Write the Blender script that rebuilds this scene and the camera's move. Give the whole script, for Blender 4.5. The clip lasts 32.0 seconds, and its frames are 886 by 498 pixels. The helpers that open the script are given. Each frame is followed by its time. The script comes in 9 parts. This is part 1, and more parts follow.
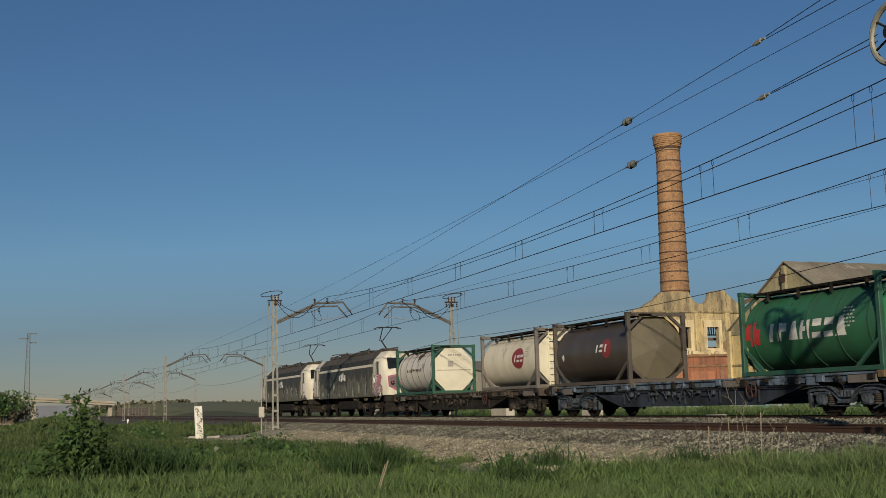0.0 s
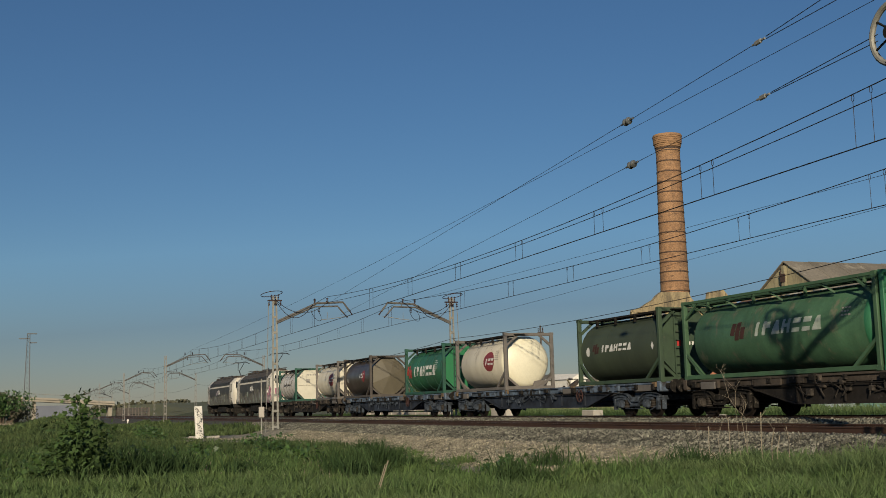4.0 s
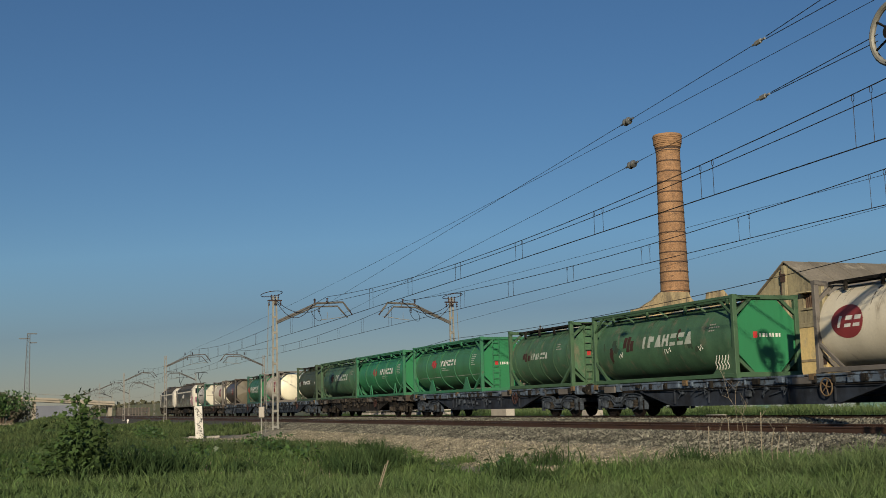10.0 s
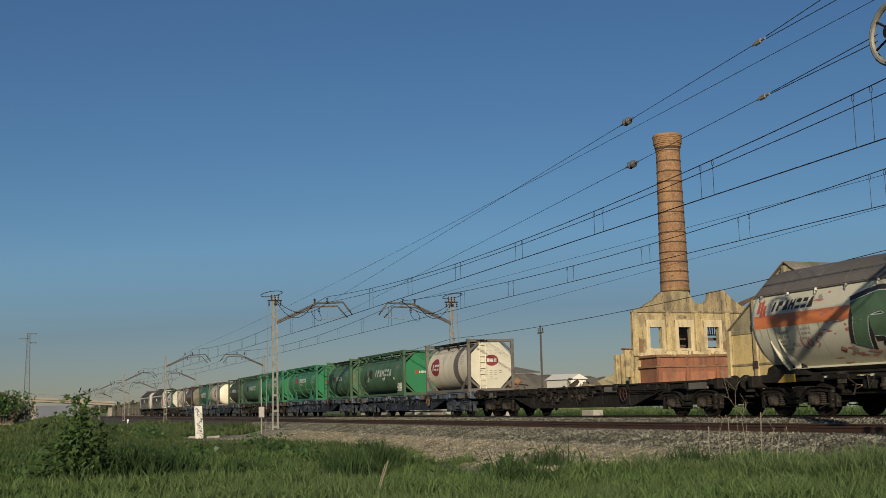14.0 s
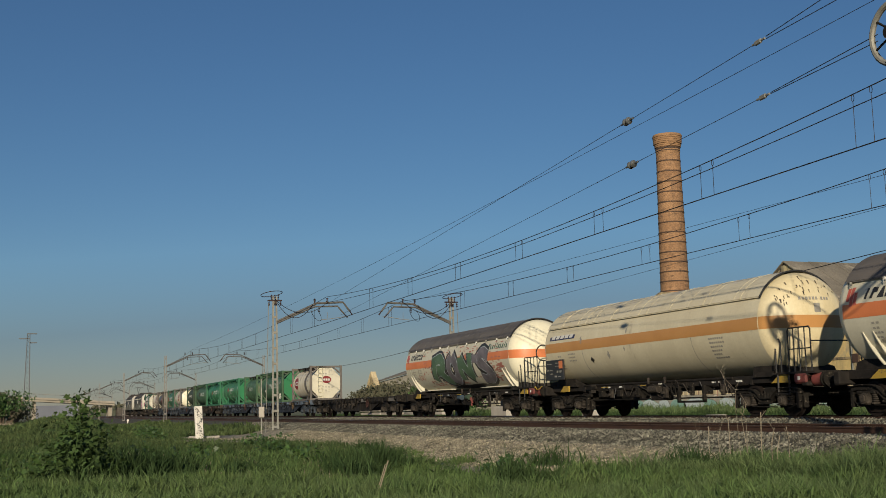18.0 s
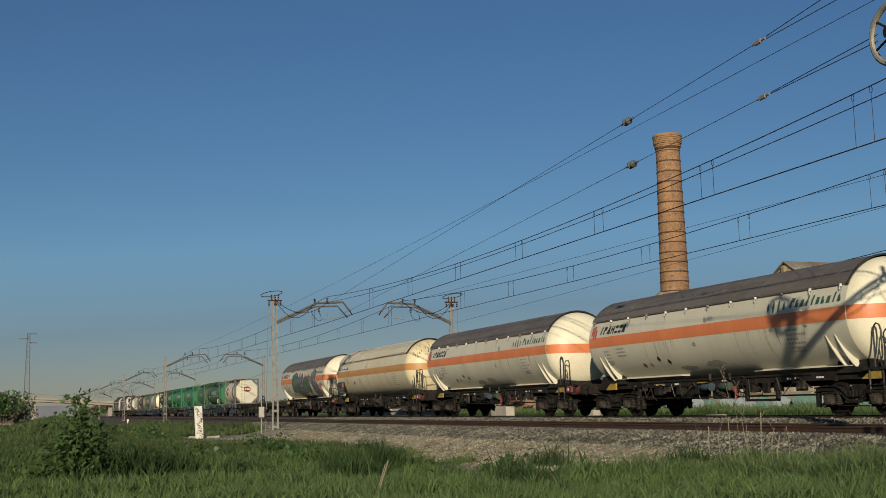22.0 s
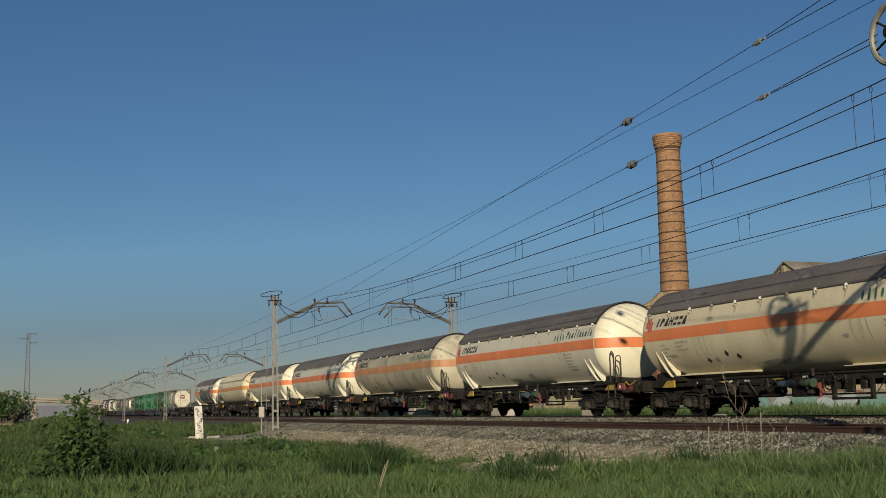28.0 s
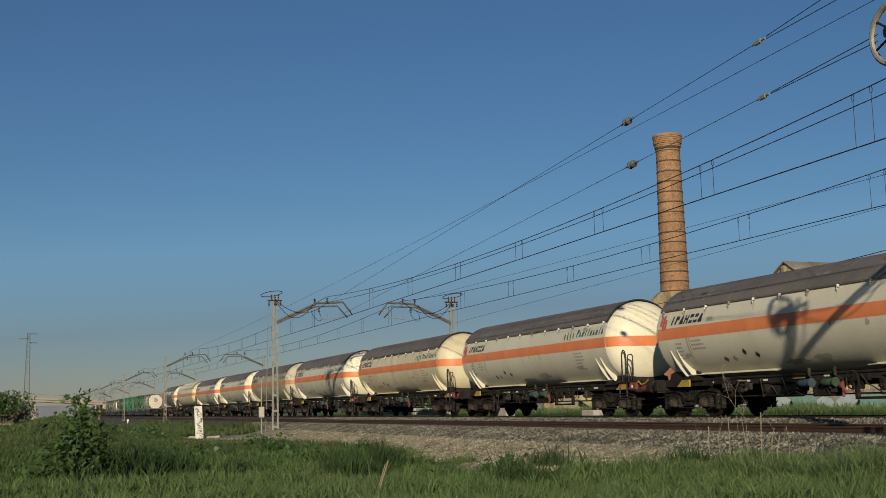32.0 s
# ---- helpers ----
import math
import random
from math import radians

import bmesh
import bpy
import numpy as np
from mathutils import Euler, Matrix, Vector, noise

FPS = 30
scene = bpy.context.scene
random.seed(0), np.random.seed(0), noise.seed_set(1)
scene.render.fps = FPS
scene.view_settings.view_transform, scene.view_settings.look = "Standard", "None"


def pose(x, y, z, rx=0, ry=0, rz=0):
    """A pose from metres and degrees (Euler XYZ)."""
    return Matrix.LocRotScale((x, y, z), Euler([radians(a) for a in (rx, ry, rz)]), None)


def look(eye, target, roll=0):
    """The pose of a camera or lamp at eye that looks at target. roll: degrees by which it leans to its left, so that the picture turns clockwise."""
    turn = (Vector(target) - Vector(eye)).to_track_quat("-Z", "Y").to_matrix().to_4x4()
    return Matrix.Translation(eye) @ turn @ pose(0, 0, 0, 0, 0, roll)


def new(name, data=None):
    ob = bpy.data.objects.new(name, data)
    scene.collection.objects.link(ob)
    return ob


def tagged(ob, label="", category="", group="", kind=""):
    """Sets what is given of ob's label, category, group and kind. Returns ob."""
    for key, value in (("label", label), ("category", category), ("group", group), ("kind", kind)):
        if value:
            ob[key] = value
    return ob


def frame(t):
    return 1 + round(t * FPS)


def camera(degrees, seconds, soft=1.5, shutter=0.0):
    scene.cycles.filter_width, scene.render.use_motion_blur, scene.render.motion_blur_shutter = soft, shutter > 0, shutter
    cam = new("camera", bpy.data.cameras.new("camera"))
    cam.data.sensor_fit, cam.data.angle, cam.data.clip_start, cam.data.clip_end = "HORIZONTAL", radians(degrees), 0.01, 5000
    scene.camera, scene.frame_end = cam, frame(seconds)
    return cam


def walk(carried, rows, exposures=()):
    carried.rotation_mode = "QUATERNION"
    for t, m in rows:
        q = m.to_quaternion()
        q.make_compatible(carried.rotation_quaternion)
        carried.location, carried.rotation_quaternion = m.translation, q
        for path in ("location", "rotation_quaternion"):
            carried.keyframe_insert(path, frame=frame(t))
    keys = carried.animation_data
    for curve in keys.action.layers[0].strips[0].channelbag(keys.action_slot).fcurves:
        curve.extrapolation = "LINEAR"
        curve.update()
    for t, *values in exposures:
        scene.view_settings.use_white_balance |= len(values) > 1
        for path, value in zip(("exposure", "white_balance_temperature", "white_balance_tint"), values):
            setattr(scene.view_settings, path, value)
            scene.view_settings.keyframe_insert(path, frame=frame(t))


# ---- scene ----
RAIL_Y, NEAR_Y, GAUGE = 22.03, 17.38, 1.668     # far and near track centre lines
NEAR_Z = -0.09                                  # the near track lies a little lower
cam = camera(42.1, 32.0, soft=0.85, shutter=0.1)
AIM = (0.0 - 92.556, 35.371, 0.545 + 13.499)
EYE = (0.0, 0.0, 0.545)
walk(cam, [(0.0, look(EYE, AIM, -1.41)), (32.0, look(EYE, AIM, -1.41))], exposures=[(0.0, -0.05), (3.0, -0.05), (6.0, 0.02), (7.0, 0.04), (13.0, 0.04), (14.0, -0.03), (32.0, -0.03)])

# ---- light: low morning sun behind the camera ----
SUN = Vector((13.8, -7.3, 4.5)).normalized()
world = bpy.data.worlds.new("sky")
scene.world = world
world.use_nodes = True
wn = world.node_tree.nodes
sky = wn.new("ShaderNodeTexSky")
sky.sky_type, sky.sun_disc = "NISHITA", False
sky.sun_elevation, sky.sun_rotation = math.asin(SUN.z), radians(90) - math.atan2(SUN.y, SUN.x)
sky.altitude, sky.air_density, sky.dust_density, sky.ozone_density = 50, 1.0, 0.15, 4.0
tint = wn.new("ShaderNodeHueSaturation")
tint.inputs["Saturation"].default_value = 1.125
haze = wn.new("ShaderNodeMix")
haze.data_type = "RGBA"
haze.inputs[0].default_value = 0.06
haze.inputs[7].default_value = (3.4, 3.75, 7.2, 1.0)
world.node_tree.links.new(sky.outputs[0], tint.inputs["Color"])
world.node_tree.links.new(tint.outputs[0], haze.inputs[6])
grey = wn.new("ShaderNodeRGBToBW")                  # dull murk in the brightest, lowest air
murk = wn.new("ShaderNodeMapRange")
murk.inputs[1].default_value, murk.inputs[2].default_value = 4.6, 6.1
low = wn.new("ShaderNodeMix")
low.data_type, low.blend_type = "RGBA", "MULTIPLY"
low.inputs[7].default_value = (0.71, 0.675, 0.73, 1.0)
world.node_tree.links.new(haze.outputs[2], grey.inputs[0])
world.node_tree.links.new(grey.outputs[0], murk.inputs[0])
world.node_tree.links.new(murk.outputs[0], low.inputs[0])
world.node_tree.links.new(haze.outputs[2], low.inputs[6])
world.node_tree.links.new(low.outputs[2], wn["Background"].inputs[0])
wn["Background"].inputs[1].default_value = 0.0620
sun = new("sun", bpy.data.lights.new("sun", "SUN"))
sun.data.energy, sun.data.angle, sun.data.color = 5.0, radians(0.6), (1.0, 0.865, 0.65)
sun.matrix_world = look(SUN * 50, (0, 0, 0))


# ---- materials ----
def material(name, a, b=None, scale=2.0, rough=0.6, metal=0.0, bump=0.15, fine=40.0, stretch=(1, 1, 1), c=None, c_at=0.62,
             island=0.0, piece=0.0, spec=0.4, grain=None, runs=0.0, runs_col=(0.06, 0.052, 0.042), thin=0.0):
    """Two colours mixed by a coarse noise, optional third colour in worn spots, fine grain in colour, gloss and relief."""
    m = bpy.data.materials.new(name)
    m.use_nodes = True
    nt = m.node_tree
    n, l = nt.nodes, nt.links
    bsdf = n["Principled BSDF"]
    smooth_paint = any(k in name for k in ("paint", "tank", "clad", "body", "cab", "plate", "disc", "mark", "band", "sunshade", "spray", "dome", "end", "green"))
    if grain is None:
        grain = 0.06 if smooth_paint else 0.22
    if smooth_paint:
        bump *= 0.25
    b = b or tuple(0.8 * v for v in a)
    co = n.new("ShaderNodeTexCoord")
    mp = n.new("ShaderNodeMapping")
    mp.inputs["Scale"].default_value = stretch
    l.new(co.outputs["Object"], mp.inputs[0])

    def noise_node(sc, detail, rg=0.6, plain=False):
        t = n.new("ShaderNodeTexNoise")
        t.inputs["Scale"].default_value, t.inputs["Detail"].default_value, t.inputs["Roughness"].default_value = sc, detail, rg
        l.new(co.outputs["Object"] if plain else mp.outputs[0], t.inputs["Vector"])
        return t

    def ramp(src, lo, hi):
        r = n.new("ShaderNodeMapRange")
        r.inputs[1].default_value, r.inputs[2].default_value = lo, hi
        l.new(src, r.inputs[0])
        return r.outputs[0]

    def mix(fac, x, y, how="MIX"):
        k = n.new("ShaderNodeMix")
        k.data_type, k.blend_type = "RGBA", how
        for sock, v in ((k.inputs[0], fac), (k.inputs[6], x), (k.inputs[7], y)):
            if isinstance(v, (tuple, list)):
                sock.default_value = (*v, 1)
            elif isinstance(v, float):
                sock.default_value = v
            else:
                l.new(v, sock)
        return k.outputs[2]

    big, small = noise_node(scale, 5), noise_node(fine, 4, 0.65, True)
    col = mix(ramp(big.outputs[0], 0.35, 0.65), a, b)
    if c:
        spot = noise_node(scale * 1.9, 6, 0.7)
        col = mix(ramp(spot.outputs[0], c_at, c_at + 0.1), col, c)
    if runs:                                        # rain-washed dirt in upright runs, broken up by a coarse noise
        fall = n.new("ShaderNodeMapping")
        fall.inputs["Scale"].default_value = (1.5, 1.5, 0.14)
        l.new(co.outputs["Object"], fall.inputs[0])
        wash = n.new("ShaderNodeTexNoise")
        wash.inputs["Scale"].default_value, wash.inputs["Detail"].default_value, wash.inputs["Roughness"].default_value = 1.0, 6, 0.7
        l.new(fall.outputs[0], wash.inputs["Vector"])
        blot = noise_node(0.55, 6, 0.75, True)
        k = n.new("ShaderNodeMath")
        k.operation = "MULTIPLY"
        l.new(ramp(wash.outputs[0], 0.44, 0.66), k.inputs[0])
        l.new(ramp(blot.outputs[0], 0.36, 0.60), k.inputs[1])
        k2 = n.new("ShaderNodeMath")
        k2.operation = "MULTIPLY"
        l.new(k.outputs[0], k2.inputs[0])
        k2.inputs[1].default_value = runs
        col = mix(k2.outputs[0], col, runs_col)
    g = n.new("ShaderNodeMapRange")
    g.inputs[1].default_value, g.inputs[2].default_value, g.inputs[3].default_value, g.inputs[4].default_value = 0.3, 0.7, 1 - grain, 1 + 0.8 * grain
    l.new(small.outputs[0], g.inputs[0])
    cc = n.new("ShaderNodeCombineColor")
    for i in range(3):
        l.new(g.outputs[0], cc.inputs[i])
    col = mix(1.0, col, cc.outputs[0], "MULTIPLY")
    if island or piece:
        src = n.new("ShaderNodeNewGeometry").outputs["Random Per Island"] if island else n.new("ShaderNodeObjectInfo").outputs["Random"]
        k = island or piece
        h = n.new("ShaderNodeMapRange")
        h.inputs[3].default_value, h.inputs[4].default_value = 1 - k, 1 + k
        l.new(src, h.inputs[0])
        hv = n.new("ShaderNodeHueSaturation")
        l.new(h.outputs[0], hv.inputs["Value"])
        l.new(col, hv.inputs["Color"])
        col = hv.outputs[0]
    l.new(col, bsdf.inputs["Base Color"])
    if thin:                                        # leaves let part of the light through
        veil, both = n.new("ShaderNodeBsdfTranslucent"), n.new("ShaderNodeMixShader")
        both.inputs[0].default_value = thin
        l.new(col, veil.inputs[0])
        l.new(bsdf.outputs[0], both.inputs[1])
        l.new(veil.outputs[0], both.inputs[2])
        l.new(both.outputs[0], n["Material Output"].inputs[0])
    rr = n.new("ShaderNodeMapRange")
    rr.inputs[3].default_value, rr.inputs[4].default_value = max(0.03, rough - 0.12), min(1.0, rough + 0.12)
    l.new(big.outputs[0], rr.inputs[0])
    l.new(rr.outputs[0], bsdf.inputs["Roughness"])
    bsdf.inputs["Metallic"].default_value = metal
    bsdf.inputs["Specular IOR Level"].default_value = spec
    if bump:
        bp = n.new("ShaderNodeBump")
        bp.inputs["Strength"].default_value, bp.inputs["Distance"].default_value = bump, 0.02
        l.new(small.outputs[0], bp.inputs["Height"])
        l.new(bp.outputs[0], bsdf.inputs["Normal"])
    return m


STREAK = (1.0, 1.0, 0.25)
M_EARTH = material("earth_and_grass", (0.045, 0.062, 0.018), (0.075, 0.07, 0.03), 0.35, 0.95, bump=0.6, fine=9, c=(0.13, 0.10, 0.06), c_at=0.66)
M_GRASS = material("grass_blades", (0.0969, 0.1482, 0.0608), (0.1254, 0.1691, 0.0703), 0.7, 0.8, bump=0, island=0.44, c=(0.076, 0.124, 0.052), c_at=0.54, spec=0.1, thin=0.24)
M_MIDGRASS = material("mottled_grass_blades", (0.0630, 0.0972, 0.0378), (0.0972, 0.1260, 0.0495), 0.55, 0.8, bump=0, island=0.46, c=(0.048, 0.080, 0.035), c_at=0.52, spec=0.1, thin=0.24)
M_BROAD = material("broad_weed_blades", (0.078, 0.132, 0.045), (0.104, 0.150, 0.052), 0.8, 0.75, bump=0, island=0.34, spec=0.1, thin=0.24)
M_DKGRASS = material("coarse_grass_blades", (0.036, 0.068, 0.025), (0.054, 0.086, 0.031), 0.5, 0.75, bump=0, island=0.35, spec=0.12, thin=0.3)
M_DRY = material("dry_stalks", (0.27, 0.23, 0.165), (0.18, 0.15, 0.11), 2, 0.8, bump=0, island=0.3)
M_BUSH = material("dark_broad_leaves", (0.036, 0.070, 0.020), (0.056, 0.092, 0.028), 1, 0.65, bump=0, island=0.35, spec=0.2)
# leaf colour greyed to carry the haze of distance
M_HAZELEAF = material("hazy_far_leaves", (0.060, 0.066, 0.036), (0.085, 0.078, 0.05), 1, 0.8, bump=0, island=0.3)
M_STEELFAR = material("dull_far_steel", (0.24, 0.225, 0.20), (0.18, 0.17, 0.15), 3, 0.7, 0.2)
# far grassland, its colour paled to stand in for distance haze
M_HAZEFIELD = material("hazy_far_field", (0.105, 0.115, 0.052), (0.13, 0.128, 0.068), 0.02, 0.95, bump=0)
M_LEAF = material("broad_leaves", (0.03, 0.07, 0.018), (0.05, 0.095, 0.022), 1, 0.5, bump=0, island=0.4)
M_BALLAST = material("ballast_stone", (0.2000, 0.1925, 0.1516), (0.0577, 0.0558, 0.0428), 1.6, 0.9, bump=0.5, fine=14, island=0.8)
M_BED = material("ballast_bed", (0.0744, 0.0688, 0.0502), (0.0400, 0.0381, 0.0288), 7.0, 0.95, bump=1.0, fine=24, c=(0.19, 0.178, 0.134), c_at=0.57, grain=0.6)
M_GRAVEL = material("pale_gravel", (0.33, 0.295, 0.210), (0.15, 0.135, 0.098), 2.2, 0.95, bump=0.9, fine=14, island=0.6, c=(0.10, 0.09, 0.066), c_at=0.58, grain=0.5)
M_RAIL = material("rusty_rail", (0.095, 0.05, 0.032), (0.07, 0.04, 0.03), 1.5, 0.6, 0.5, fine=30)
M_RAILTOP = material("polished_rail_head", (0.4, 0.38, 0.36), (0.3, 0.28, 0.27), 2, 0.35, 1.0, bump=0.02)
M_CONC = material("concrete", (0.42, 0.39, 0.34), (0.33, 0.30, 0.26), 1.0, 0.85, fine=25, c=(0.22, 0.2, 0.17))
M_SLEEPER = material("sleeper_concrete", (0.30, 0.27, 0.23), (0.22, 0.2, 0.17), 1.0, 0.9, fine=25, piece=0.15)
M_STEEL = material("galvanised_steel", (0.27, 0.265, 0.235), (0.195, 0.19, 0.165), 3, 0.65, 0.3, c=(0.17, 0.125, 0.09), c_at=0.64)
M_ARM = material("weathered_arm_steel", (0.135, 0.128, 0.118), (0.085, 0.080, 0.073), 3, 0.65, 0.2, c=(0.055, 0.046, 0.040), c_at=0.6)
M_WIRE = material("copper_wire", (0.035, 0.03, 0.028), (0.05, 0.04, 0.035), 3, 0.5, 0.6, bump=0)
M_INSUL = material("brown_insulator", (0.05, 0.03, 0.025), (0.04, 0.03, 0.03), 5, 0.25, bump=0)
M_GLASS_INS = material("glass_insulator", (0.34, 0.36, 0.36), (0.20, 0.215, 0.215), 9, 0.1, bump=0, spec=0.8)
M_GLASS_INS.node_tree.nodes["Principled BSDF"].inputs["Transmission Weight"].default_value = 0.65
M_BRICK = material("chimney_brick", (0.35, 0.205, 0.108), (0.255, 0.145, 0.078), 0.9, 0.9, fine=11, stretch=(1, 1, 1.6), c=(0.17, 0.10, 0.06), c_at=0.55, grain=0.45, runs=0.35)
M_IRONBAND = material("rusted_iron_hoop", (0.085, 0.05, 0.032), (0.05, 0.034, 0.026), 3, 0.8, fine=20)
M_TOPBRICK = material("corbelled_brick", (0.33, 0.19, 0.095), (0.23, 0.135, 0.07), 1.6, 0.9, fine=16, stretch=(1, 1, 4), c=(0.15, 0.09, 0.055), c_at=0.55, grain=0.3)
M_SOOT = material("sooty_brick", (0.25, 0.14, 0.075), (0.17, 0.10, 0.06), 1.6, 0.9, fine=18)
M_REDBRICK = material("red_render", (0.31, 0.125, 0.068), (0.215, 0.09, 0.055), 0.7, 0.9, fine=9, stretch=STREAK, c=(0.13, 0.075, 0.05), c_at=0.56, grain=0.2, runs=0.75)
M_PANELRED = material("faded_red_panel", (0.36, 0.155, 0.085), (0.26, 0.11, 0.065), 0.8, 0.9, fine=9, stretch=STREAK, c=(0.16, 0.085, 0.055), c_at=0.6, grain=0.18, runs=0.6)
M_STUCCO = material("ochre_stucco", (0.64, 0.48, 0.20), (0.53, 0.41, 0.195), 0.4, 0.9, fine=6, stretch=(1, 1, 0.6), c=(0.40, 0.335, 0.21), c_at=0.58, grain=0.14, runs=0.45, runs_col=(0.17, 0.15, 0.10))
M_STUCCO2 = material("weathered_grey_stucco", (0.37, 0.32, 0.19), (0.26, 0.23, 0.145), 0.6, 0.92, fine=6, stretch=(1, 1, 0.6), c=(0.17, 0.15, 0.10), c_at=0.56, grain=0.18, runs=0.6)
M_RUIN = material("ruined_plaster", (0.52, 0.405, 0.20), (0.36, 0.29, 0.165), 0.8, 0.92, fine=6, stretch=(1, 1, 0.5), c=(0.19, 0.16, 0.11), c_at=0.53, grain=0.2, runs=0.85)
M_RUINTOP = material("rain_streaked_plaster", (0.36, 0.285, 0.16), (0.21, 0.17, 0.105), 1.6, 0.92, fine=7, stretch=(1, 1, 0.2), c=(0.095, 0.08, 0.056), c_at=0.55, grain=0.2, runs=0.9)
M_TRIM = material("pale_window_surround", (0.62, 0.51, 0.31), (0.47, 0.385, 0.235), 0.9, 0.9, stretch=STREAK, c=(0.28, 0.23, 0.155), c_at=0.58, grain=0.16, runs=0.6)
M_ROOF = material("fibre_cement_roof", (0.215, 0.19, 0.15), (0.14, 0.125, 0.10), 0.45, 0.92, fine=8, c=(0.29, 0.26, 0.205), c_at=0.58, grain=0.22, piece=0.12)
M_SPOIL = material("grey_brown_spoil", (0.165, 0.145, 0.115), (0.11, 0.10, 0.08), 0.5, 0.95, fine=4, c=(0.085, 0.085, 0.05), c_at=0.58, grain=0.3)
# plaster paled as if by haze, mainly for the far shed
M_STUCCOPALE = material("hazy_pale_plaster", (0.40, 0.37, 0.30), (0.31, 0.285, 0.23), 0.35, 0.92, fine=3, stretch=(1, 1, 0.3), c=(0.22, 0.2, 0.16), c_at=0.58, runs=0.6, runs_col=(0.16, 0.145, 0.115))
M_DARK = material("dark_opening", (0.02, 0.02, 0.02), (0.03, 0.03, 0.03), 2, 0.9)
M_PLATERUST = material("rusted_anchor_iron", (0.065, 0.038, 0.028), (0.045, 0.028, 0.022), 3, 0.85)
M_WOOD = material("old_timber", (0.12, 0.075, 0.05), (0.08, 0.05, 0.035), 2, 0.85)
# besides dust, dark bases and pale spots carry underframe shade and sunlit bits
M_BOGIE = material("brake_dust_steel", (0.0204, 0.0179, 0.0153), (0.0093, 0.0085, 0.0076), 5.5, 0.8, 0.1, c=(0.105, 0.088, 0.072), c_at=0.58, spec=0.15)
M_BLUEBOGIE = material("dusty_blue_grey_casting", (0.06, 0.074, 0.095), (0.02, 0.024, 0.03), 5.0, 0.8, 0.1, c=(0.145, 0.17, 0.20), c_at=0.59, spec=0.15)
M_DUSTY = material("dust_caked_casting", (0.0600, 0.0512, 0.0424), (0.0224, 0.0192, 0.0168), 6.0, 0.85, 0.1, c=(0.15, 0.125, 0.10), c_at=0.59, spec=0.15)
M_WHEEL = material("wheel_steel", (0.022, 0.017, 0.015), (0.016, 0.013, 0.012), 3, 0.75, 0.3, c=(0.07, 0.045, 0.032), spec=0.15)
M_BLUE = material("worn_blue_paint", (0.135, 0.18, 0.24), (0.055, 0.072, 0.10), 2.0, 0.75, 0.1, c=(0.036, 0.033, 0.031), c_at=0.51, spec=0.2)
M_NAVY = material("dark_navy_paint", (0.036, 0.046, 0.066), (0.015, 0.017, 0.022), 1.2, 0.75, 0.1, c=(0.06, 0.075, 0.10), c_at=0.62, spec=0.2)
M_RUST = material("rusty_frame", (0.085, 0.068, 0.054), (0.040, 0.034, 0.029), 2.2, 0.85, 0.1, c=(0.145, 0.115, 0.09), c_at=0.6, spec=0.2)
M_DKFRAME = material("dark_brown_frame", (0.026, 0.022, 0.019), (0.013, 0.0115, 0.0105), 2.4, 0.8, 0.1, c=(0.065, 0.054, 0.045), c_at=0.6, spec=0.2)
M_GREYPAINT = material("grey_frame_paint", (0.15, 0.135, 0.12), (0.11, 0.10, 0.09), 2, 0.65, 0.1, c=(0.09, 0.07, 0.055))
M_BROWNFR = material("brown_frame_paint", (0.085, 0.072, 0.06), (0.06, 0.051, 0.044), 2, 0.65, 0.1)
M_CREAM = material("cream_tank_paint", (0.608, 0.560, 0.446), (0.522, 0.475, 0.370), 0.8, 0.45, fine=18, stretch=(1.6, 1, 0.3), c=(0.29, 0.25, 0.185), c_at=0.6)
M_BROWNTANK = material("brown_tank_cladding", (0.068, 0.055, 0.045), (0.052, 0.043, 0.036), 0.7, 0.35, stretch=(1.6, 1, 0.35), c=(0.092, 0.079, 0.062), c_at=0.64)
M_BROWNEND = material("dusty_brown_end", (0.115, 0.10, 0.068), (0.09, 0.078, 0.053), 1, 0.5)
M_SILVER = material("dirty_white_cladding", (0.56, 0.53, 0.48), (0.47, 0.44, 0.40), 0.8, 0.45, stretch=(1.6, 1, 0.35), c=(0.30, 0.25, 0.2), c_at=0.62)
M_WHITE = material("white_end_plate", (0.592, 0.561, 0.452), (0.513, 0.483, 0.383), 1.1, 0.5, c=(0.42, 0.37, 0.27), c_at=0.62)
M_GREEN = material("green_tank_paint", (0.027, 0.130, 0.062), (0.028, 0.098, 0.05), 0.6, 0.42, fine=20, stretch=(1.6, 1, 0.35), c=(0.058, 0.092, 0.055), c_at=0.64)
M_MIDGREEN = material("weathered_mid_green_paint", (0.046, 0.178, 0.076), (0.040, 0.135, 0.062), 0.7, 0.45, fine=20, stretch=(1.6, 1, 0.3), c=(0.085, 0.15, 0.08), c_at=0.6)
M_BRIGHT = material("bright_green_paint", (0.026, 0.182, 0.074), (0.026, 0.145, 0.062), 0.6, 0.45, stretch=(1.6, 1, 0.35), c=(0.045, 0.125, 0.062), c_at=0.62)
M_FADED = material("faded_green_paint", (0.068, 0.150, 0.080), (0.038, 0.088, 0.048), 1.0, 0.55, fine=16, stretch=(1.2, 1, 0.5), c=(0.125, 0.132, 0.085), c_at=0.55, grain=0.14)
M_DARKGREEN = material("dirty_dark_green", (0.052, 0.068, 0.040), (0.040, 0.052, 0.033), 0.6, 0.6, stretch=(1.6, 1, 0.35), c=(0.08, 0.082, 0.058))
M_GREENFR = material("green_frame_paint", (0.030, 0.165, 0.080), (0.036, 0.125, 0.066), 1.5, 0.5, c=(0.08, 0.10, 0.06))
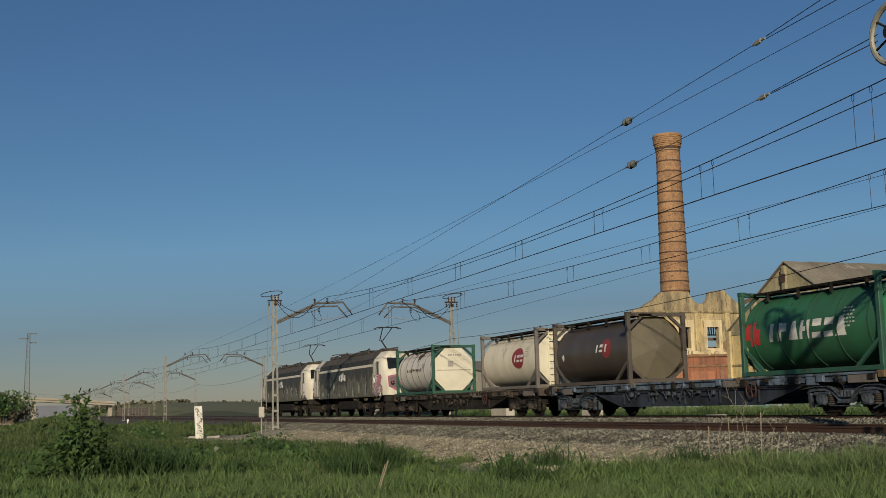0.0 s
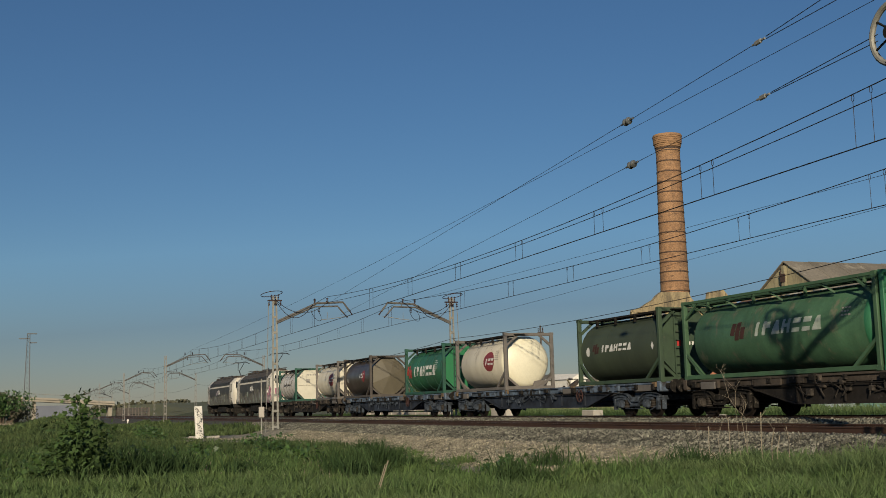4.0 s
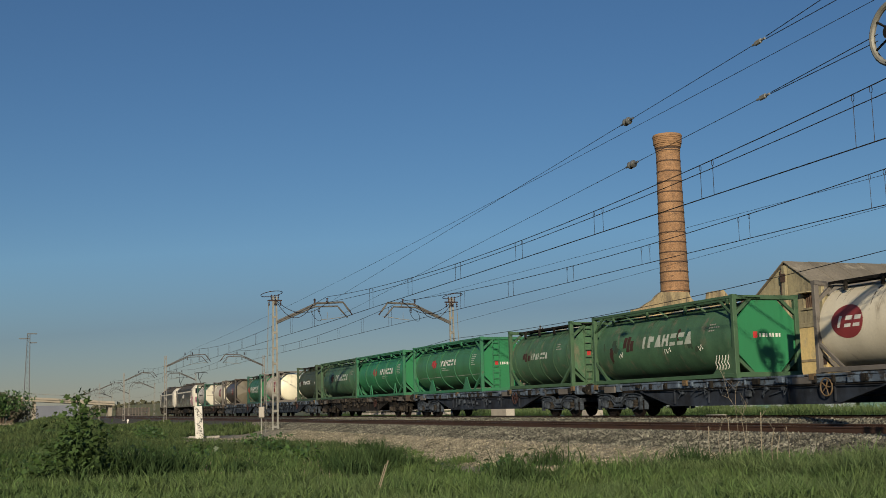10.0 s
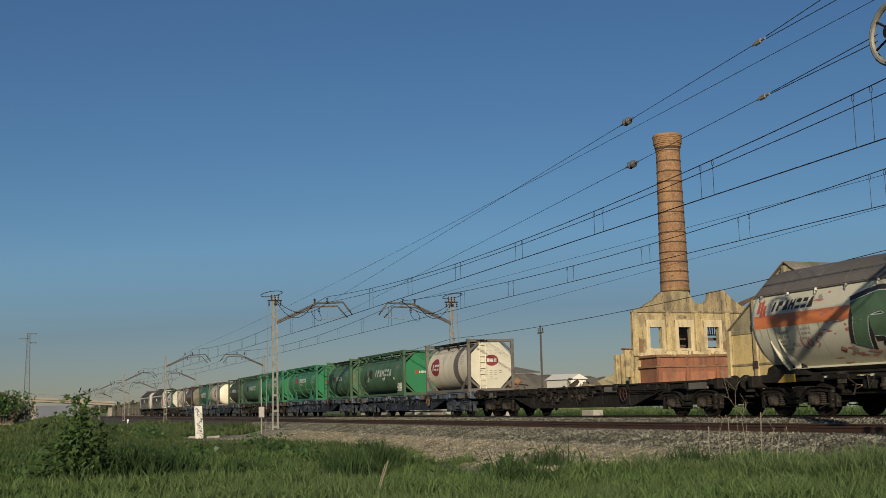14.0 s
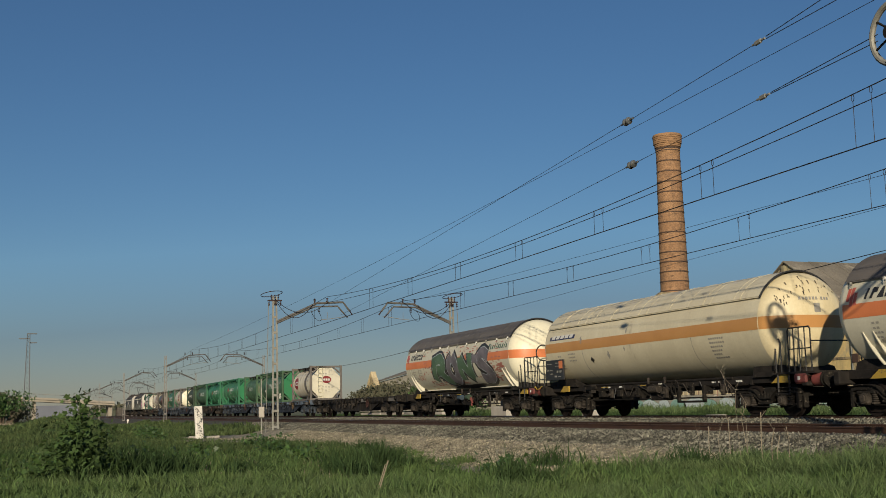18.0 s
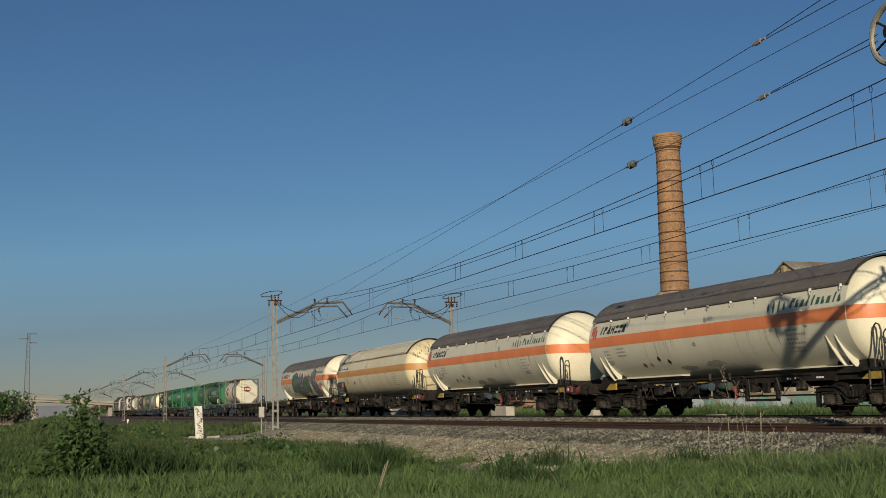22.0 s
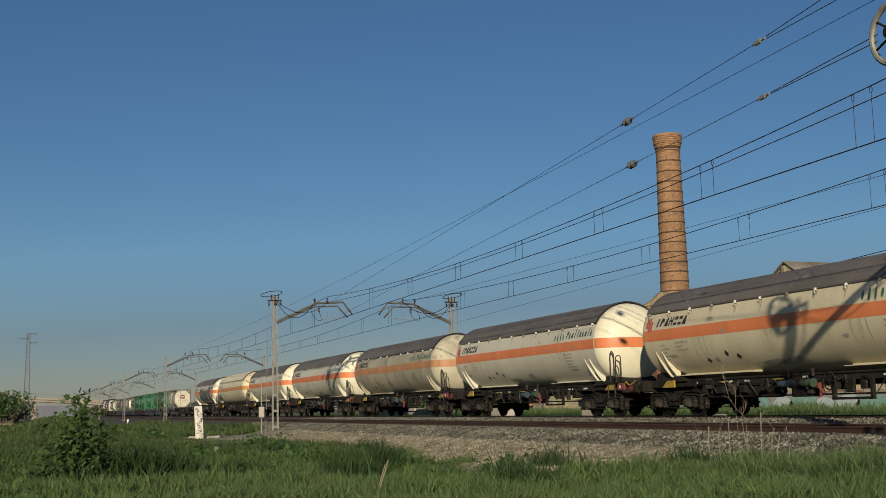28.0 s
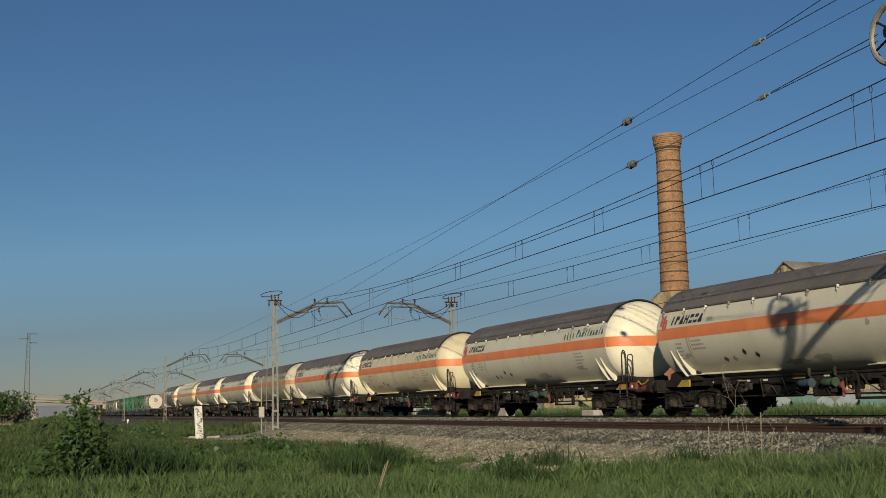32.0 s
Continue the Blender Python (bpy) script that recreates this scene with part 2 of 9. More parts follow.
M_TEALFR = material("grimy_teal_green_frame", (0.022, 0.085, 0.055), (0.02, 0.06, 0.042), 1.5, 0.55, c=(0.04, 0.05, 0.036), c_at=0.56)
M_DKGREENFR = material("dull_dark_green_frame", (0.042, 0.070, 0.038), (0.030, 0.050, 0.030), 1.5, 0.65, c=(0.065, 0.068, 0.046))
M_FADEFR = material("faded_green_frame", (0.056, 0.115, 0.058), (0.042, 0.085, 0.045), 1.5, 0.6, c=(0.10, 0.105, 0.072))
M_TANK = material("off_white_tank_paint", (0.551, 0.527, 0.423), (0.484, 0.461, 0.366), 0.5, 0.45, fine=16, stretch=(1.6, 1, 0.3), c=(0.40, 0.365, 0.275), c_at=0.63)
M_DOME = material("cream_dome_paint", (0.71, 0.67, 0.51), (0.64, 0.60, 0.45), 0.8, 0.45, fine=14, c=(0.48, 0.42, 0.30), c_at=0.64)
M_SHADE = material("grey_sunshade", (0.140, 0.125, 0.113), (0.098, 0.089, 0.081), 0.9, 0.7, fine=14, stretch=(0.6, 1, 1), c=(0.20, 0.185, 0.17), c_at=0.60)
M_ORANGE = material("orange_band_paint", (0.62, 0.20, 0.075), (0.54, 0.17, 0.065), 0.9, 0.45, stretch=(1.6, 1, 0.3), c=(0.45, 0.2, 0.1), c_at=0.66)
M_DULLORANGE = material("dirty_orange_band_paint", (0.46, 0.22, 0.10), (0.36, 0.18, 0.085), 0.9, 0.55, stretch=(1.6, 1, 0.3), c=(0.25, 0.16, 0.09), c_at=0.58)
M_OCHRE = material("ochre_band_paint", (0.47, 0.24, 0.08), (0.42, 0.21, 0.07), 0.9, 0.45)
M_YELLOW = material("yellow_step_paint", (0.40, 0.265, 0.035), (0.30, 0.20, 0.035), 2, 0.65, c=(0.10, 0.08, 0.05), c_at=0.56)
M_LOCK = material("dull_orange_lock_paint", (0.16, 0.10, 0.045), (0.09, 0.065, 0.04), 6, 0.7, c=(0.05, 0.042, 0.036), c_at=0.54)
M_REDBOX = material("faded_red_casing", (0.20, 0.055, 0.048), (0.13, 0.042, 0.038), 3, 0.65, c=(0.07, 0.045, 0.038), c_at=0.58, spec=0.25)
M_BLACK = material("black_paint", (0.022, 0.022, 0.023), (0.03, 0.028, 0.027), 2, 0.5)
M_RED = material("red_paint", (0.42, 0.035, 0.03), (0.36, 0.03, 0.028), 2, 0.5)
M_WINE = material("dark_red_disc", (0.225, 0.034, 0.036), (0.19, 0.03, 0.032), 2, 0.5, c=(0.24, 0.07, 0.06), c_at=0.64)
M_DULLRED = material("dull_faded_red", (0.062, 0.028, 0.024), (0.045, 0.023, 0.020), 4, 0.7, c=(0.035, 0.03, 0.027), c_at=0.56, spec=0.2)
M_FADELETTER = material("faded_white_marking", (0.44, 0.46, 0.41), (0.27, 0.32, 0.26), 3.0, 0.6)
M_ORANGERED = material("faded_red_marking", (0.46, 0.085, 0.055), (0.38, 0.10, 0.075), 4, 0.5)
M_LETTER = material("white_marking", (0.64, 0.63, 0.58), (0.52, 0.51, 0.47), 1.5, 0.5)
M_OLDTANK = material("old_cream_tank_paint", (0.60, 0.545, 0.395), (0.52, 0.465, 0.33), 0.6, 0.5, fine=14, stretch=(1.4, 1, 0.3), c=(0.36, 0.31, 0.22), c_at=0.64)
M_YELLOWED = material("yellowed_tank_paint", (0.575, 0.525, 0.375), (0.48, 0.43, 0.30), 0.6, 0.5, fine=14, stretch=(1.4, 1, 0.35), c=(0.33, 0.28, 0.18), c_at=0.62)
M_YELLOWDOME = material("yellowed_dome_paint", (0.60, 0.535, 0.36), (0.50, 0.44, 0.29), 0.9, 0.5, fine=14, c=(0.34, 0.24, 0.14), c_at=0.62)
M_OLDDOME = material("rust_spotted_dome_paint", (0.64, 0.56, 0.37), (0.56, 0.47, 0.28), 0.8, 0.5, fine=14, stretch=(1, 2.2, 1.0), c=(0.30, 0.17, 0.07), c_at=0.64)
M_DIRTYTANK = material("grimy_tank_paint", (0.40, 0.37, 0.275), (0.29, 0.265, 0.19), 0.7, 0.6, fine=12, stretch=(1.0, 1, 0.3), c=(0.19, 0.165, 0.115), c_at=0.56)
M_DIRTYDOME = material("grimy_dome_paint", (0.48, 0.445, 0.33), (0.37, 0.335, 0.24), 1.1, 0.6, fine=12, c=(0.25, 0.215, 0.15), c_at=0.58)
M_MARK = material("small_grey_marking", (0.24, 0.23, 0.205), (0.30, 0.285, 0.25), 3, 0.6)
M_PLATE = material("dark_blue_plate", (0.03, 0.035, 0.09), (0.04, 0.04, 0.08), 2, 0.5)
M_SPLASH = material("dull_red_spray", (0.34, 0.12, 0.09), (0.42, 0.2, 0.15), 1.5, 0.5)
M_VIOLET = material("grey_violet_spray", (0.165, 0.150, 0.165), (0.10, 0.092, 0.102), 1.6, 0.55)
M_TEAL = material("dark_green_marking", (0.03, 0.085, 0.068), (0.035, 0.095, 0.072), 2, 0.5)
M_LOCO = material("anthracite_body", (0.050, 0.048, 0.042), (0.036, 0.035, 0.031), 0.8, 0.62, stretch=(1.6, 1, 0.4), c=(0.09, 0.085, 0.072), c_at=0.6)
M_LOCOLOW = material("dusty_lower_body", (0.12, 0.11, 0.09), (0.07, 0.064, 0.054), 2.2, 0.6, stretch=(2, 1, 0.3), c=(0.2, 0.2, 0.17), c_at=0.6)
M_LOCOWH = material("white_cab_paint", (0.62, 0.585, 0.50), (0.50, 0.465, 0.39), 1.0, 0.5, stretch=(1, 1, 0.35), c=(0.30, 0.25, 0.19), c_at=0.57, runs=0.5, runs_col=(0.22, 0.17, 0.12))
M_LOCOROOF = material("sooty_roof", (0.075, 0.064, 0.052), (0.05, 0.043, 0.036), 1.4, 0.8)
M_PANE = material("dark_glass", (0.012, 0.014, 0.016), (0.016, 0.018, 0.02), 2, 0.08, bump=0, spec=0.6)
M_PINK = material("magenta_spray_paint", (0.30, 0.105, 0.165), (0.19, 0.075, 0.12), 3, 0.55)
M_SPRAYGREEN = material("dull_green_spray", (0.085, 0.145, 0.085), (0.055, 0.10, 0.06), 1.6, 0.55)
M_SPRAYGREY = material("grey_spray", (0.13, 0.12, 0.12), (0.10, 0.09, 0.095), 2, 0.5)
M_SPRAYOLIVE = material("grey_olive_spray", (0.125, 0.118, 0.088), (0.07, 0.067, 0.05), 2.2, 0.65)
M_SPRAYMIST = material("pale_green_spray", (0.27, 0.315, 0.265), (0.18, 0.215, 0.18), 2.5, 0.65)
M_SOOTSTAIN = material("greasy_stain_mark", (0.24, 0.222, 0.176), (0.38, 0.352, 0.28), 7, 0.7)
M_FENCE = material("weathered_slats", (0.16, 0.135, 0.11), (0.12, 0.10, 0.085), 1.2, 0.9, fine=8)
M_GEARBLUE = material("dusty_blue_casting", (0.036, 0.070, 0.10), (0.03, 0.045, 0.06), 4, 0.75, c=(0.04, 0.036, 0.032), c_at=0.54)
M_GEARGREEN = material("dusty_green_casting", (0.034, 0.066, 0.038), (0.03, 0.048, 0.032), 4, 0.75, c=(0.04, 0.036, 0.032), c_at=0.54)
M_SALMON = material("salmon_render", (0.30, 0.185, 0.13), (0.23, 0.145, 0.105), 1.2, 0.9, stretch=STREAK)
M_WALLGREY = material("grey_boundary_wall", (0.34, 0.32, 0.27), (0.26, 0.24, 0.20), 0.8, 0.9, stretch=STREAK, c=(0.15, 0.14, 0.115), c_at=0.58)
M_SPRAYTEAL = material("pale_teal_spray", (0.24, 0.40, 0.35), (0.17, 0.30, 0.265), 2, 0.7)
M_SPRAYPALE = material("pale_blue_spray", (0.48, 0.54, 0.56), (0.40, 0.46, 0.48), 2, 0.7)
# far concrete, steel and walls: air haze is mixed into these base colours
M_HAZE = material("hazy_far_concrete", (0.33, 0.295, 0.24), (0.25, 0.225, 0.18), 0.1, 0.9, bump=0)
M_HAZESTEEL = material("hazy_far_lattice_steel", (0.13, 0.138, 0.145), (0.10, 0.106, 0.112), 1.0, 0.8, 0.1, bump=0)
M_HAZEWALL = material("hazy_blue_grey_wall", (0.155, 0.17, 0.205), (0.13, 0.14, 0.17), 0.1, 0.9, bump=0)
M_BARK = material("bark", (0.10, 0.075, 0.05), (0.07, 0.055, 0.04), 3, 0.9)
M_WHITEWASH = material("whitewashed_post", (0.74, 0.71, 0.64), (0.66, 0.63, 0.56), 3, 0.8, c=(0.45, 0.41, 0.35), c_at=0.64)


# ---- mesh building ----
class Shape:
    """Collects vertices and faces of one part."""

    def __init__(self):
        self.v, self.f = [], []

    def add(self, verts, faces):
        k = len(self.v)
        self.v += [tuple(p) for p in verts]
        self.f += [tuple(i + k for i in q) for q in faces]
        return self

    def box(self, x0, y0, z0, x1, y1, z1, m=None, bev=0.0):
        x0, x1, y0, y1, z0, z1 = min(x0, x1), max(x0, x1), min(y0, y1), max(y0, y1), min(z0, z1), max(z0, z1)
        b = min(bev, (x1 - x0) * 0.3, (y1 - y0) * 0.3, (z1 - z0) * 0.3)
        if b <= 0:
            vs = [(x, y, z) for z in (z0, z1) for y in (y0, y1) for x in (x0, x1)]
            fs = [(0, 2, 3, 1), (4, 5, 7, 6), (0, 1, 5, 4), (2, 6, 7, 3), (0, 4, 6, 2), (1, 3, 7, 5)]
        else:
            ring = lambda d, z: [(x0 + d, y0 + 0, z), (x1 - d, y0, z), (x1, y0 + d, z), (x1, y1 - d, z), (x1 - d, y1, z), (x0 + d, y1, z), (x0, y1 - d, z), (x0, y0 + d, z)]
            inner = lambda z: [(x0 + b, y0 + b, z), (x1 - b, y0 + b, z), (x1 - b, y0 + b, z), (x1 - b, y1 - b, z), (x1 - b, y1 - b, z), (x0 + b, y1 - b, z), (x0 + b, y1 - b, z), (x0 + b, y0 + b, z)]
            q = lambda z: [inner(z)[i] for i in (0, 1, 3, 5)]
            lo, hi = ring(b, z0 + b), ring(b, z1 - b)
            vs = q(z0) + lo + hi + q(z1)
            fs = [(3, 2, 1, 0), (20, 21, 22, 23)]
            for i in range(8):
                fs.append((4 + i, 4 + (i + 1) % 8, 12 + (i + 1) % 8, 12 + i))
            cap = [0, 1, 1, 2, 2, 3, 3, 0]
            for i in range(8):
                j = (i + 1) % 8
                a, c2 = cap[i], cap[j]
                fs.append((4 + j, 4 + i, a) if a == c2 else (4 + j, 4 + i, a, c2))
                fs.append((12 + i, 12 + j, 20 + a) if a == c2 else (12 + i, 12 + j, 20 + c2, 20 + a))
        if m is not None:
            vs = [m @ Vector(p) for p in vs]
        return self.add(vs, fs)

    def tube(self, p, q, r, r2=None, n=8, caps=True):
        p, q = Vector(p), Vector(q)
        r2 = r if r2 is None else r2
        d = (q - p)
        if d.length < 1e-6:
            return self
        d.normalize()
        a = d.orthogonal().normalized()
        b = d.cross(a)
        vs = []
        for c, rr in ((p, r), (q, r2)):
            for i in range(n):
                t = 2 * math.pi * i / n
                vs.append(c + rr * (math.cos(t) * a + math.sin(t) * b))
        fs = [(i, (i + 1) % n, n + (i + 1) % n, n + i) for i in range(n)]
        if caps:
            fs += [tuple(range(n - 1, -1, -1)), tuple(range(n, 2 * n))]
        return self.add(vs, fs)

    def path(self, pts, r, n=6, closed=False):
        pts = [Vector(p) for p in pts]
        k = len(pts)
        vs, fs = [], []
        up = None
        for i, p in enumerate(pts):
            d = (pts[(i + 1) % k] - pts[i - 1]) if closed or 0 < i < k - 1 else (pts[1] - pts[0] if i == 0 else pts[-1] - pts[-2])
            d.normalize()
            if up is None:
                up = d.orthogonal().normalized()
            up = (up - d * up.dot(d)).normalized()
            b = d.cross(up)
            vs += [p + r * (math.cos(2 * math.pi * j / n) * up + math.sin(2 * math.pi * j / n) * b) for j in range(n)]
        for i in range(k if closed else k - 1):
            for j in range(n):
                a, c = i * n + j, i * n + (j + 1) % n
                e, g = ((i + 1) % k) * n + (j + 1) % n, ((i + 1) % k) * n + j
                fs.append((a, c, e, g))
        if not closed:
            fs += [tuple(range(n - 1, -1, -1)), tuple(range((k - 1) * n, k * n))]
        return self.add(vs, fs)

    def bar(self, p, q, w, h):
        """A square bar from p to q."""
        p, q = Vector(p), Vector(q)
        d = q - p
        m = Matrix.Translation(p) @ d.to_track_quat("X", "Z").to_matrix().to_4x4()
        return self.box(0, -w / 2, -h / 2, d.length, w / 2, h / 2, m)

    def lathe_x(self, prof, cy, cz, n=32, a0=0.0, a1=360.0, thick=0.0):
        """A profile of (x, radius) turned about the x axis; angle 0 is up, 90 faces the near side."""
        full = abs(a1 - a0) >= 359.9
        k = n if full else n + 1
        ang = [radians(a0 + (a1 - a0) * i / n) for i in range(k)]
        vs = [(x, cy - r * math.sin(t), cz + r * math.cos(t)) for x, r in prof for t in ang]
        fs = []
        for i in range(len(prof) - 1):
            for j in range(n):
                fs.append((i * k + j, i * k + (j + 1) % k, (i + 1) * k + (j + 1) % k, (i + 1) * k + j))
        return self.add(vs, fs)

    def lathe_z(self, prof, cx, cy, n=24):
        vs = [(cx + r * math.cos(2 * math.pi * j / n), cy + r * math.sin(2 * math.pi * j / n), z) for z, r in prof for j in range(n)]
        fs = [(i * n + j, i * n + (j + 1) % n, (i + 1) * n + (j + 1) % n, (i + 1) * n + j) for i in range(len(prof) - 1) for j in range(n)]
        return self.add(vs, fs)

    def plate(self, pts, axis, at, thick):
        """A flat polygon pushed out along an axis: axis 'y' takes (x, z) points, 'x' takes (y, z), 'z' takes (x, y)."""
        def put(a, b, c):
            return {"y": (a, c, b), "x": (c, a, b), "z": (a, b, c)}[axis]
        k = len(pts)
        vs = [put(a, b, at) for a, b in pts] + [put(a, b, at + thick) for a, b in pts]
        fs = [tuple(range(k)), tuple(range(2 * k - 1, k - 1, -1))] + [(i, i + k, (i + 1) % k + k, (i + 1) % k) for i in range(k)]
        return self.add(vs, fs)

    def mesh(self, name, mat, smooth=35):
        me = bpy.data.meshes.new(name)
        me.from_pydata(self.v, [], self.f)
        bm = bmesh.new()
        bm.from_mesh(me)
        bmesh.ops.recalc_face_normals(bm, faces=bm.faces)
        bm.to_mesh(me)
        bm.free()
        if smooth:
            me.shade_smooth()
            me.set_sharp_from_angle(angle=radians(smooth))
        me.materials.append(mat)
        return me


def part(name, shape, mat, parent, label="", smooth=35):
    me = shape if isinstance(shape, bpy.types.Mesh) else shape.mesh(name, mat, smooth)
    ob = new(name, me)
    ob.parent = parent
    return tagged(ob, label, kind="stuff" if name == "small_print" else "")


def welded(name, shape, mat):
    """One closed wall out of pieces that touch."""
    me = shape.mesh(name, mat, 35)
    bm = bmesh.new()
    bm.from_mesh(me)
    bmesh.ops.remove_doubles(bm, verts=bm.verts, dist=0.001)
    bm.to_mesh(me)
    bm.free()
    return me


def thing(name, label, category, m=None, group="", kind=""):
    ob = new(name)
    if m is not None:
        ob.matrix_basis = m
    return tagged(ob, label, category, group, kind)


def solo(name, shape, mat, label, category="", kind="", smooth=35, group=""):
    return tagged(new(name, shape.mesh(name, mat, smooth)), label, category, group, kind)


def raw_mesh(name, verts, faces, mat, smooth=False):
    """A mesh from arrays: verts (n, 3), faces (m, k) with equal k."""
    me = bpy.data.meshes.new(name)
    k = faces.shape[1]
    me.vertices.add(len(verts))
    me.vertices.foreach_set("co", verts.astype(np.float32).ravel())
    me.loops.add(faces.size)
    me.loops.foreach_set("vertex_index", faces.astype(np.int32).ravel())
    me.polygons.add(len(faces))
    me.polygons.foreach_set("loop_start", np.arange(0, faces.size, k, dtype=np.int32))
    me.update(calc_edges=True)
    me.validate()
    if smooth:
        me.shade_smooth()
    me.materials.append(mat)
    return me


# ---- the line of the tracks and the run of the train ----
def bend(x):
    """How far the line drifts sideways at x: straight here, turned slightly far off."""
    u = -x - 65.0
    return 0.007 * (u + math.sqrt(u * u + 400.0)) - 0.02


def heading(x):
    return math.degrees(math.atan2(bend(x + 1) - bend(x - 1), 2.0))


# m/s every two seconds
SPEED = (7.95, 7.905, 7.86, 7.905, 7.95, 7.925, 7.90, 7.89, 7.97, 7.925, 8.05, 8.075, 8.10, 8.36, 8.62, 8.69, 8.76)


def run(t):
    """Metres run since the start."""
    s = 0.0
    for i in range(16):
        d = min(max(t - 2 * i, 0.0), 2.0)
        s += SPEED[i] * d + (SPEED[i + 1] - SPEED[i]) * d * d / 4
    return s


def rolling(s, t):
    x = s - run(t)
    return pose(x, RAIL_Y + bend(x), 0, 0, 0, heading(x))


TRAIN = []       # (thing, place along the train)
WHEELS = []      # (wheelset, x, radius)


# ---- ground and tracks ----
def ground_z(x, y):
    z = -0.95 + 0.05 * math.sin(x * 0.21 + 1) * math.cos(y * 0.33) + 0.03 * math.sin(x * 0.9 + y * 0.7)
    if y < 9:
        z += 0.16 * min(1.0, (9 - y) / 5)
    if x > -8 and y < 6:
        z -= 0.25 * min(1.0, (x + 8) / 6) * min(1.0, (6 - y) / 5)
    if 28 < y < 60:
        z += 0.55 * min(1.0, (y - 28) / 3) * min(1.0, (60 - y) / 10)
    d = math.hypot(x, y)
    if x < 0 and y < 7.5:                                   # grassy bank
        z += 0.36 * min(1.0, max(0.0, (d - 34) / 40)) * min(1.0, (7.5 - y) / 4)
    if x < -34 and y < 12 and d < 130:                      # weedy mound beside the line
        a = math.degrees(math.atan2(y, -x))
        z += 0.75 * min(1.0, (d - 34) / 30) * min(1.0, (130 - d) / 30) * math.exp(-((a - 2.9) / 1.9) ** 4)
    if d > 210 and y > 29:
        z += 3.5 * min(1.0, (d - 210) / 85) * min(1.0, (y - 29) / 6)
    return z


def coords(lo, hi, mids):
    """Growing steps: fine near the middle stretch, coarse far off."""
    out, x, step = [], mids[0], mids[2]
    while x < mids[1]:
        out.append(x)
        x += step
    s = step
    while x < hi:
        out.append(x)
        s *= 1.35
        x += s
    out.append(hi)
    x, s = mids[0], step
    while x > lo:
        s *= 1.35
        x -= s
        out.append(max(x, lo))
    return sorted(set(out))


gx, gy = coords(-4000, 1500, (-80, 4, 1.5)), coords(-1500, 4000, (-6, 60, 1.2))
gv = np.array([(x, y, ground_z(x, y)) for x in gx for y in gy])
ny = len(gy)
gf = np.array([(i * ny + j, (i + 1) * ny + j, (i + 1) * ny + j + 1, i * ny + j + 1) for i in range(len(gx) - 1) for j in range(ny - 1)])
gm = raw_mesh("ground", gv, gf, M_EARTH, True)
gm.materials.append(M_HAZEFIELD)
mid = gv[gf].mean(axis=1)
# ground beyond 215 m takes the haze-paled field colour
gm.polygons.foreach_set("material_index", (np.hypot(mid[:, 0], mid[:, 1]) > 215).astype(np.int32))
tagged(new("ground", gm), "rough ground overgrown with grass and weeds", "ground", kind="structure")

XS = [60, 40, 20] + [8 - 4 * i for i in range(30)] + [-120 - 12 * i for i in range(30)]


def strip(name, section, mat, label, xs=XS, kind="structure"):
    """A cross-section of (y, z) carried along the line of the tracks."""
    k = len(section)
    v = np.array([(x, y + bend(x), z) for x in xs for y, z in section])
    f = np.array([(i * k + j, i * k + j + 1, (i + 1) * k + j + 1, (i + 1) * k + j) for i in range(len(xs) - 1) for j in range(k - 1)])
    return tagged(new(name, raw_mesh(name, v, f, mat, True)), label, "ballast", kind=kind)


strip("ballast", [(12.1, -1.05), (13.2, -0.86), (15.35, -0.30), (15.8, -0.26), (18.35, -0.25), (18.7, -0.13), (19.5, -0.07), (21.05, -0.06), (21.3, -0.14), (23.9, -0.17), (24.4, -0.20), (26.3, -1.1)],
      M_BED, "grey-brown railway ballast bed under two tracks")
strip("gravel_path", [(7.0, -1.15), (7.5, -0.88), (9.6, -0.86), (11.0, -0.85), (12.3, -0.84), (13.0, -0.825), (13.4, -0.775), (14.2, -0.565), (14.38, -0.535), (14.5, -0.60)], M_GRAVEL, "pale gravel service path beside the ballast",
      xs=[-20.5 - 2.5 * i for i in range(20)])


def rail_shape(y, z, xs=XS):
    prof = [(-0.07, -0.17), (-0.07, -0.155), (-0.012, -0.13), (-0.012, -0.045), (-0.036, -0.035), (-0.036, -0.004), (0.036, -0.004), (0.036, -0.035),
            (0.012, -0.045), (0.012, -0.13), (0.07, -0.155), (0.07, -0.17)]
    k = len(prof)
    s = Shape()
    s.v = [(x, y + bend(x) + a, z + b) for x in xs for a, b in prof]
    s.f = [(i * k + j, i * k + (j + 1) % k, (i + 1) * k + (j + 1) % k, (i + 1) * k + j) for i in range(len(xs) - 1) for j in range(k)]
    return s


def head_shape(y, z):
    s = Shape()
    s.v = [(x, y + bend(x) + a, z) for x in XS for a in (-0.028, 0.028)]
    s.f = [(2 * i, 2 * i + 1, 2 * i + 3, 2 * i + 2) for i in range(len(XS) - 1)]
    return s


TRACKS = []
for ty, tz, lab in ((NEAR_Y, NEAR_Z, "empty near railway track on concrete sleepers"), (RAIL_Y, 0.0, "far railway track under the freight train")):
    tr = thing("railway_track", lab, "railway track", group="railway tracks", kind="structure")
    TRACKS.append((tr, ty, tz))
    for side in (-1, 1):
        part("rail", rail_shape(ty + side * GAUGE / 2, tz), M_RAIL, tr, "rusty steel rail", smooth=0)
        part("rail_head", head_shape(ty + side * GAUGE / 2, tz), M_RAILTOP, tr, "polished running surface", smooth=0)


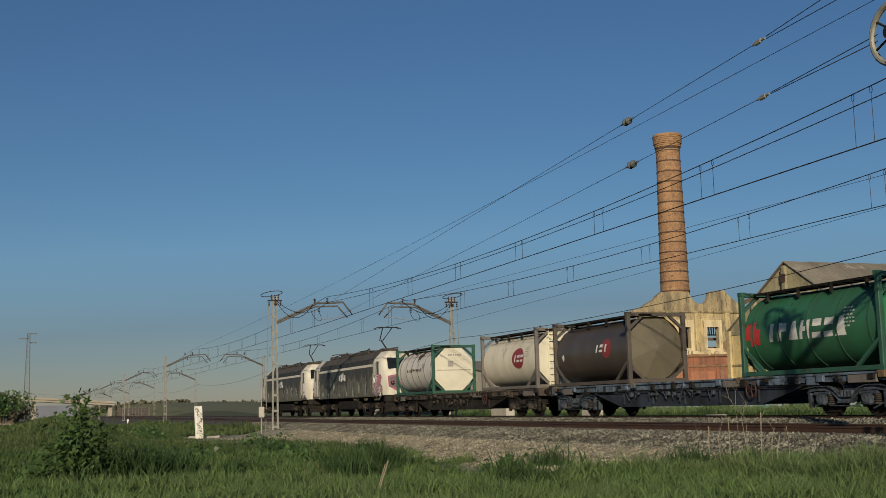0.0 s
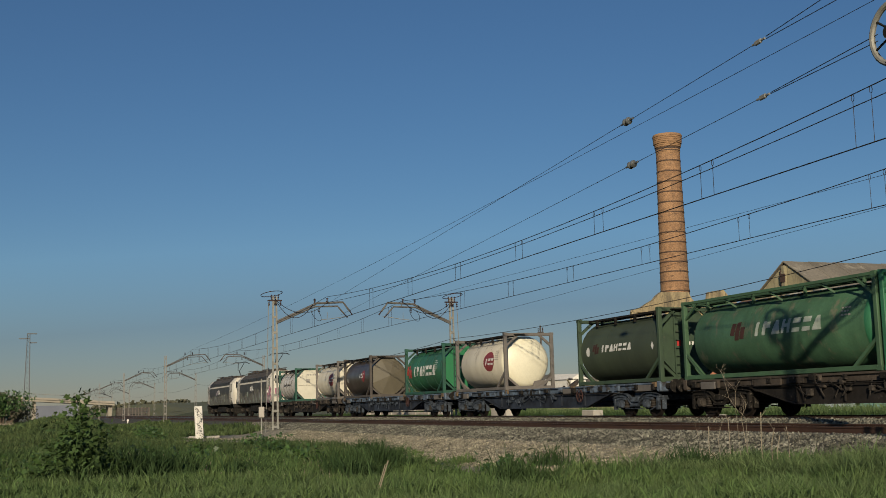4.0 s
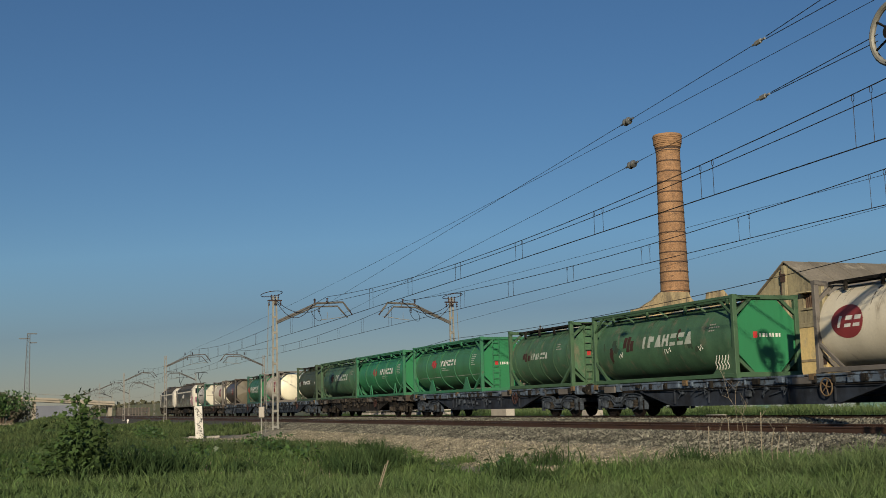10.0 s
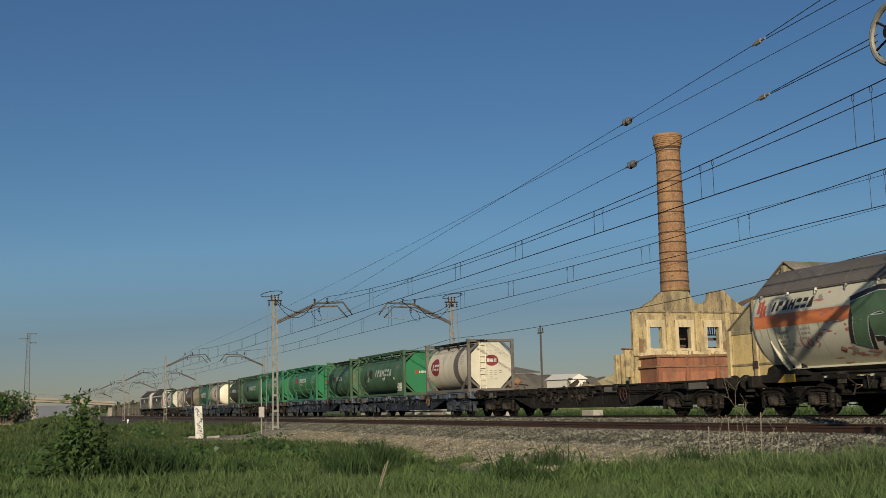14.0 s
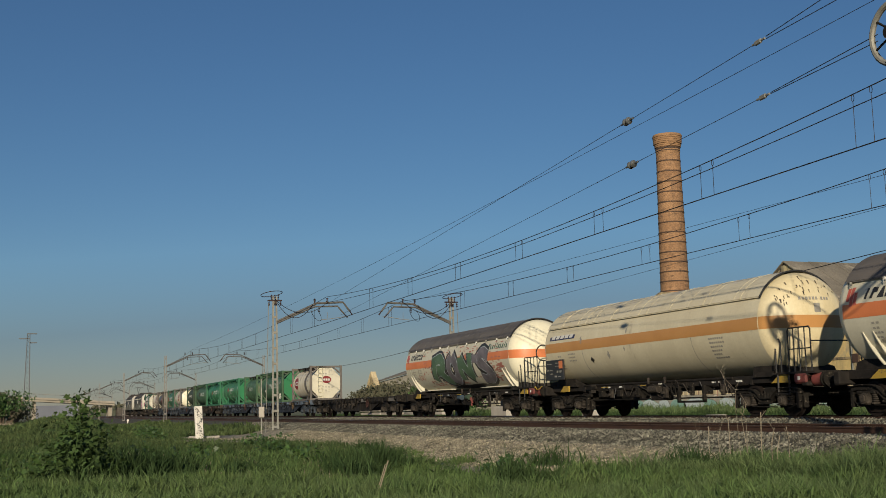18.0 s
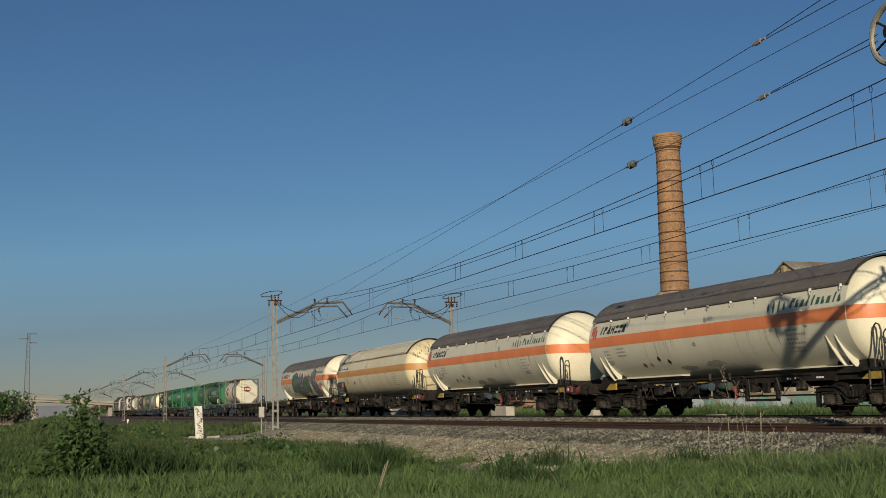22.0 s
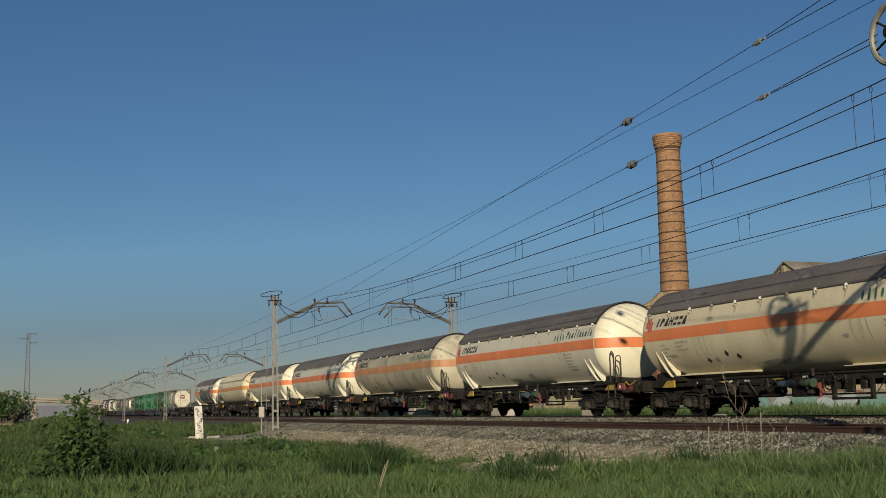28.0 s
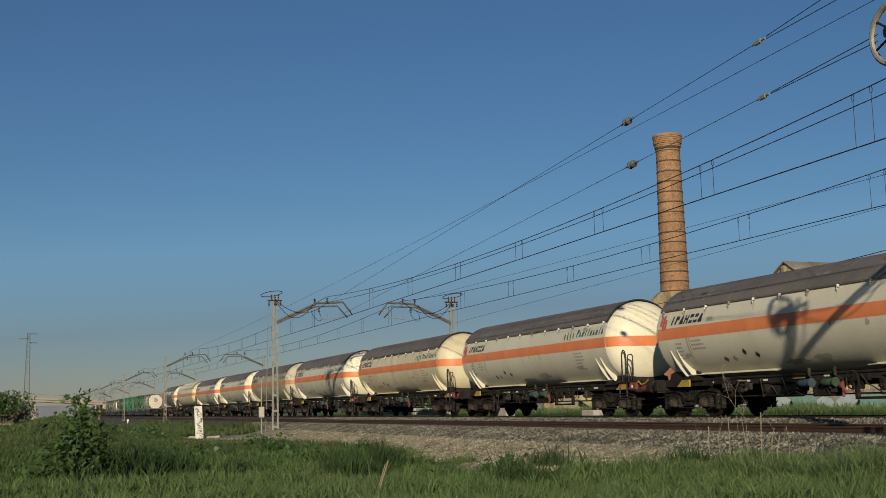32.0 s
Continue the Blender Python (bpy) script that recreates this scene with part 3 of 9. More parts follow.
# ---- overhead line ----
def insulator(s, p, q, r=0.07, n=4):
    p, q = Vector(p), Vector(q)
    s.tube(p, q, r * 0.35, n=6)
    for i in range(n):
        a = p.lerp(q, (i + 0.5) / n)
        d = (q - p).normalized() * 0.02
        s.tube(a - d, a + d, r, r * 0.6, n=8)


def mast(x, y, side, height=7.3, track_y=NEAR_Y, label="", pulley=False, base=-0.9):
    """A battened steel mast with its cantilever; side +1 reaches towards the far side."""
    y += bend(x)
    ty = track_y + bend(x)
    ob = thing("catenary_mast", label or "grey battened steel catenary mast with a cantilever arm over the track", "mast", Matrix.Translation((x, y, base)), group="catenary masts")
    h = height - base
    w0, w1 = ((0.10, 0.07) if pulley else (0.15, 0.09)) if x > -100 else (0.12, 0.07)
    steel = M_STEEL if x > -100 else M_STEELFAR
    for sx in (-1, 1):
        leg = Shape()
        leg.bar((0, sx * w0, 0), (0, sx * w1, h), 0.05, 0.10 if x > -100 else 0.07)
        part("leg", leg, steel, ob)
    k = 9
    for i in range(k):
        z = 0.5 + (h - 0.8) * i / (k - 1)
        w = w0 + (w1 - w0) * z / h
        b = Shape()
        b.box(-0.035, -w, z - 0.07, 0.035, w, z + 0.07, bev=0.01)
        part("batten", b, steel, ob)
    b = Shape()
    b.box(-0.5, -0.4, -0.6, 0.5, 0.4, 0.12, bev=0.04)
    part("footing", b, M_CONC, ob, "concrete footing")
    up = -base - (0.0 if x > -100 else 0.25)
    d = side
    arm = Shape()
    arm.path([(0, 0.1 * d, 5.55 + up), (0, 2.45 * d, 6.62 + up), (0, 4.05 * d, 6.70 + up), (0, 4.45 * d, 6.18 + up)], 0.062 if x > -100 else 0.055, 8)
    arm.path([(0.05, 0.1 * d, 5.45 + up), (0.05, 2.3 * d, 6.42 + up), (0.05, 3.7 * d, 6.46 + up), (0.05, 4.1 * d, 6.02 + up)], 0.048 if x > -100 else 0.040, 8)
    for a in (0.9, 1.6, 2.4, 3.2):
        arm.tube((0.0, a * d, min(6.66, 5.55 + 0.44 * a) + up), (0.05, a * d, min(6.44, 5.4 + 0.44 * a) + up), 0.02, n=5)
    part("cantilever", arm, M_ARM, ob, "bent tubular cantilever arm")
    off = abs(ty - y) * d
    for p, q, rr in (((0, off, 6.62 + up), (0, off, 6.95 + up), 0.08), ((0, off - 0.75 * d, 6.6 + up), (0, off - 0.75 * d, 6.9 + up), 0.08), ((0, off - 0.5 * d, 6.45 + up), (0, off - 0.5 * d, 6.1 + up), 0.07),
                     ((0, 4.45 * d, 6.18 + up), (0, 4.62 * d, 5.95 + up), 0.06), ((0.05, 4.1 * d, 6.02 + up), (0.05, 4.3 * d, 5.8 + up), 0.06)):
        ins = Shape()
        insulator(ins, p, q, rr)
        part("insulator", ins, M_INSUL, ob, "dark brown ribbed insulator")
    reg = Shape()
    reg.path([(0, 4.4 * d, 5.9 + up), (0.1, off + 0.2 * d, 5.72 + up), (0.1, off - 0.4 * d, 5.66 + up)], 0.018, 5)
    reg.path([(0, off, 6.1 + up), (0, off, 5.75 + up)], 0.012, 5)
    part("registration_arm", reg, M_STEEL, ob)
    if x > -100:
        hd = Shape()
        hd.box(-0.05, -0.42, h - 0.28, 0.05, 0.42, h - 0.20, bev=0.01)
        hd.box(-0.3, -0.05, h - 0.45, 0.3, 0.05, h - 0.37, bev=0.01)
        if not pulley:
            hd.path([(-0.15 + 0.5 * math.sin(a), -0.15 * side + 0.62 * math.cos(a), h + 0.16 + 0.13 * math.sin(a + 0.6)) for a in [i * math.pi / 10 for i in range(20)]], 0.022, 5, closed=True)
        for px in (-0.28, 0.0, 0.28):
            insulator(hd, (0.05, px * 1.2, h - 0.55), (0.05, px * 1.2, h - 0.2), 0.07, 3)
            insulator(hd, (0.05, px * 0.7, h - 0.2), (0.05, px * 0.7, h + 0.1), 0.06, 3)
        part("head_bracket", hd, M_INSUL, ob, "switch bracket with insulators and cable loop")
    if x < -100:
        return ob
    jp = Shape()
    for k2, (sag, yy, zz) in enumerate(((1.3, 2.2, 6.55), (1.0, 3.1, 6.7))):
        pts = []
        for i in range(13):
            t = i / 12
            z = (h - 0.2) * (1 - t) + (zz + up) * t - sag * 4 * t * (1 - t) * 0.7
            pts.append((0.15, yy * d * t, z))
        jp.path(pts, 0.018, 5)
    jp.path([(0.1 + 0.28 * math.cos(a), off - 0.7 * d + 0.3 * math.sin(a), 6.0 + up + 0.4 * math.cos(a + 1)) for a in [i * math.pi / 8 for i in range(14)]], 0.014, 5)
    part("jumper_cable", jp, M_WIRE, ob, "slack black jumper cables")
    if pulley:
        wheel = Shape()
        c = Vector((-0.40, 0.0, 6.78 + up))
        for r, rr in ((0.55, 0.055),):
            wheel.path([c + Vector((r * math.cos(a), 0, r * math.sin(a))) for a in [i * math.pi / 14 for i in range(28)]], rr, 8, closed=True)
        wheel = part("tension_pulley", wheel, M_STEEL, ob, "spoked wire-tensioning pulley")
        hub = Shape().tube(c + Vector((0, -0.14, 0)), c + Vector((0, 0.14, 0)), 0.13, n=12)
        part("hub", hub, M_BOGIE, wheel)
        for i in range(6):
            a = i * math.pi / 3 + 0.4
            sp = Shape().tube(c, c + Vector((0.54 * math.cos(a), 0, 0.54 * math.sin(a))), 0.022, n=5)
            part("spoke", sp, M_BOGIE, wheel)
        br = Shape()
        br.box(-0.40, -0.16, 6.70 + up, 0.0, -0.10, 6.80 + up)
        br.box(-0.40, 0.10, 6.70 + up, 0.0, 0.16, 6.80 + up)
        part("pulley_bracket", br, M_STEEL, ob)
        wt = Shape()
        for i in range(14):
            wt.lathe_z([(2.4 + up + 0.13 * i, 0.0), (2.4 + up + 0.13 * i, 0.2), (2.51 + up + 0.13 * i, 0.2), (2.51 + up + 0.13 * i, 0.0)], 0.55, 0, 14)
        wt.tube((0.55, 0, 2.2 + up), (0.55, 0, 6.7 + up), 0.02, n=5)
        part("counterweight", wt, M_CONC, ob, "stacked counterweight discs")
    else:
        rod = Shape()
        rod.tube((0, -side * 0.55, 0.2), (0, -side * 0.36, h - 0.4), 0.022, n=5)
        part("operating_rod", rod, M_STEEL, ob)
    return ob


NEAR_MAST, FAR_MAST = NEAR_Y - 3.1, RAIL_Y + 3.1
SUPPORTS = (-14.8, -64.9, -121.0, -172.0, -228.0, -284.0, -340.0)
for i, sx in enumerate(SUPPORTS):
    mast(sx, NEAR_MAST + (0.0 if i < 2 else 0.38), 1, 7.0 if i < 2 else 6.35, NEAR_Y, pulley=(i == 0),
         label="anchor mast with tensioning pulley and cantilever arm" if i == 0 else "")
    if i:
        mast(sx, FAR_MAST - (0.0 if i < 2 else 0.3), -1, 7.0 if i < 2 else 6.3, RAIL_Y)


def wire(name, pts, r, label, mat=None, n=5):
    s = Shape()
    s.path(pts, r, n)
    return solo(name, s, mat or M_WIRE, label, "overhead wire", smooth=0, group="overhead wires")


def span(x0, z0, x1, z1, y0, y1, sag, n=14):
    out = []
    for i in range(n + 1):
        t = i / n
        x = x0 + (x1 - x0) * t
        out.append((x, y0 + (y1 - y0) * t + bend(x), z0 + (z1 - z0) * t - 4 * sag * t * (1 - t)))
    return out


def zig(i):
    return 0.06 if i % 2 else -0.06


def catenary(ty, zc, zm, first_msg, first_con, sag_one, kind, first, pitch):
    """Messenger, twin contact wires and paired droppers of one track."""
    xs = (40.0,) + SUPPORTS
    msg, con = [], []
    for i in range(len(xs) - 1):
        za, zb = (first_msg, zm) if i == 1 else ((zm, first_msg) if i == 0 else (zm, zm))
        ca, cb = (first_con, zc) if i == 1 else ((zc, first_con) if i == 0 else (zc, zc))
        sag = sag_one if i == 1 else 0.75
        ms = span(xs[i], za, xs[i + 1], zb, ty + zig(i), ty + zig(i + 1), sag, 18)
        cs = span(xs[i], ca, xs[i + 1], cb, ty + zig(i), ty + zig(i + 1), 0.02, 18)
        msg += ms[:-1]
        con += cs[:-1]
        if i == 0:
            continue
        ds = thing("dropper_set", "paired vertical droppers between %s messenger and contact wire" % kind, "droppers", group="droppers")
        x = first
        while x > xs[i]:
            x -= pitch
        while x - pitch > xs[i + 1] - 2:
            for off in (-0.29, 0.29):
                xx = x + off
                if not xs[i + 1] < xx < xs[i]:
                    continue
                u = (xx - xs[i]) / (xs[i + 1] - xs[i])
                zt = za + (zb - za) * u - 4 * sag * u * (1 - u)
                zl = ca + (cb - ca) * u - 0.08 * u * (1 - u)
                yt = yl = ty + zig(i) + (zig(i + 1) - zig(i)) * u + bend(xx)
                pts = [(xx, yt, zt), (xx, yl, zl)]
                if xx > -70:
                    pts = [(xx, yt, zt - 0.16)] + [(xx + 0.045 * math.sin(q * math.pi / 4), yt, zt - 0.08 - 0.08 * math.cos(q * math.pi / 4)) for q in range(1, 8)] + [(xx, yt, zt - 0.16), (xx, yl, zl)]
                part("dropper", Shape().path(pts, 0.008, 4), M_WIRE, ds, smooth=0)
            x -= pitch
    wire("messenger_wire", msg, 0.0135, "dark messenger wire over the %s track" % kind)
    wire("contact_wire", con, 0.0125, "dark contact wire over the %s track" % kind)
    wire("contact_wire", [(x, y + 0.05, z + 0.006) for x, y, z in con], 0.008, "second contact wire over the %s track" % kind)


catenary(NEAR_Y, 5.49, 7.0, 7.55, 6.02, 0.89, "near", -19.67, 6.05)
catenary(RAIL_Y, 5.50, 6.8, 7.1, 5.66, 0.75, "far", -24.56, 6.1)
wire("messenger_wire", span(-14.8, 7.155, -64.9, 6.68, NEAR_Y, NEAR_Y, 0.675), 0.012, "second messenger wire over the near track")
feed = []
for a, b in zip((40.0,) + SUPPORTS[:-1], SUPPORTS):
    feed += span(a, 5.7 if a > -20 else 4.55, b, 5.7 if b > -20 else 4.55, FAR_MAST, FAR_MAST, 0.61)[:-1]
hi, lo = Vector((10.28, 13.64, 8.24)), Vector((-121.00, 18.43, 7.10))
wire("earth_wire", [hi.lerp(lo, i / 24) - Vector((0, 0, 0.56 * 4 * (i / 24) * (1 - i / 24))) for i in range(25)], 0.0065, "thin earth wire slanting across the near track")
wire("tail_wire", [(-5 - 59.9 * i / 12, 22.4, 6.45 + 0.28 * i / 12 - 0.10 * i / 12 * (1 - i / 12)) for i in range(13)], 0.0065, "thin tail of an overlapping messenger wire")
wire("tail_wire", [(-5 - 59.9 * i / 12, 21.03 + 4.1 * i / 12, 5.76 - 0.34 * i / 12 - 0.06 * i / 12 * (1 - i / 12)) for i in range(13)], 0.0065, "thin tail of an overlapping contact wire")
wire("feeder_cable", feed, 0.013, "black feeder cable along the far masts")
for z0, z1, y1, name in ((8.0, 6.85, 17.9, "anchor_wire"), (6.80, 5.95, 18.3, "anchor_wire")):
    a, b = Vector((-15.6, NEAR_MAST, z0)), Vector((-64.9, y1, z1))
    pts = [a.lerp(b, 0.078 + 0.922 * i / 16) for i in range(17)]
    ob = wire(name, pts, 0.0075, "tensioned anchor wire with glass insulators")
    for t, rr in ((0.076, 0.0), (0.203, 1.0)):
        c = a.lerp(b, t)
        d = (b - a).normalized()
        s = Shape()
        if rr:
            for q in (-0.085, 0.085):
                p = c + d * q
                s.tube(p - d * 0.075, p - d * 0.02, 0.05, 0.095, n=14)
                s.tube(p - d * 0.02, p + d * 0.02, 0.095, 0.10, n=14)
                s.tube(p + d * 0.02, p + d * 0.07, 0.10, 0.045, n=14)
            s.tube(c - d * 0.35, c + d * 0.35, 0.03, n=6)
            part("insulator", s, M_GLASS_INS, ob, "glass disc insulator")
        else:
            s.box(-0.12, -0.03, -0.05, 0.12, 0.03, 0.05, Matrix.Translation(c) @ d.to_track_quat("X", "Z").to_matrix().to_4x4(), bev=0.02)
            s.tube(c - d * 0.25, c + d * 0.22, 0.025, n=6)
            part("yoke", s, M_STEEL, ob, "steel yoke plate")
    s = Shape()
    for off in ((-0.13, 0.13) if z0 > 7 else (-0.06, 0.06)):
        s.path([a + Vector((0, 0, off)), a.lerp(b, 0.07) + Vector((0, 0, off * 0.2))], 0.009, 5)
    tagged(part("tail_wire", s, M_WIRE, ob), kind="stuff")


# ---- old factory ----
def gable_shed():
    ob = thing("factory_shed", "old ochre-rendered factory shed with gabled front and pilasters", "building")
    y = 45.0
    out = [(-64.9, -1.1), (-64.9, 4.94), (-58.6, 8.75), (-52.8, 5.3), (-47.0, 8.75), (-40.6, 4.94), (-40.6, -1.1)]
    wall = Shape()
    vents = [(-60.45, -59.6), (-57.05, -56.15)]
    # front wall in bands so that the vents go through it
    def strip_wall(x0, x1, holes=()):
        def top(x):
            for (xa, za), (xb, zb) in zip(out[1:-1], out[2:-1]):
                if xa <= x <= xb:
                    return za + (zb - za) * (x - xa) / (xb - xa)
            return out[-2][1]
        cut = [x0, x1] + [p[0] for p in out[1:-1] if x0 < p[0] < x1]
        cut = sorted(cut)
        for a, b in zip(cut[:-1], cut[1:]):
            if holes:
                wall.plate([(a, -1.1), (b, -1.1), (b, holes[0]), (a, holes[0])], "y", y, 0.35)
                wall.plate([(a, holes[1]), (b, holes[1]), (b, top(b)), (a, top(a))], "y", y, 0.35)
            else:
                wall.plate([(a, -1.1), (b, -1.1), (b, top(b)), (a, top(a))], "y", y, 0.35)
    edges = [-64.9]
    for a, b in vents:
        strip_wall(edges[-1], a)
        strip_wall(a, b, (5.85, 6.7))
        edges.append(b)
    strip_wall(edges[-1], -40.6)
    part("front_wall", welded("front_wall", wall, M_STUCCO2), M_STUCCO2, ob, "weathered grey-ochre render")
    for a, b in vents:
        v = Shape()
        v.box(a - 0.12, y - 0.1, 5.72, b + 0.25, y + 0.05, 5.83)
        v.box(a - 0.2, y - 0.45, 6.72, b + 0.1, y + 0.05, 6.80)
        part("vent_frame", v, M_STUCCO2, ob)
        for i in range(5):
            s = Shape()
            s.box(a + 0.08 + i * 0.18, y + 0.12, 5.85, a + 0.16 + i * 0.18, y + 0.2, 6.7)
            part("slat", s, M_WOOD, ob)
        # near-black sheet stands in for the unlit space behind the slats
        s = Shape()
        s.box(a, y + 0.4, 5.7, b, y + 0.45, 6.9)
        part("vent_backing", s, M_DARK, ob)
    # yellow panels between pilasters
    pil = [-64.75, -61.85, -58.6, -55.25, -52.6, -49.4, -46.2, -43.0]
    for a, b in zip(pil[:-1], pil[1:]):
        s = Shape()
        s.box(a + 0.3, y - 0.05, 2.75, b - 0.3, y + 0.01, 4.65, bev=0.02)
        part("panel", s, M_STUCCO, ob, "ochre render panel")
        for xa, xb in ((a + 0.2, a + 0.32), (b - 0.32, b - 0.2)):
            s = Shape()
            s.box(xa, y - 0.075, 2.75, xb, y + 0.01, 4.66, bev=0.02)
            part("panel_border", s, M_RUIN, ob)
        s = Shape()
        s.box(a, y - 0.09, 4.66, b, y + 0.01, 4.95, bev=0.03)
        part("string_course", s, M_STUCCO2, ob)
        s = Shape()
        s.box(a, y - 0.12, 2.6, b, y + 0.01, 2.76, bev=0.02)
        part("ledge", s, M_RUINTOP, ob)
        s = Shape()
        s.box(a, y - 0.10, -1.0, b, y + 0.01, 2.6, bev=0.03)
        part("plinth", s, M_STUCCO, ob)
    tops = [5.2, 6.8, 8.6, 7.0, 5.4, 6.9, 8.6, 6.5]
    for x, zt in zip(pil, tops):
        s = Shape()
        s.box(x - 0.2, y - 0.22, -1.0, x + 0.2, y + 0.02, min(zt, 4.97), bev=0.03)
        pl = part("pilaster", s, M_RUIN, ob, "projecting ochre pilaster")
        if zt > 5.5:
            q = Shape()
            q.box(x - 0.17, y - 0.2, 4.97, x + 0.17, y + 0.02, zt, bev=0.03)
            part("upper_pilaster", q, M_STUCCO2, pl, "weathered grey upper pilaster")
        for z in (2.4, 4.85, 7.6):
            if z + 0.5 < zt and x > -64:
                q = Shape()
                q.box(x - 0.24, y - 0.25, z, x + 0.24, y - 0.2, z + 0.5)
                part("patch", q, M_PLATERUST, pl, "dark rusted anchor plate")
    # roofs
    for xa, za, xb, zb in ((-65.1, 4.85, -58.6, 8.85), (-58.6, 8.85, -52.8, 5.35), (-52.8, 5.35, -47.0, 8.85), (-47.0, 8.85, -40.4, 4.85)):
        for i in range(14):
            s = Shape()
            y0 = y - 0.12 + i * 1.9
            s.add([(xa, y0, za), (xb, y0, zb), (xb, y0 + 1.93, zb + 0.0), (xa, y0 + 1.93, za), (xa, y0, za + 0.07), (xb, y0, zb + 0.07), (xb, y0 + 1.93, zb + 0.04), (xa, y0 + 1.93, za + 0.04)],
                  [(0, 3, 2, 1), (4, 5, 6, 7), (0, 1, 5, 4), (1, 2, 6, 5), (2, 3, 7, 6), (3, 0, 4, 7)])
            part("roof_sheet", s, M_ROOF, ob, "grey fibre-cement roofing sheet" if i == 0 else "", smooth=0)
    s = Shape()
    s.box(-64.9, y + 0.35, -1.1, -64.55, y + 26, 4.8)
    part("side_wall", s, M_STUCCO2, ob)
    s = Shape()
    s.box(-40.95, y + 0.35, -1.1, -40.6, y + 26, 4.8)
    part("side_wall", s, M_STUCCO2, ob)
    s = Shape()
    s.plate(out, "y", y + 26, 0.3)
    part("rear_wall", s, M_STUCCO2, ob)
    s = Shape()
    s.tube((-52.9, y - 0.15, -0.9), (-52.9, y - 0.15, 5.2), 0.07, n=8)
    part("downpipe", s, M_STEEL, ob)
    for xp, zt in ((-62.1, 6.6), (-58.85, 8.4), (-55.5, 6.9), (-52.35, 5.2)):
        s = Shape()
        s.tube((xp, y - 0.16, -0.9), (xp, y - 0.16, zt), 0.026, n=6)
        part("iron_rod", s, M_PLATERUST, ob, "thin dark iron rod beside the pilaster")


gable_shed()


def ruin():
    ob = thing("ruined_factory_front", "roofless ruined factory front of streaked ochre plaster with empty windows", "building")
    x, th = -88.0, 0.45
    wins = [(52.82, 54.02), (55.75, 56.98), (58.68, 59.93)]
    w = Shape()
    ys = [51.2] + [e for p in wins for e in p] + [66.0]
    for i in range(len(ys) - 1):
        a, b = ys[i], ys[i + 1]
        if i % 2 == 0:
            w.box(x - th, a, -1.1, x, b, 8.3)
        else:
            w.box(x - th, a, -1.1, x, b, 5.08)
            w.box(x - th, a, 6.93, x, b, 8.3)
    part("wall", welded("wall", w, M_RUIN), M_RUIN, ob, "peeling ochre plaster wall")
    t = Shape()
    t.plate([(51.3, 8.3), (51.35, 8.45), (52.1, 8.64), (52.7, 9.0), (53.4, 9.35), (53.8, 9.75), (54.2, 10.05), (57.0, 10.08), (57.3, 9.5), (57.7, 9.15), (58.2, 9.02), (58.7, 9.15),
             (59.05, 9.5), (59.15, 10.1), (59.9, 10.25), (60.7, 10.35), (61.1, 9.9), (61.7, 9.45), (62.4, 8.95), (63.4, 8.7), (66.0, 8.5), (66.0, 8.3)], "x", x - th - 0.02, th + 0.04)
    part("parapet", t, M_RUINTOP, ob, "rain-streaked curved parapet")
    c = Shape()
    c.box(x - 0.05, 51.0, 8.22, x + 0.16, 66, 8.42, bev=0.04)
    part("cornice", c, M_RUINTOP, ob)
    for a, b in wins:
        s = Shape()
        s.box(x, a - 0.35, 4.75, x + 0.10, a, 7.55)
        s.box(x, b, 4.75, x + 0.10, b + 0.32, 7.55)
        s.box(x, a - 0.35, 6.95, x + 0.11, b + 0.32, 7.6)
        s.box(x, a - 0.3, 4.6, x + 0.16, b + 0.3, 5.06)
        part("window_surround", s, M_TRIM, ob, "pale plaster window surround")
    for yy in (51.35, 54.75, 57.75, 60.9):
        s = Shape()
        s.box(x, yy - 0.28, 4.4, x + 0.16, yy + 0.28, 8.25, bev=0.03)
        part("pilaster", s, M_RUIN, ob)
    for z0, ya, yb, z1 in ((5.35, 57.2, 58.75, 5.5), (5.95, 57.2, 58.75, 6.1), (5.9, 60.2, 61.75, 6.15), (6.35, 60.2, 61.75, 6.45), (5.2, 60.2, 61.75, 5.3)):
        s = Shape()
        s.box(x - 2.5, ya, z0, x - 2.3, yb, z1)
        part("roof_timber", s, M_WOOD, ob, "fallen roof timber behind the windows")
    for i in range(6):
        s = Shape()
        s.box(x - 2.5, 60.3 + i * 0.24, 6.45, x - 2.42, 60.38 + i * 0.24, 7.1)
        part("lath", s, M_WOOD, ob)
    s = Shape()
    s.box(x - 4.5, 58.2, -1.1, x - 4.1, 60.35, 7.4)
    part("rear_wall", s, M_SALMON, ob, "bare brick wall inside")
    rr = random.Random(17)
    for yy, zz, w, h in ((52.1, 7.7, 0.35, 0.5), (54.75, 5.0, 0.3, 0.9), (57.9, 7.9, 0.5, 0.25), (51.9, 5.3, 0.3, 0.8), (60.6, 5.3, 0.5, 0.6), (56.2, 7.85, 0.5, 0.2)):
        pts = [(yy + w * math.cos(k * 0.57) * rr.uniform(0.6, 1.2), zz + h * math.sin(k * 0.57) * rr.uniform(0.6, 1.2)) for k in range(11)]
        part("bare_masonry", Shape().plate(pts, "x", x + 0.004, 0.014), M_SOOT if h > 0.55 else M_RUINTOP, ob, "bare brown masonry where plaster has fallen" if yy == 52.1 else "")
    edge = [(51.6, 4.4)]
    for k in range(24):
        edge.append((51.7 + 0.4 * k, 4.55 + 0.28 * rr.random() + (0.35 if k in (2, 3, 4) else 0)))
    edge.append((61.0, 4.4))
    part("broken_plaster", Shape().plate(edge, "x", x + 0.17, 0.06), M_TRIM, ob, "jagged remains of pale plaster above the annexe")
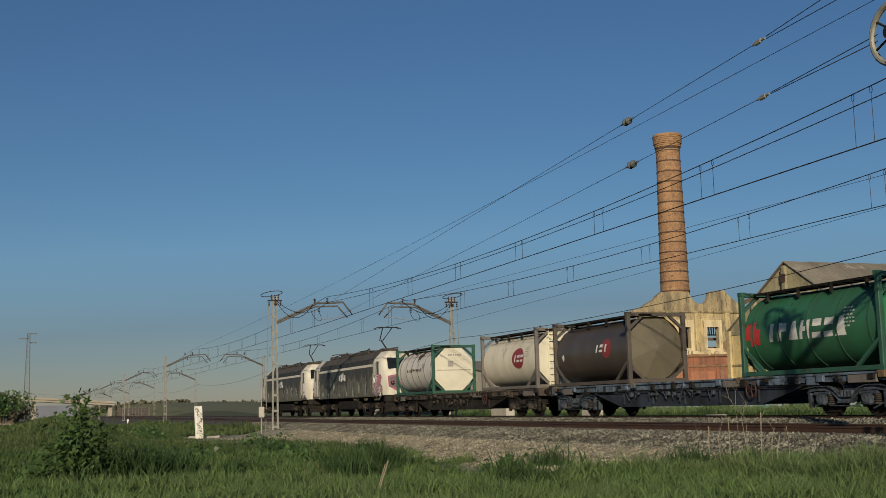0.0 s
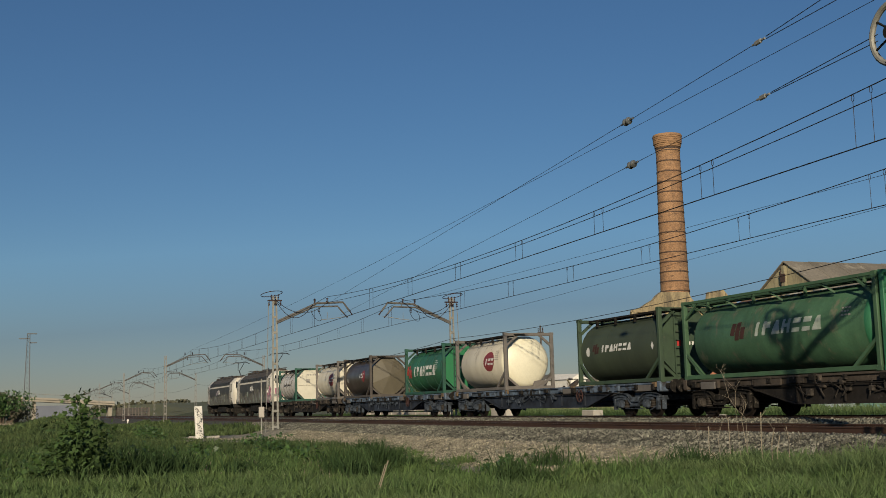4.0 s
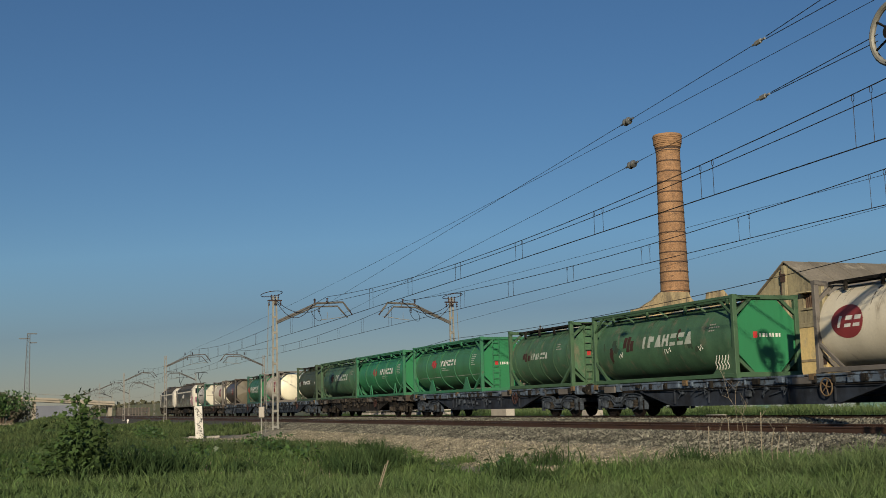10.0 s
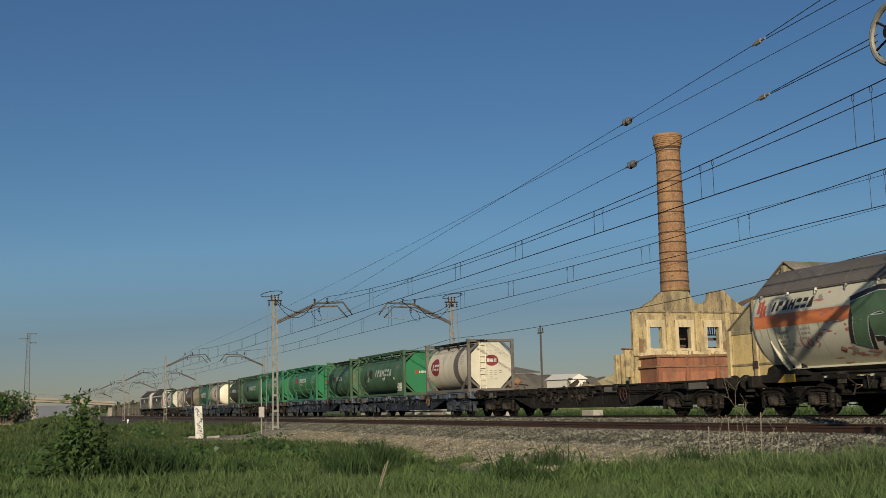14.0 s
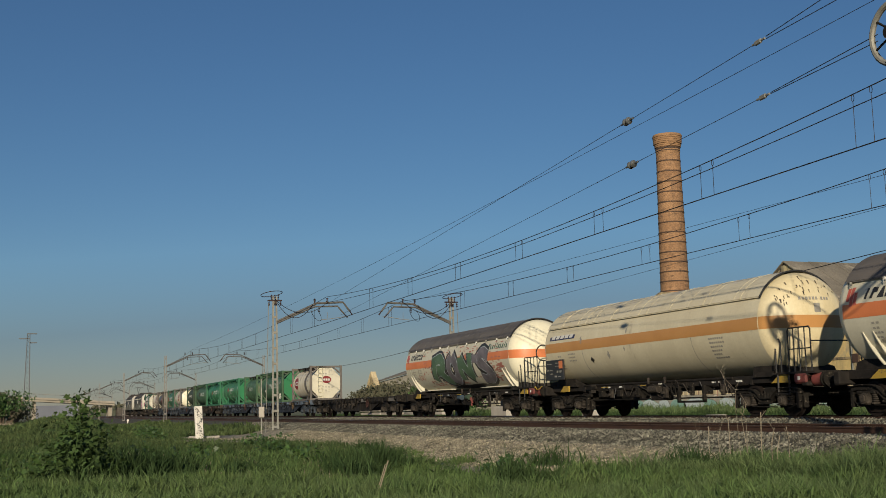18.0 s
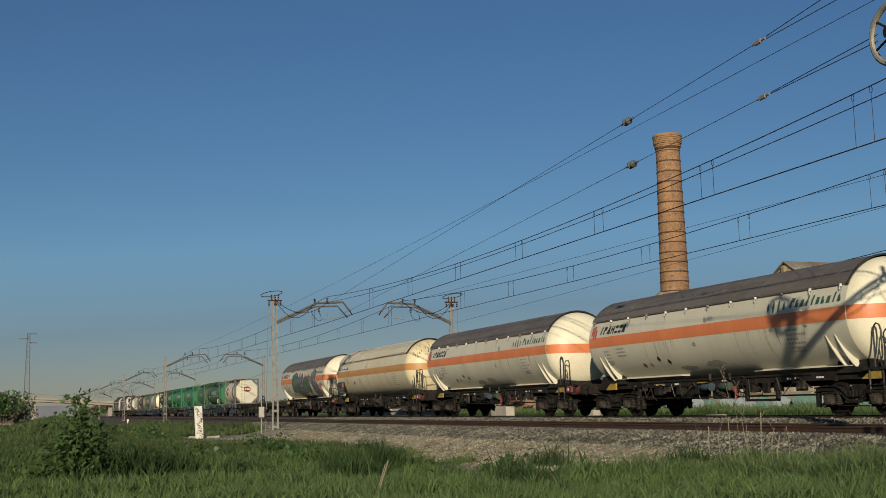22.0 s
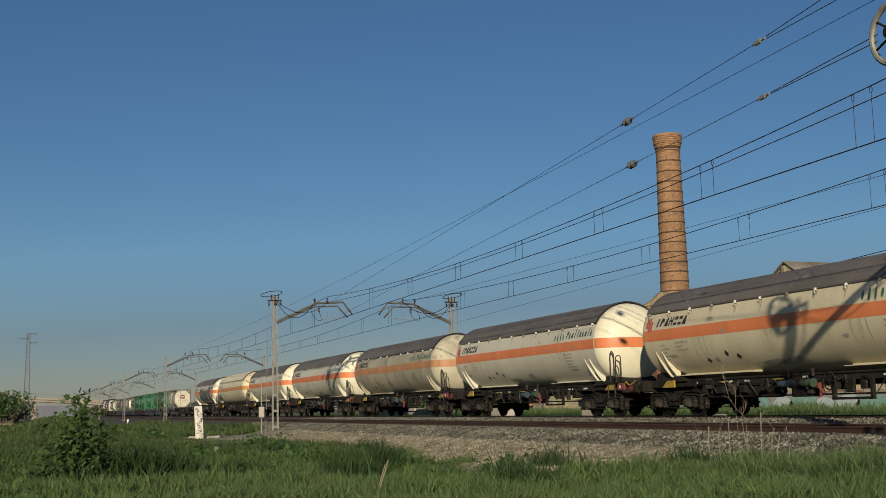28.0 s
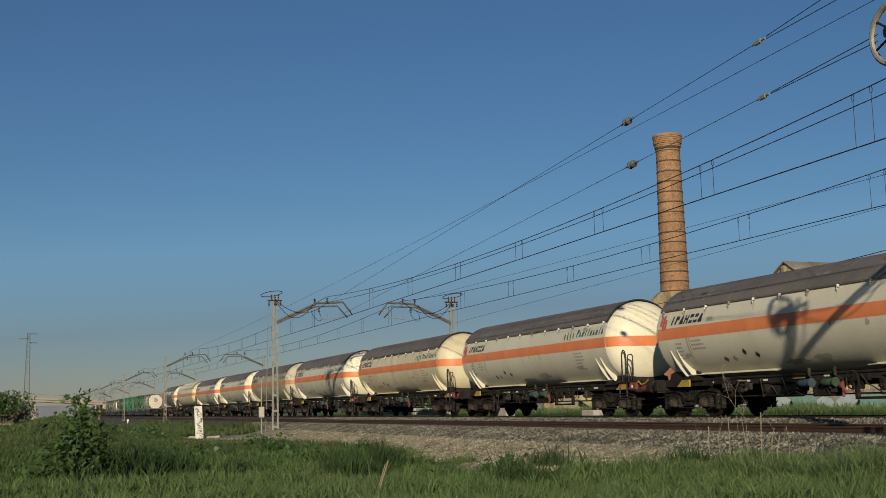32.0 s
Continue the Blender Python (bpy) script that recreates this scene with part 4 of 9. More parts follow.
    part("roof_remnant", Shape().plate([(62.7, 8.75), (63.9, 9.45), (65.6, 10.05), (66.6, 10.1), (66.6, 9.75), (65.2, 9.6), (64.0, 9.0), (63.2, 8.6)], "x", x - 2.2, 0.15), M_WOOD, ob, "dark remnant of the fallen roof")
    # brick-red annexe in front
    an = thing("brick_annexe", "low brick-red rendered annexe at the foot of the ruin", "building")
    s = Shape()
    s.box(x + 0.2, 51.6, -1.1, x + 3.0, 66, 3.3)
    part("wall", s, M_REDBRICK, an, "brick-red rendered wall")
    s = Shape()
    s.box(x + 0.18, 51.4, 3.32, x + 3.12, 66, 3.48)
    s.box(x + 0.18, 51.5, 4.2, x + 3.1, 66, 4.4)
    part("ledge", s, M_SOOT, an, "dark moulded ledge")
    s = Shape()
    s.box(x + 0.2, 51.7, 3.48, x + 2.9, 66, 4.2)
    part("upper_wall", s, M_REDBRICK, an)
    for yy in (51.65, 54.4, 57.4, 60.2):
        s = Shape()
        s.box(x + 2.95, yy, -1.0, x + 3.13, yy + 0.3, 3.3, bev=0.03)
        s.box(x + 2.88, yy - 0.02, 3.5, x + 3.0, yy + 0.32, 4.18, bev=0.03)
        part("pilaster", s, M_REDBRICK, an)
    for ya, yb in ((52.1, 54.25), (54.85, 57.25), (57.85, 60.05), (60.65, 63.0)):
        s = Shape()
        s.box(x + 2.98, ya, 0.2, x + 3.04, yb, 2.95, bev=0.02)
        part("panel", s, M_PANELRED, an, "faded brick-red panel" if ya == 52.1 else "")
    rb2 = random.Random(5)
    for i in range(9):
        q = 0.18 + 0.16 * rb2.random()
        s = Shape()
        s.box(-q, -q, -q * 0.5, q, q * 0.8, q * 0.6, pose(x + 2.8, 52.2 + 1.1 * i + rb2.random(), 4.45 + q * 0.3, 20 * rb2.random(), 20 * rb2.random(), 90 * rb2.random()), bev=0.05)
        part("fallen_block", s, M_TRIM, an)
    # narrow side piers
    pr = thing("ruined_side_wing", "narrow ruined plaster piers beside the factory front", "building")
    s = Shape()
    s.box(x - 0.5, 49.4, -1.1, x, 49.8, 4.55, bev=0.05)
    s.box(x - 0.5, 50.3, 2.6, x, 51.15, 5.0, bev=0.05)
    s.box(x - 0.5, 49.95, -1.1, x - 0.1, 50.3, 4.6, bev=0.05)
    s.box(x - 0.5, 50.85, -1.1, x - 0.05, 51.15, 2.6, bev=0.03)
    part("pier", s, M_RUIN, pr)
    s = Shape()
    s.box(x - 0.55, 50.2, 5.0, x + 0.1, 51.22, 5.12)
    part("coping", s, M_SOOT, pr)


ruin()


def chimney():
    ob = thing("factory_chimney", "tall round brick factory chimney with iron bands and flared top", "chimney")
    cx, cy = -95.0, 60.05
    d = math.hypot(cx, cy)
    r0, r1, z0, z1 = 1.58, 1.14, -1.1, 24.6

    def rad(z):
        return r0 + (r1 - r0) * (z - z0) / (z1 - z0)
    n = 28

    def level(i):
        u = i / n
        return z0 + (z1 - z0) * (0.865 * u + 0.135 * u * u)
    for i in range(n):
        za, zb = level(i), level(i + 1)
        s = Shape()
        prof, k = [], 12
        for q in range(k):                                  # slightly uneven brick courses
            zq, h = za + (zb - za) * q / k, (zb - za) / k
            prof += [(zq, rad(zq) - 0.012), (zq + 0.012, rad(zq)), (zq + h - 0.012, rad(zq + h)), (zq + h, rad(zq + h) - 0.012)]
        s.lathe_z(prof, cx, cy, 32)
        part("brick_drum", s, M_BRICK, ob)
        s = Shape()
        s.lathe_z([(zb - 0.09, rad(zb) - 0.02), (zb - 0.08, rad(zb) + 0.035), (zb + 0.04, rad(zb) + 0.035), (zb + 0.05, rad(zb) - 0.02)], cx, cy, 32)
        part("iron_band", s, M_IRONBAND, ob, "rusted iron band")
    s = Shape()
    s.lathe_z([(24.6, 1.13), (24.75, 1.20), (24.9, 1.20), (24.95, 1.14)], cx, cy, 32)
    part("collar", s, M_IRONBAND, ob)
    s = Shape()
    core = [(24.6, 1.13), (25.2, 1.14), (25.9, 1.2), (26.3, 1.31), (26.5, 1.38), (27.1, 1.41)]
    prof = []
    for q in range(13):                                     # corbelled courses
        zq = 24.9 + 2.2 * q / 13
        r = float(np.interp(zq + 0.12, [c[0] for c in core], [c[1] for c in core])) + (0.03 if q in (6, 8, 12) else 0.0)
        prof += [(zq, r - 0.03), (zq + 0.012, r), (zq + 0.15, r), (zq + 0.165, r - 0.03)]
    prof += [(27.12, 1.4), (27.2, 1.37), (27.25, 1.1), (26.0, 1.0), (24.7, 0.9)]
    prof = [(z - 0.98, r) for z, r in prof]
    s.lathe_z(prof, cx, cy, 32)
    part("flared_top", s, M_TOPBRICK, ob, "flared corbelled brick top stained by soot")


chimney()

# graffiti wall and low things beyond the tracks
gw = thing("graffiti_wall", "low grey boundary wall with pale teal graffiti", "wall")
for i in range(14):
    s = Shape()
    s.box(-71.5 + i * 3.0, 40.0, -1.0, -68.54 + i * 3.0, 40.2, 0.82 - 0.08 * (i % 3), bev=0.02)
    part("panel", s, M_WALLGREY, gw)


def blob_flat(x, z, w, h, y, seed, n=18):
    rnd = random.Random(seed)
    pts = []
    for i in range(n):
        a = 2 * math.pi * i / n
        k = 0.82 + 0.2 * rnd.random()
        pts.append((x + w * k * math.cos(a), z + h * k * math.sin(a)))
    return pts


for i in range(22):
    x, w, hh = -70.5 + i * 1.75, 0.75 + 0.25 * (i % 3), 0.5 + 0.08 * (i % 2)
    s = Shape()
    s.plate(blob_flat(x, 0.12, w * 1.06, hh * 1.06, 40, i), "y", 39.988, 0.008)
    g = part("graffiti", s, M_SPRAYTEAL if i % 3 else M_SPRAYGREY, gw, "dark outline of a sprayed shape" if i == 0 else "")
    s = Shape()
    s.plate(blob_flat(x, 0.12, w, hh, 40, i), "y", 39.98, 0.006)
    part("fill", s, (M_SPRAYPALE, M_SPRAYTEAL, M_SPRAYPALE, M_SPRAYPALE, M_SPRAYTEAL)[i % 5], g, "pale sprayed fill" if i == 0 else "")
    s = Shape()
    s.path([(x - 0.2 + 0.1 * q, 39.972, 0.05 + 0.2 * math.sin(q * 1.7 + i)) for q in range(5)], 0.025, 4)
    part("stroke", s, M_TEAL, g)
gb = thing("graffiti_back_wall", "reddish-brown upper wall with pale slats behind the boundary wall", "wall")
for i in range(12):
    s = Shape()
    s.box(-72 + i * 3.3, 42.0, -0.6, -68.75 + i * 3.3, 42.2, 1.25 - 0.12 * (i % 2), bev=0.02)
    pn = part("panel", s, (M_STUCCO2, M_STUCCOPALE, M_SALMON, M_STUCCOPALE)[i % 4], gb)
    for k in range(6):
        s = Shape()
        s.box(-71.9 + i * 3.3 + k * 0.54, 41.97, 0.85, -71.5 + i * 3.3 + k * 0.54, 41.995, 1.2 - 0.12 * (i % 2))
        part("slat", s, M_TRIM, pn)

pile = thing("sleeper_stack", "stacked pale concrete sleepers beside the far track", "sleepers")
for row_i in range(5):
    for j in range(7):
        s = Shape()
        s.box(-97 + j * 2.9, 29.0 + 0.04 * (row_i % 2), -0.95 + row_i * 0.29, -94.4 + j * 2.9, 29.9, -0.75 + row_i * 0.29, bev=0.03)
        part("sleeper", s, M_CONC, pile)
for px0, px1, pz in ((-70.4, -67.9, 0.42), (-57.6, -56.2, 0.12), (-45.5, -44.6, -0.15)):
    s = Shape()
    s.box(px0, 30, -1.0, px1, 30.6, pz, bev=0.04)
    solo("concrete_block", s, M_CONC, "pale concrete trough block lying in the grass", "concrete block", group="concrete blocks")

# saw-tooth sheds and mounds far behind the wagons
far = thing("long_shed", "distant broad low-gabled shed with streaked pale wall and dark roof", "building")
s = Shape()
s.plate([(-194, -1), (-138.5, -1), (-138.5, 4.5), (-156.3, 6.62), (-194, 4.55)], "y", 60, 0.4)
part("wall", s, M_STUCCOPALE, far, "pale streaked plaster gable wall", smooth=0)
for i in range(15):
    xa, xb = (-195 + i * 3.87, -191.17 + i * 3.87)
    def eave(x):
        return 4.5 + 2.17 * (x + 195) / 38.7 if x < -156.3 else 6.67 - 2.15 * (x + 156.3) / 17.8
    def lift(x):
        return 0.12 + 1.9 * max(0.0, min(1.0, (-158 - x) / 26))
    za, zb = eave(xa), eave(min(xb, -137.2))
    xb = min(xb, -137.2)
    s = Shape()
    s.add([(xa, 59.7, za), (xb, 59.7, zb), (xb, 66, zb + lift(xb)), (xa, 66, za + lift(xa)), (xa, 59.7, za + 0.14), (xb, 59.7, zb + 0.14), (xb, 66, zb + lift(xb) + 0.12), (xa, 66, za + lift(xa) + 0.12)],
          [(0, 3, 2, 1), (4, 5, 6, 7), (0, 1, 5, 4), (1, 2, 6, 5), (2, 3, 7, 6), (3, 0, 4, 7)])
    part("roof_sheet", s, M_ROOF, far, smooth=0)
for xv in (-184, -176, -168, -161):
    s = Shape()
    s.box(xv, 65.0, eave(xv) + lift(xv) - 0.3, xv + 0.9, 65.7, eave(xv) + lift(xv) + 0.5, bev=0.05)
    part("vent", s, M_ROOF, far)
for xg, zg, w in ((-150.5, 3.9, 1.0), (-146.0, 4.0, 1.2)):
    s = Shape()
    s.plate([(xg - w, -1), (xg + w, -1), (xg + w, zg - 1.2), (xg, zg), (xg - w, zg - 1.2)], "y", 58.2, 0.35)
    solo("small_gable", s, M_TRIM, "small pale gable wall before the far shed", "building", group="small far gables")
md = Shape()
rm = random.Random(44)
gridm = []
for i in range(40):
    yy = 66 + i * 1.0
    top = float(np.interp(yy, [66, 70, 74, 77, 81, 86, 95, 105], [3.0, 6.1, 5.3, 5.6, 5.1, 4.6, 4.4, 3.2])) + 0.22 * math.sin(yy * 1.9) + rm.uniform(-0.15, 0.15)
    for j in range(9):
        u = j / 8
        gridm.append((-158 - 24 * u + rm.uniform(-0.4, 0.4), yy, -1.1 + (top + 1.1) * math.sin(min(1.0, u * 2) * math.pi / 2) + rm.uniform(-0.18, 0.18)))
md.v = gridm
md.f = [(i * 9 + j, (i + 1) * 9 + j, (i + 1) * 9 + j + 1, i * 9 + j + 1) for i in range(39) for j in range(8)]
solo("spoil_mound", md, M_SPOIL, "low grey-brown mound of bare earth in the distance", "earth mound")
gab = thing("pointed_gable", "pale plaster gable of a derelict shed", "building")
s = Shape()
s.plate([(-193, -1), (-193, 1.6), (-188.3, 6.3), (-183.6, 1.6), (-183.6, -1)], "y", 58.4, 0.4)
part("gable_wall", s, M_RUIN, gab)
s = Shape()
s.plate([(-193.4, 1.5), (-188.3, 6.62), (-183.2, 1.5), (-183.6, 1.5), (-188.3, 6.25), (-193, 1.5)], "y", 58.2, 0.9)
part("verge", s, M_TRIM, gab)
rub = Shape()
for i in range(120):
    rnd = random.Random(i)
    xx, yy = -112 + rnd.random() * 26, 53 + rnd.random() * 6
    sc = 0.4 + rnd.random() * 0.9
    hgt = 2.6 * max(0.0, 1 - abs(xx + 99) / 14)
    rub.box(-sc, -sc, -sc * 0.5, sc, sc, sc * 0.4, pose(xx, yy, -1 + hgt * rnd.random() + 0.8, rnd.random() * 50, rnd.random() * 50, rnd.random() * 90))
solo("rubble_heap", rub, M_STUCCO2, "heap of grey demolition rubble beside the ruin", "rubble", kind="stuff")
wh = Shape()
wh.box(-132, 64, -1, -125.3, 66, 3.45)
wh.add([(-132.3, 63.8, 3.42), (-125.0, 63.8, 3.36), (-125.0, 65, 4.0), (-132.3, 65, 4.15), (-132.3, 66.2, 3.42), (-125.0, 66.2, 3.36)], [(0, 1, 2, 3), (3, 2, 5, 4), (0, 3, 4), (1, 5, 2)])
scrap = thing("scrap_heap", "dark heap of scrap metal and rubble beside the tracks", "scrap heap")
for i in range(150):
    rnd = random.Random(100 + i)
    q = Shape()
    mid, wide, top = ((-129.6, 2.0, 4.0), (-115.0, 4.0, 4.2), (-112.5, 5.0, 3.1))[i % 3]
    xx = mid + wide * rnd.uniform(-1, 1)
    zz = -0.9 + (top + 0.7) * rnd.random() * (1 - 0.75 * abs(xx - mid) / wide)
    m = pose(xx, 57 + 3 * rnd.random(), zz, rnd.uniform(0, 90), rnd.uniform(-50, 50), rnd.uniform(0, 180))
    if i % 2:
        ln = rnd.uniform(0.7, 1.7)
        q.box(-ln, -0.07, -0.05, ln, 0.07, 0.05, m)
    else:
        sc = rnd.uniform(0.25, 0.75)
        q.box(-sc, -sc * 0.6, -sc * 0.25, sc, sc * 0.6, sc * 0.25, m, bev=0.03)
    part("scrap_piece", q, (M_SOOT, M_STUCCO2, M_RUST, M_DKFRAME, M_DKFRAME, M_CONC)[i % 6], scrap)
pole = thing("utility_pole", "slim rusty lattice utility pole with cross arm and insulators", "pole", pose(-83.3, 40.0, -1.0))
s = Shape()
for sx in (-1, 1):
    s.bar((sx * 0.16, 0, -0.3), (sx * 0.07, 0, 7.7), 0.07, 0.06)
for i in range(15):
    z = 0.3 + 0.5 * i
    w = 0.16 - 0.09 * z / 7.7
    s.bar((-w, 0, z), (w, 0, z + 0.25), 0.04, 0.03)
    s.bar((w, 0, z + 0.25), (-w, 0, z + 0.5), 0.04, 0.03)
part("shaft", s, M_ARM, pole, "slim rusty lattice shaft")
s = Shape()
s.box(-0.5, -0.05, 7.1, 0.5, 0.05, 7.2)
part("cross_arm", s, M_ARM, pole)
for qx in (-0.42, 0.0, 0.42):
    s = Shape()
    insulator(s, (qx, 0, 7.2), (qx, 0, 7.55), 0.07, 3)
    part("insulator", s, M_INSUL, pole)
solo("white_warehouse", wh, M_WHITEWASH, "distant low white warehouse", "building")

# trackside small things on the near side
mk = thing("marker_post", "whitewashed concrete trackside post scrawled with black marks", "post", pose(-62.0, 9.72, -0.95, 3.3, 0, 12))
s = Shape()
s.box(-0.11, -0.2, -0.2, 0.11, 0.2, 1.8, bev=0.03)
part("post", s, M_WHITEWASH, mk)
s = Shape()
rnd = random.Random(5)
for i in range(17):
    c = (0.0, -0.13 + 0.26 * rnd.random(), 0.2 + 0.09 * i)
    k1, k2 = rnd.uniform(0.6, 2.2), rnd.uniform(0, 6)
    s.path([(0.118, c[1] + 0.09 * math.cos(k1 * q + k2), c[2] + 0.07 * math.sin(1.3 * q + k2) + 0.01 * q) for q in range(5)], 0.012, 4)
part("scrawl", s, M_BLACK, mk, "black scrawled marks")

pad = Shape()
rp = random.Random(9)
for i in range(9):
    w = rp.uniform(0.25, 0.55)
    pad.box(-w, -w * 0.7, -0.08, w, w * 0.7, 0.05 + 0.05 * rp.random(), pose(-62.4 + rp.uniform(-0.9, 0.9), 9.75 + rp.gauss(0.1, 0.55), -0.85, rp.uniform(-9, 9), rp.uniform(-9, 9), rp.uniform(0, 90)), bev=0.04)
solo("broken_concrete", pad, M_CONC, "broken pale concrete lumps at the foot of the post", "rubble", kind="stuff")

bx = thing("trackside_cabinet", "small white switch box on a thin pole", "switch box", pose(-64.6, 13.55, -0.9))
s = Shape()
s.box(-0.1, -0.145, 1.05, 0.12, 0.145, 1.64, bev=0.02)
part("box", s, M_CONC, bx)
s = Shape()
s.tube((0, 0, -0.2), (0, 0, 3.2), 0.04, n=8)
part("pole", s, M_STEEL, bx)
s = Shape()
s.box(0.15, 0.1, 1.3, 0.2, 0.16, 1.42)
part("handle", s, M_BLACK, bx)

fc = thing("slatted_fence", "long weathered grey-brown slatted fence beyond the far track", "fence")
for i in range(13):
    x = -238 - 7.2 * i
    ya, yb = RAIL_Y + 2.8 + bend(x), RAIL_Y + 2.8 + bend(x - 7.2)
    s = Shape()
    s.box(x - 0.1, ya - 0.1, -1.0, x + 0.1, ya + 0.1, 1.75 + 0.035 * i)
    part("post", s, M_FENCE, fc)
    for z in (-0.25, 0.25, 0.75, 1.25) if i < 12 else ():
        s = Shape()
        s.bar((x, ya, z + 0.2 + 0.03 * i), (x - 7.2, yb, z + 0.23 + 0.03 * i), 0.08, 0.36)
        part("slat", s, M_FENCE, fc)
sg = thing("white_signal_disc", "thin white lineside post with a round disc", "signal", pose(-150, 14.6, -0.9))
s = Shape()
s.tube((0, 0, 0), (0, 0, 0.7), 0.06, n=8)
part("post", s, M_WHITEWASH, sg)
s = Shape()
s.tube((-0.05, 0, 0.6), (0.05, 0, 0.6), 0.14, n=16)
part("disc", s, M_WHITEWASH, sg)

# distant overpass, pylon
br = thing("road_overpass", "long beige concrete road overpass in the hazy distance", "bridge")
def deck_z(y):
    return 5.0 - 0.074 * (y - 7.3)


s = Shape()
s.plate([(-40, deck_z(-40)), (27.5, deck_z(27.5)), (27.5, deck_z(27.5) - 0.75), (-40, deck_z(-40) - 0.75)], "x", -330, 12)
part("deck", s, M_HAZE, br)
s = Shape()
s.plate([(-40, deck_z(-40) + 0.3), (27.5, deck_z(27.5) + 0.3), (27.5, deck_z(27.5) - 0.2), (-40, deck_z(-40) - 0.2)], "x", -317.9, 0.3)
part("parapet", s, M_HAZE, br)
for i in range(28):
    yy = -38 + i * 2.4
    s = Shape()
    s.box(-317.9, yy, deck_z(yy) + 0.2, -317.7, yy + 0.12, deck_z(yy) + 1.25)
    part("rail_post", s, M_STEEL, br)
s = Shape()
s.tube((-317.8, -40, deck_z(-40) + 1.2), (-317.8, 27.5, deck_z(27.5) + 1.2), 0.06, n=5)
part("hand_rail", s, M_STEEL, br)
for yy in (7.9, 27.0, -14.0):
    s = Shape()
    s.box(-328, yy - 0.9, -1, -320, yy, deck_z(yy) - 0.9)
    part("pier", s, M_HAZE, br)
fb = Shape()
fb.box(-240, 61.0, -1, -232, 64.7, 5.75)
fb.box(-240.2, 60.8, 5.75, -231.8, 64.9, 6.0)
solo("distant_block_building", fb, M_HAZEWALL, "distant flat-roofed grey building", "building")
s = Shape()
s.box(-420, 9, -1, -419, 24, 3.9)
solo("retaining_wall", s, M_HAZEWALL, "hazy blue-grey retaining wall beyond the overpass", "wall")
py = thing("power_pylon", "slim lattice power pylon in the hazy distance", "pylon")
cx, cy = -300.0, 5.15
for sx in (-1, 1):
    for sy in (-1, 1):
        s = Shape()
        s.tube((cx + sx * 1.1, cy + sy * 0.75, -1), (cx + sx * 0.3, cy + sy * 0.3 + 0.25, 20.6), 0.10, 0.08, n=5)
        part("leg", s, M_HAZESTEEL, py)
s = Shape()
for i in range(16):
    z = 0.5 + i * 1.25
    w = 0.75 - 0.45 * z / 21
    q = 0.25 * z / 21
    s.tube((cx, cy - w + q, z), (cx, cy + w + q, z + 1.2), 0.04, n=4)
    s.tube((cx, cy + w + q, z), (cx, cy - w + q, z + 1.2), 0.04, n=4)
part("bracing", s, M_HAZESTEEL, py)
for z, a, b in ((20.4, -0.3, 2.0), (19.2, -2.2, 0.3), (18.2, 0.2, 2.0)):
    s = Shape()
    s.box(cx - 0.15, cy + a + 0.2, z, cx + 0.15, cy + b + 0.2, z + 0.25)
    part("cross_arm", s, M_HAZESTEEL, py)

# ---- the train: shared pieces ----
def wheelset_mesh(r):
    s = Shape()
    for side in (-1, 1):
        y = side * GAUGE / 2
        prof = [(-0.07, r * 0.32), (-0.05, r * 0.40), (-0.03, r * 0.80), (-0.065, r * 0.86), (-0.065, r), (0.04, r), (0.055, r + 0.028), (0.072, r + 0.026), (0.072, r * 0.86), (0.03, r * 0.80), (0.05, r * 0.4), (0.07, r * 0.32), (0.07, 0.0)]
        n = 28
        k = len(s.v)
        for a, rr in prof:
            for j in range(n):
                t = 2 * math.pi * j / n
                s.v.append((rr * math.cos(t), y - side * a, rr * math.sin(t)))
        for i in range(len(prof) - 1):
            for j in range(n):
                s.f.append((k + i * n + j, k + i * n + (j + 1) % n, k + (i + 1) * n + (j + 1) % n, k + (i + 1) * n + j))
    s.tube((0, -1.05, 0), (0, 1.05, 0), 0.085, n=12)
    return s.mesh("wheelset", M_WHEEL)


WHEEL_MESH = wheelset_mesh(0.46)
LOCO_WHEEL_MESH = wheelset_mesh(0.62)


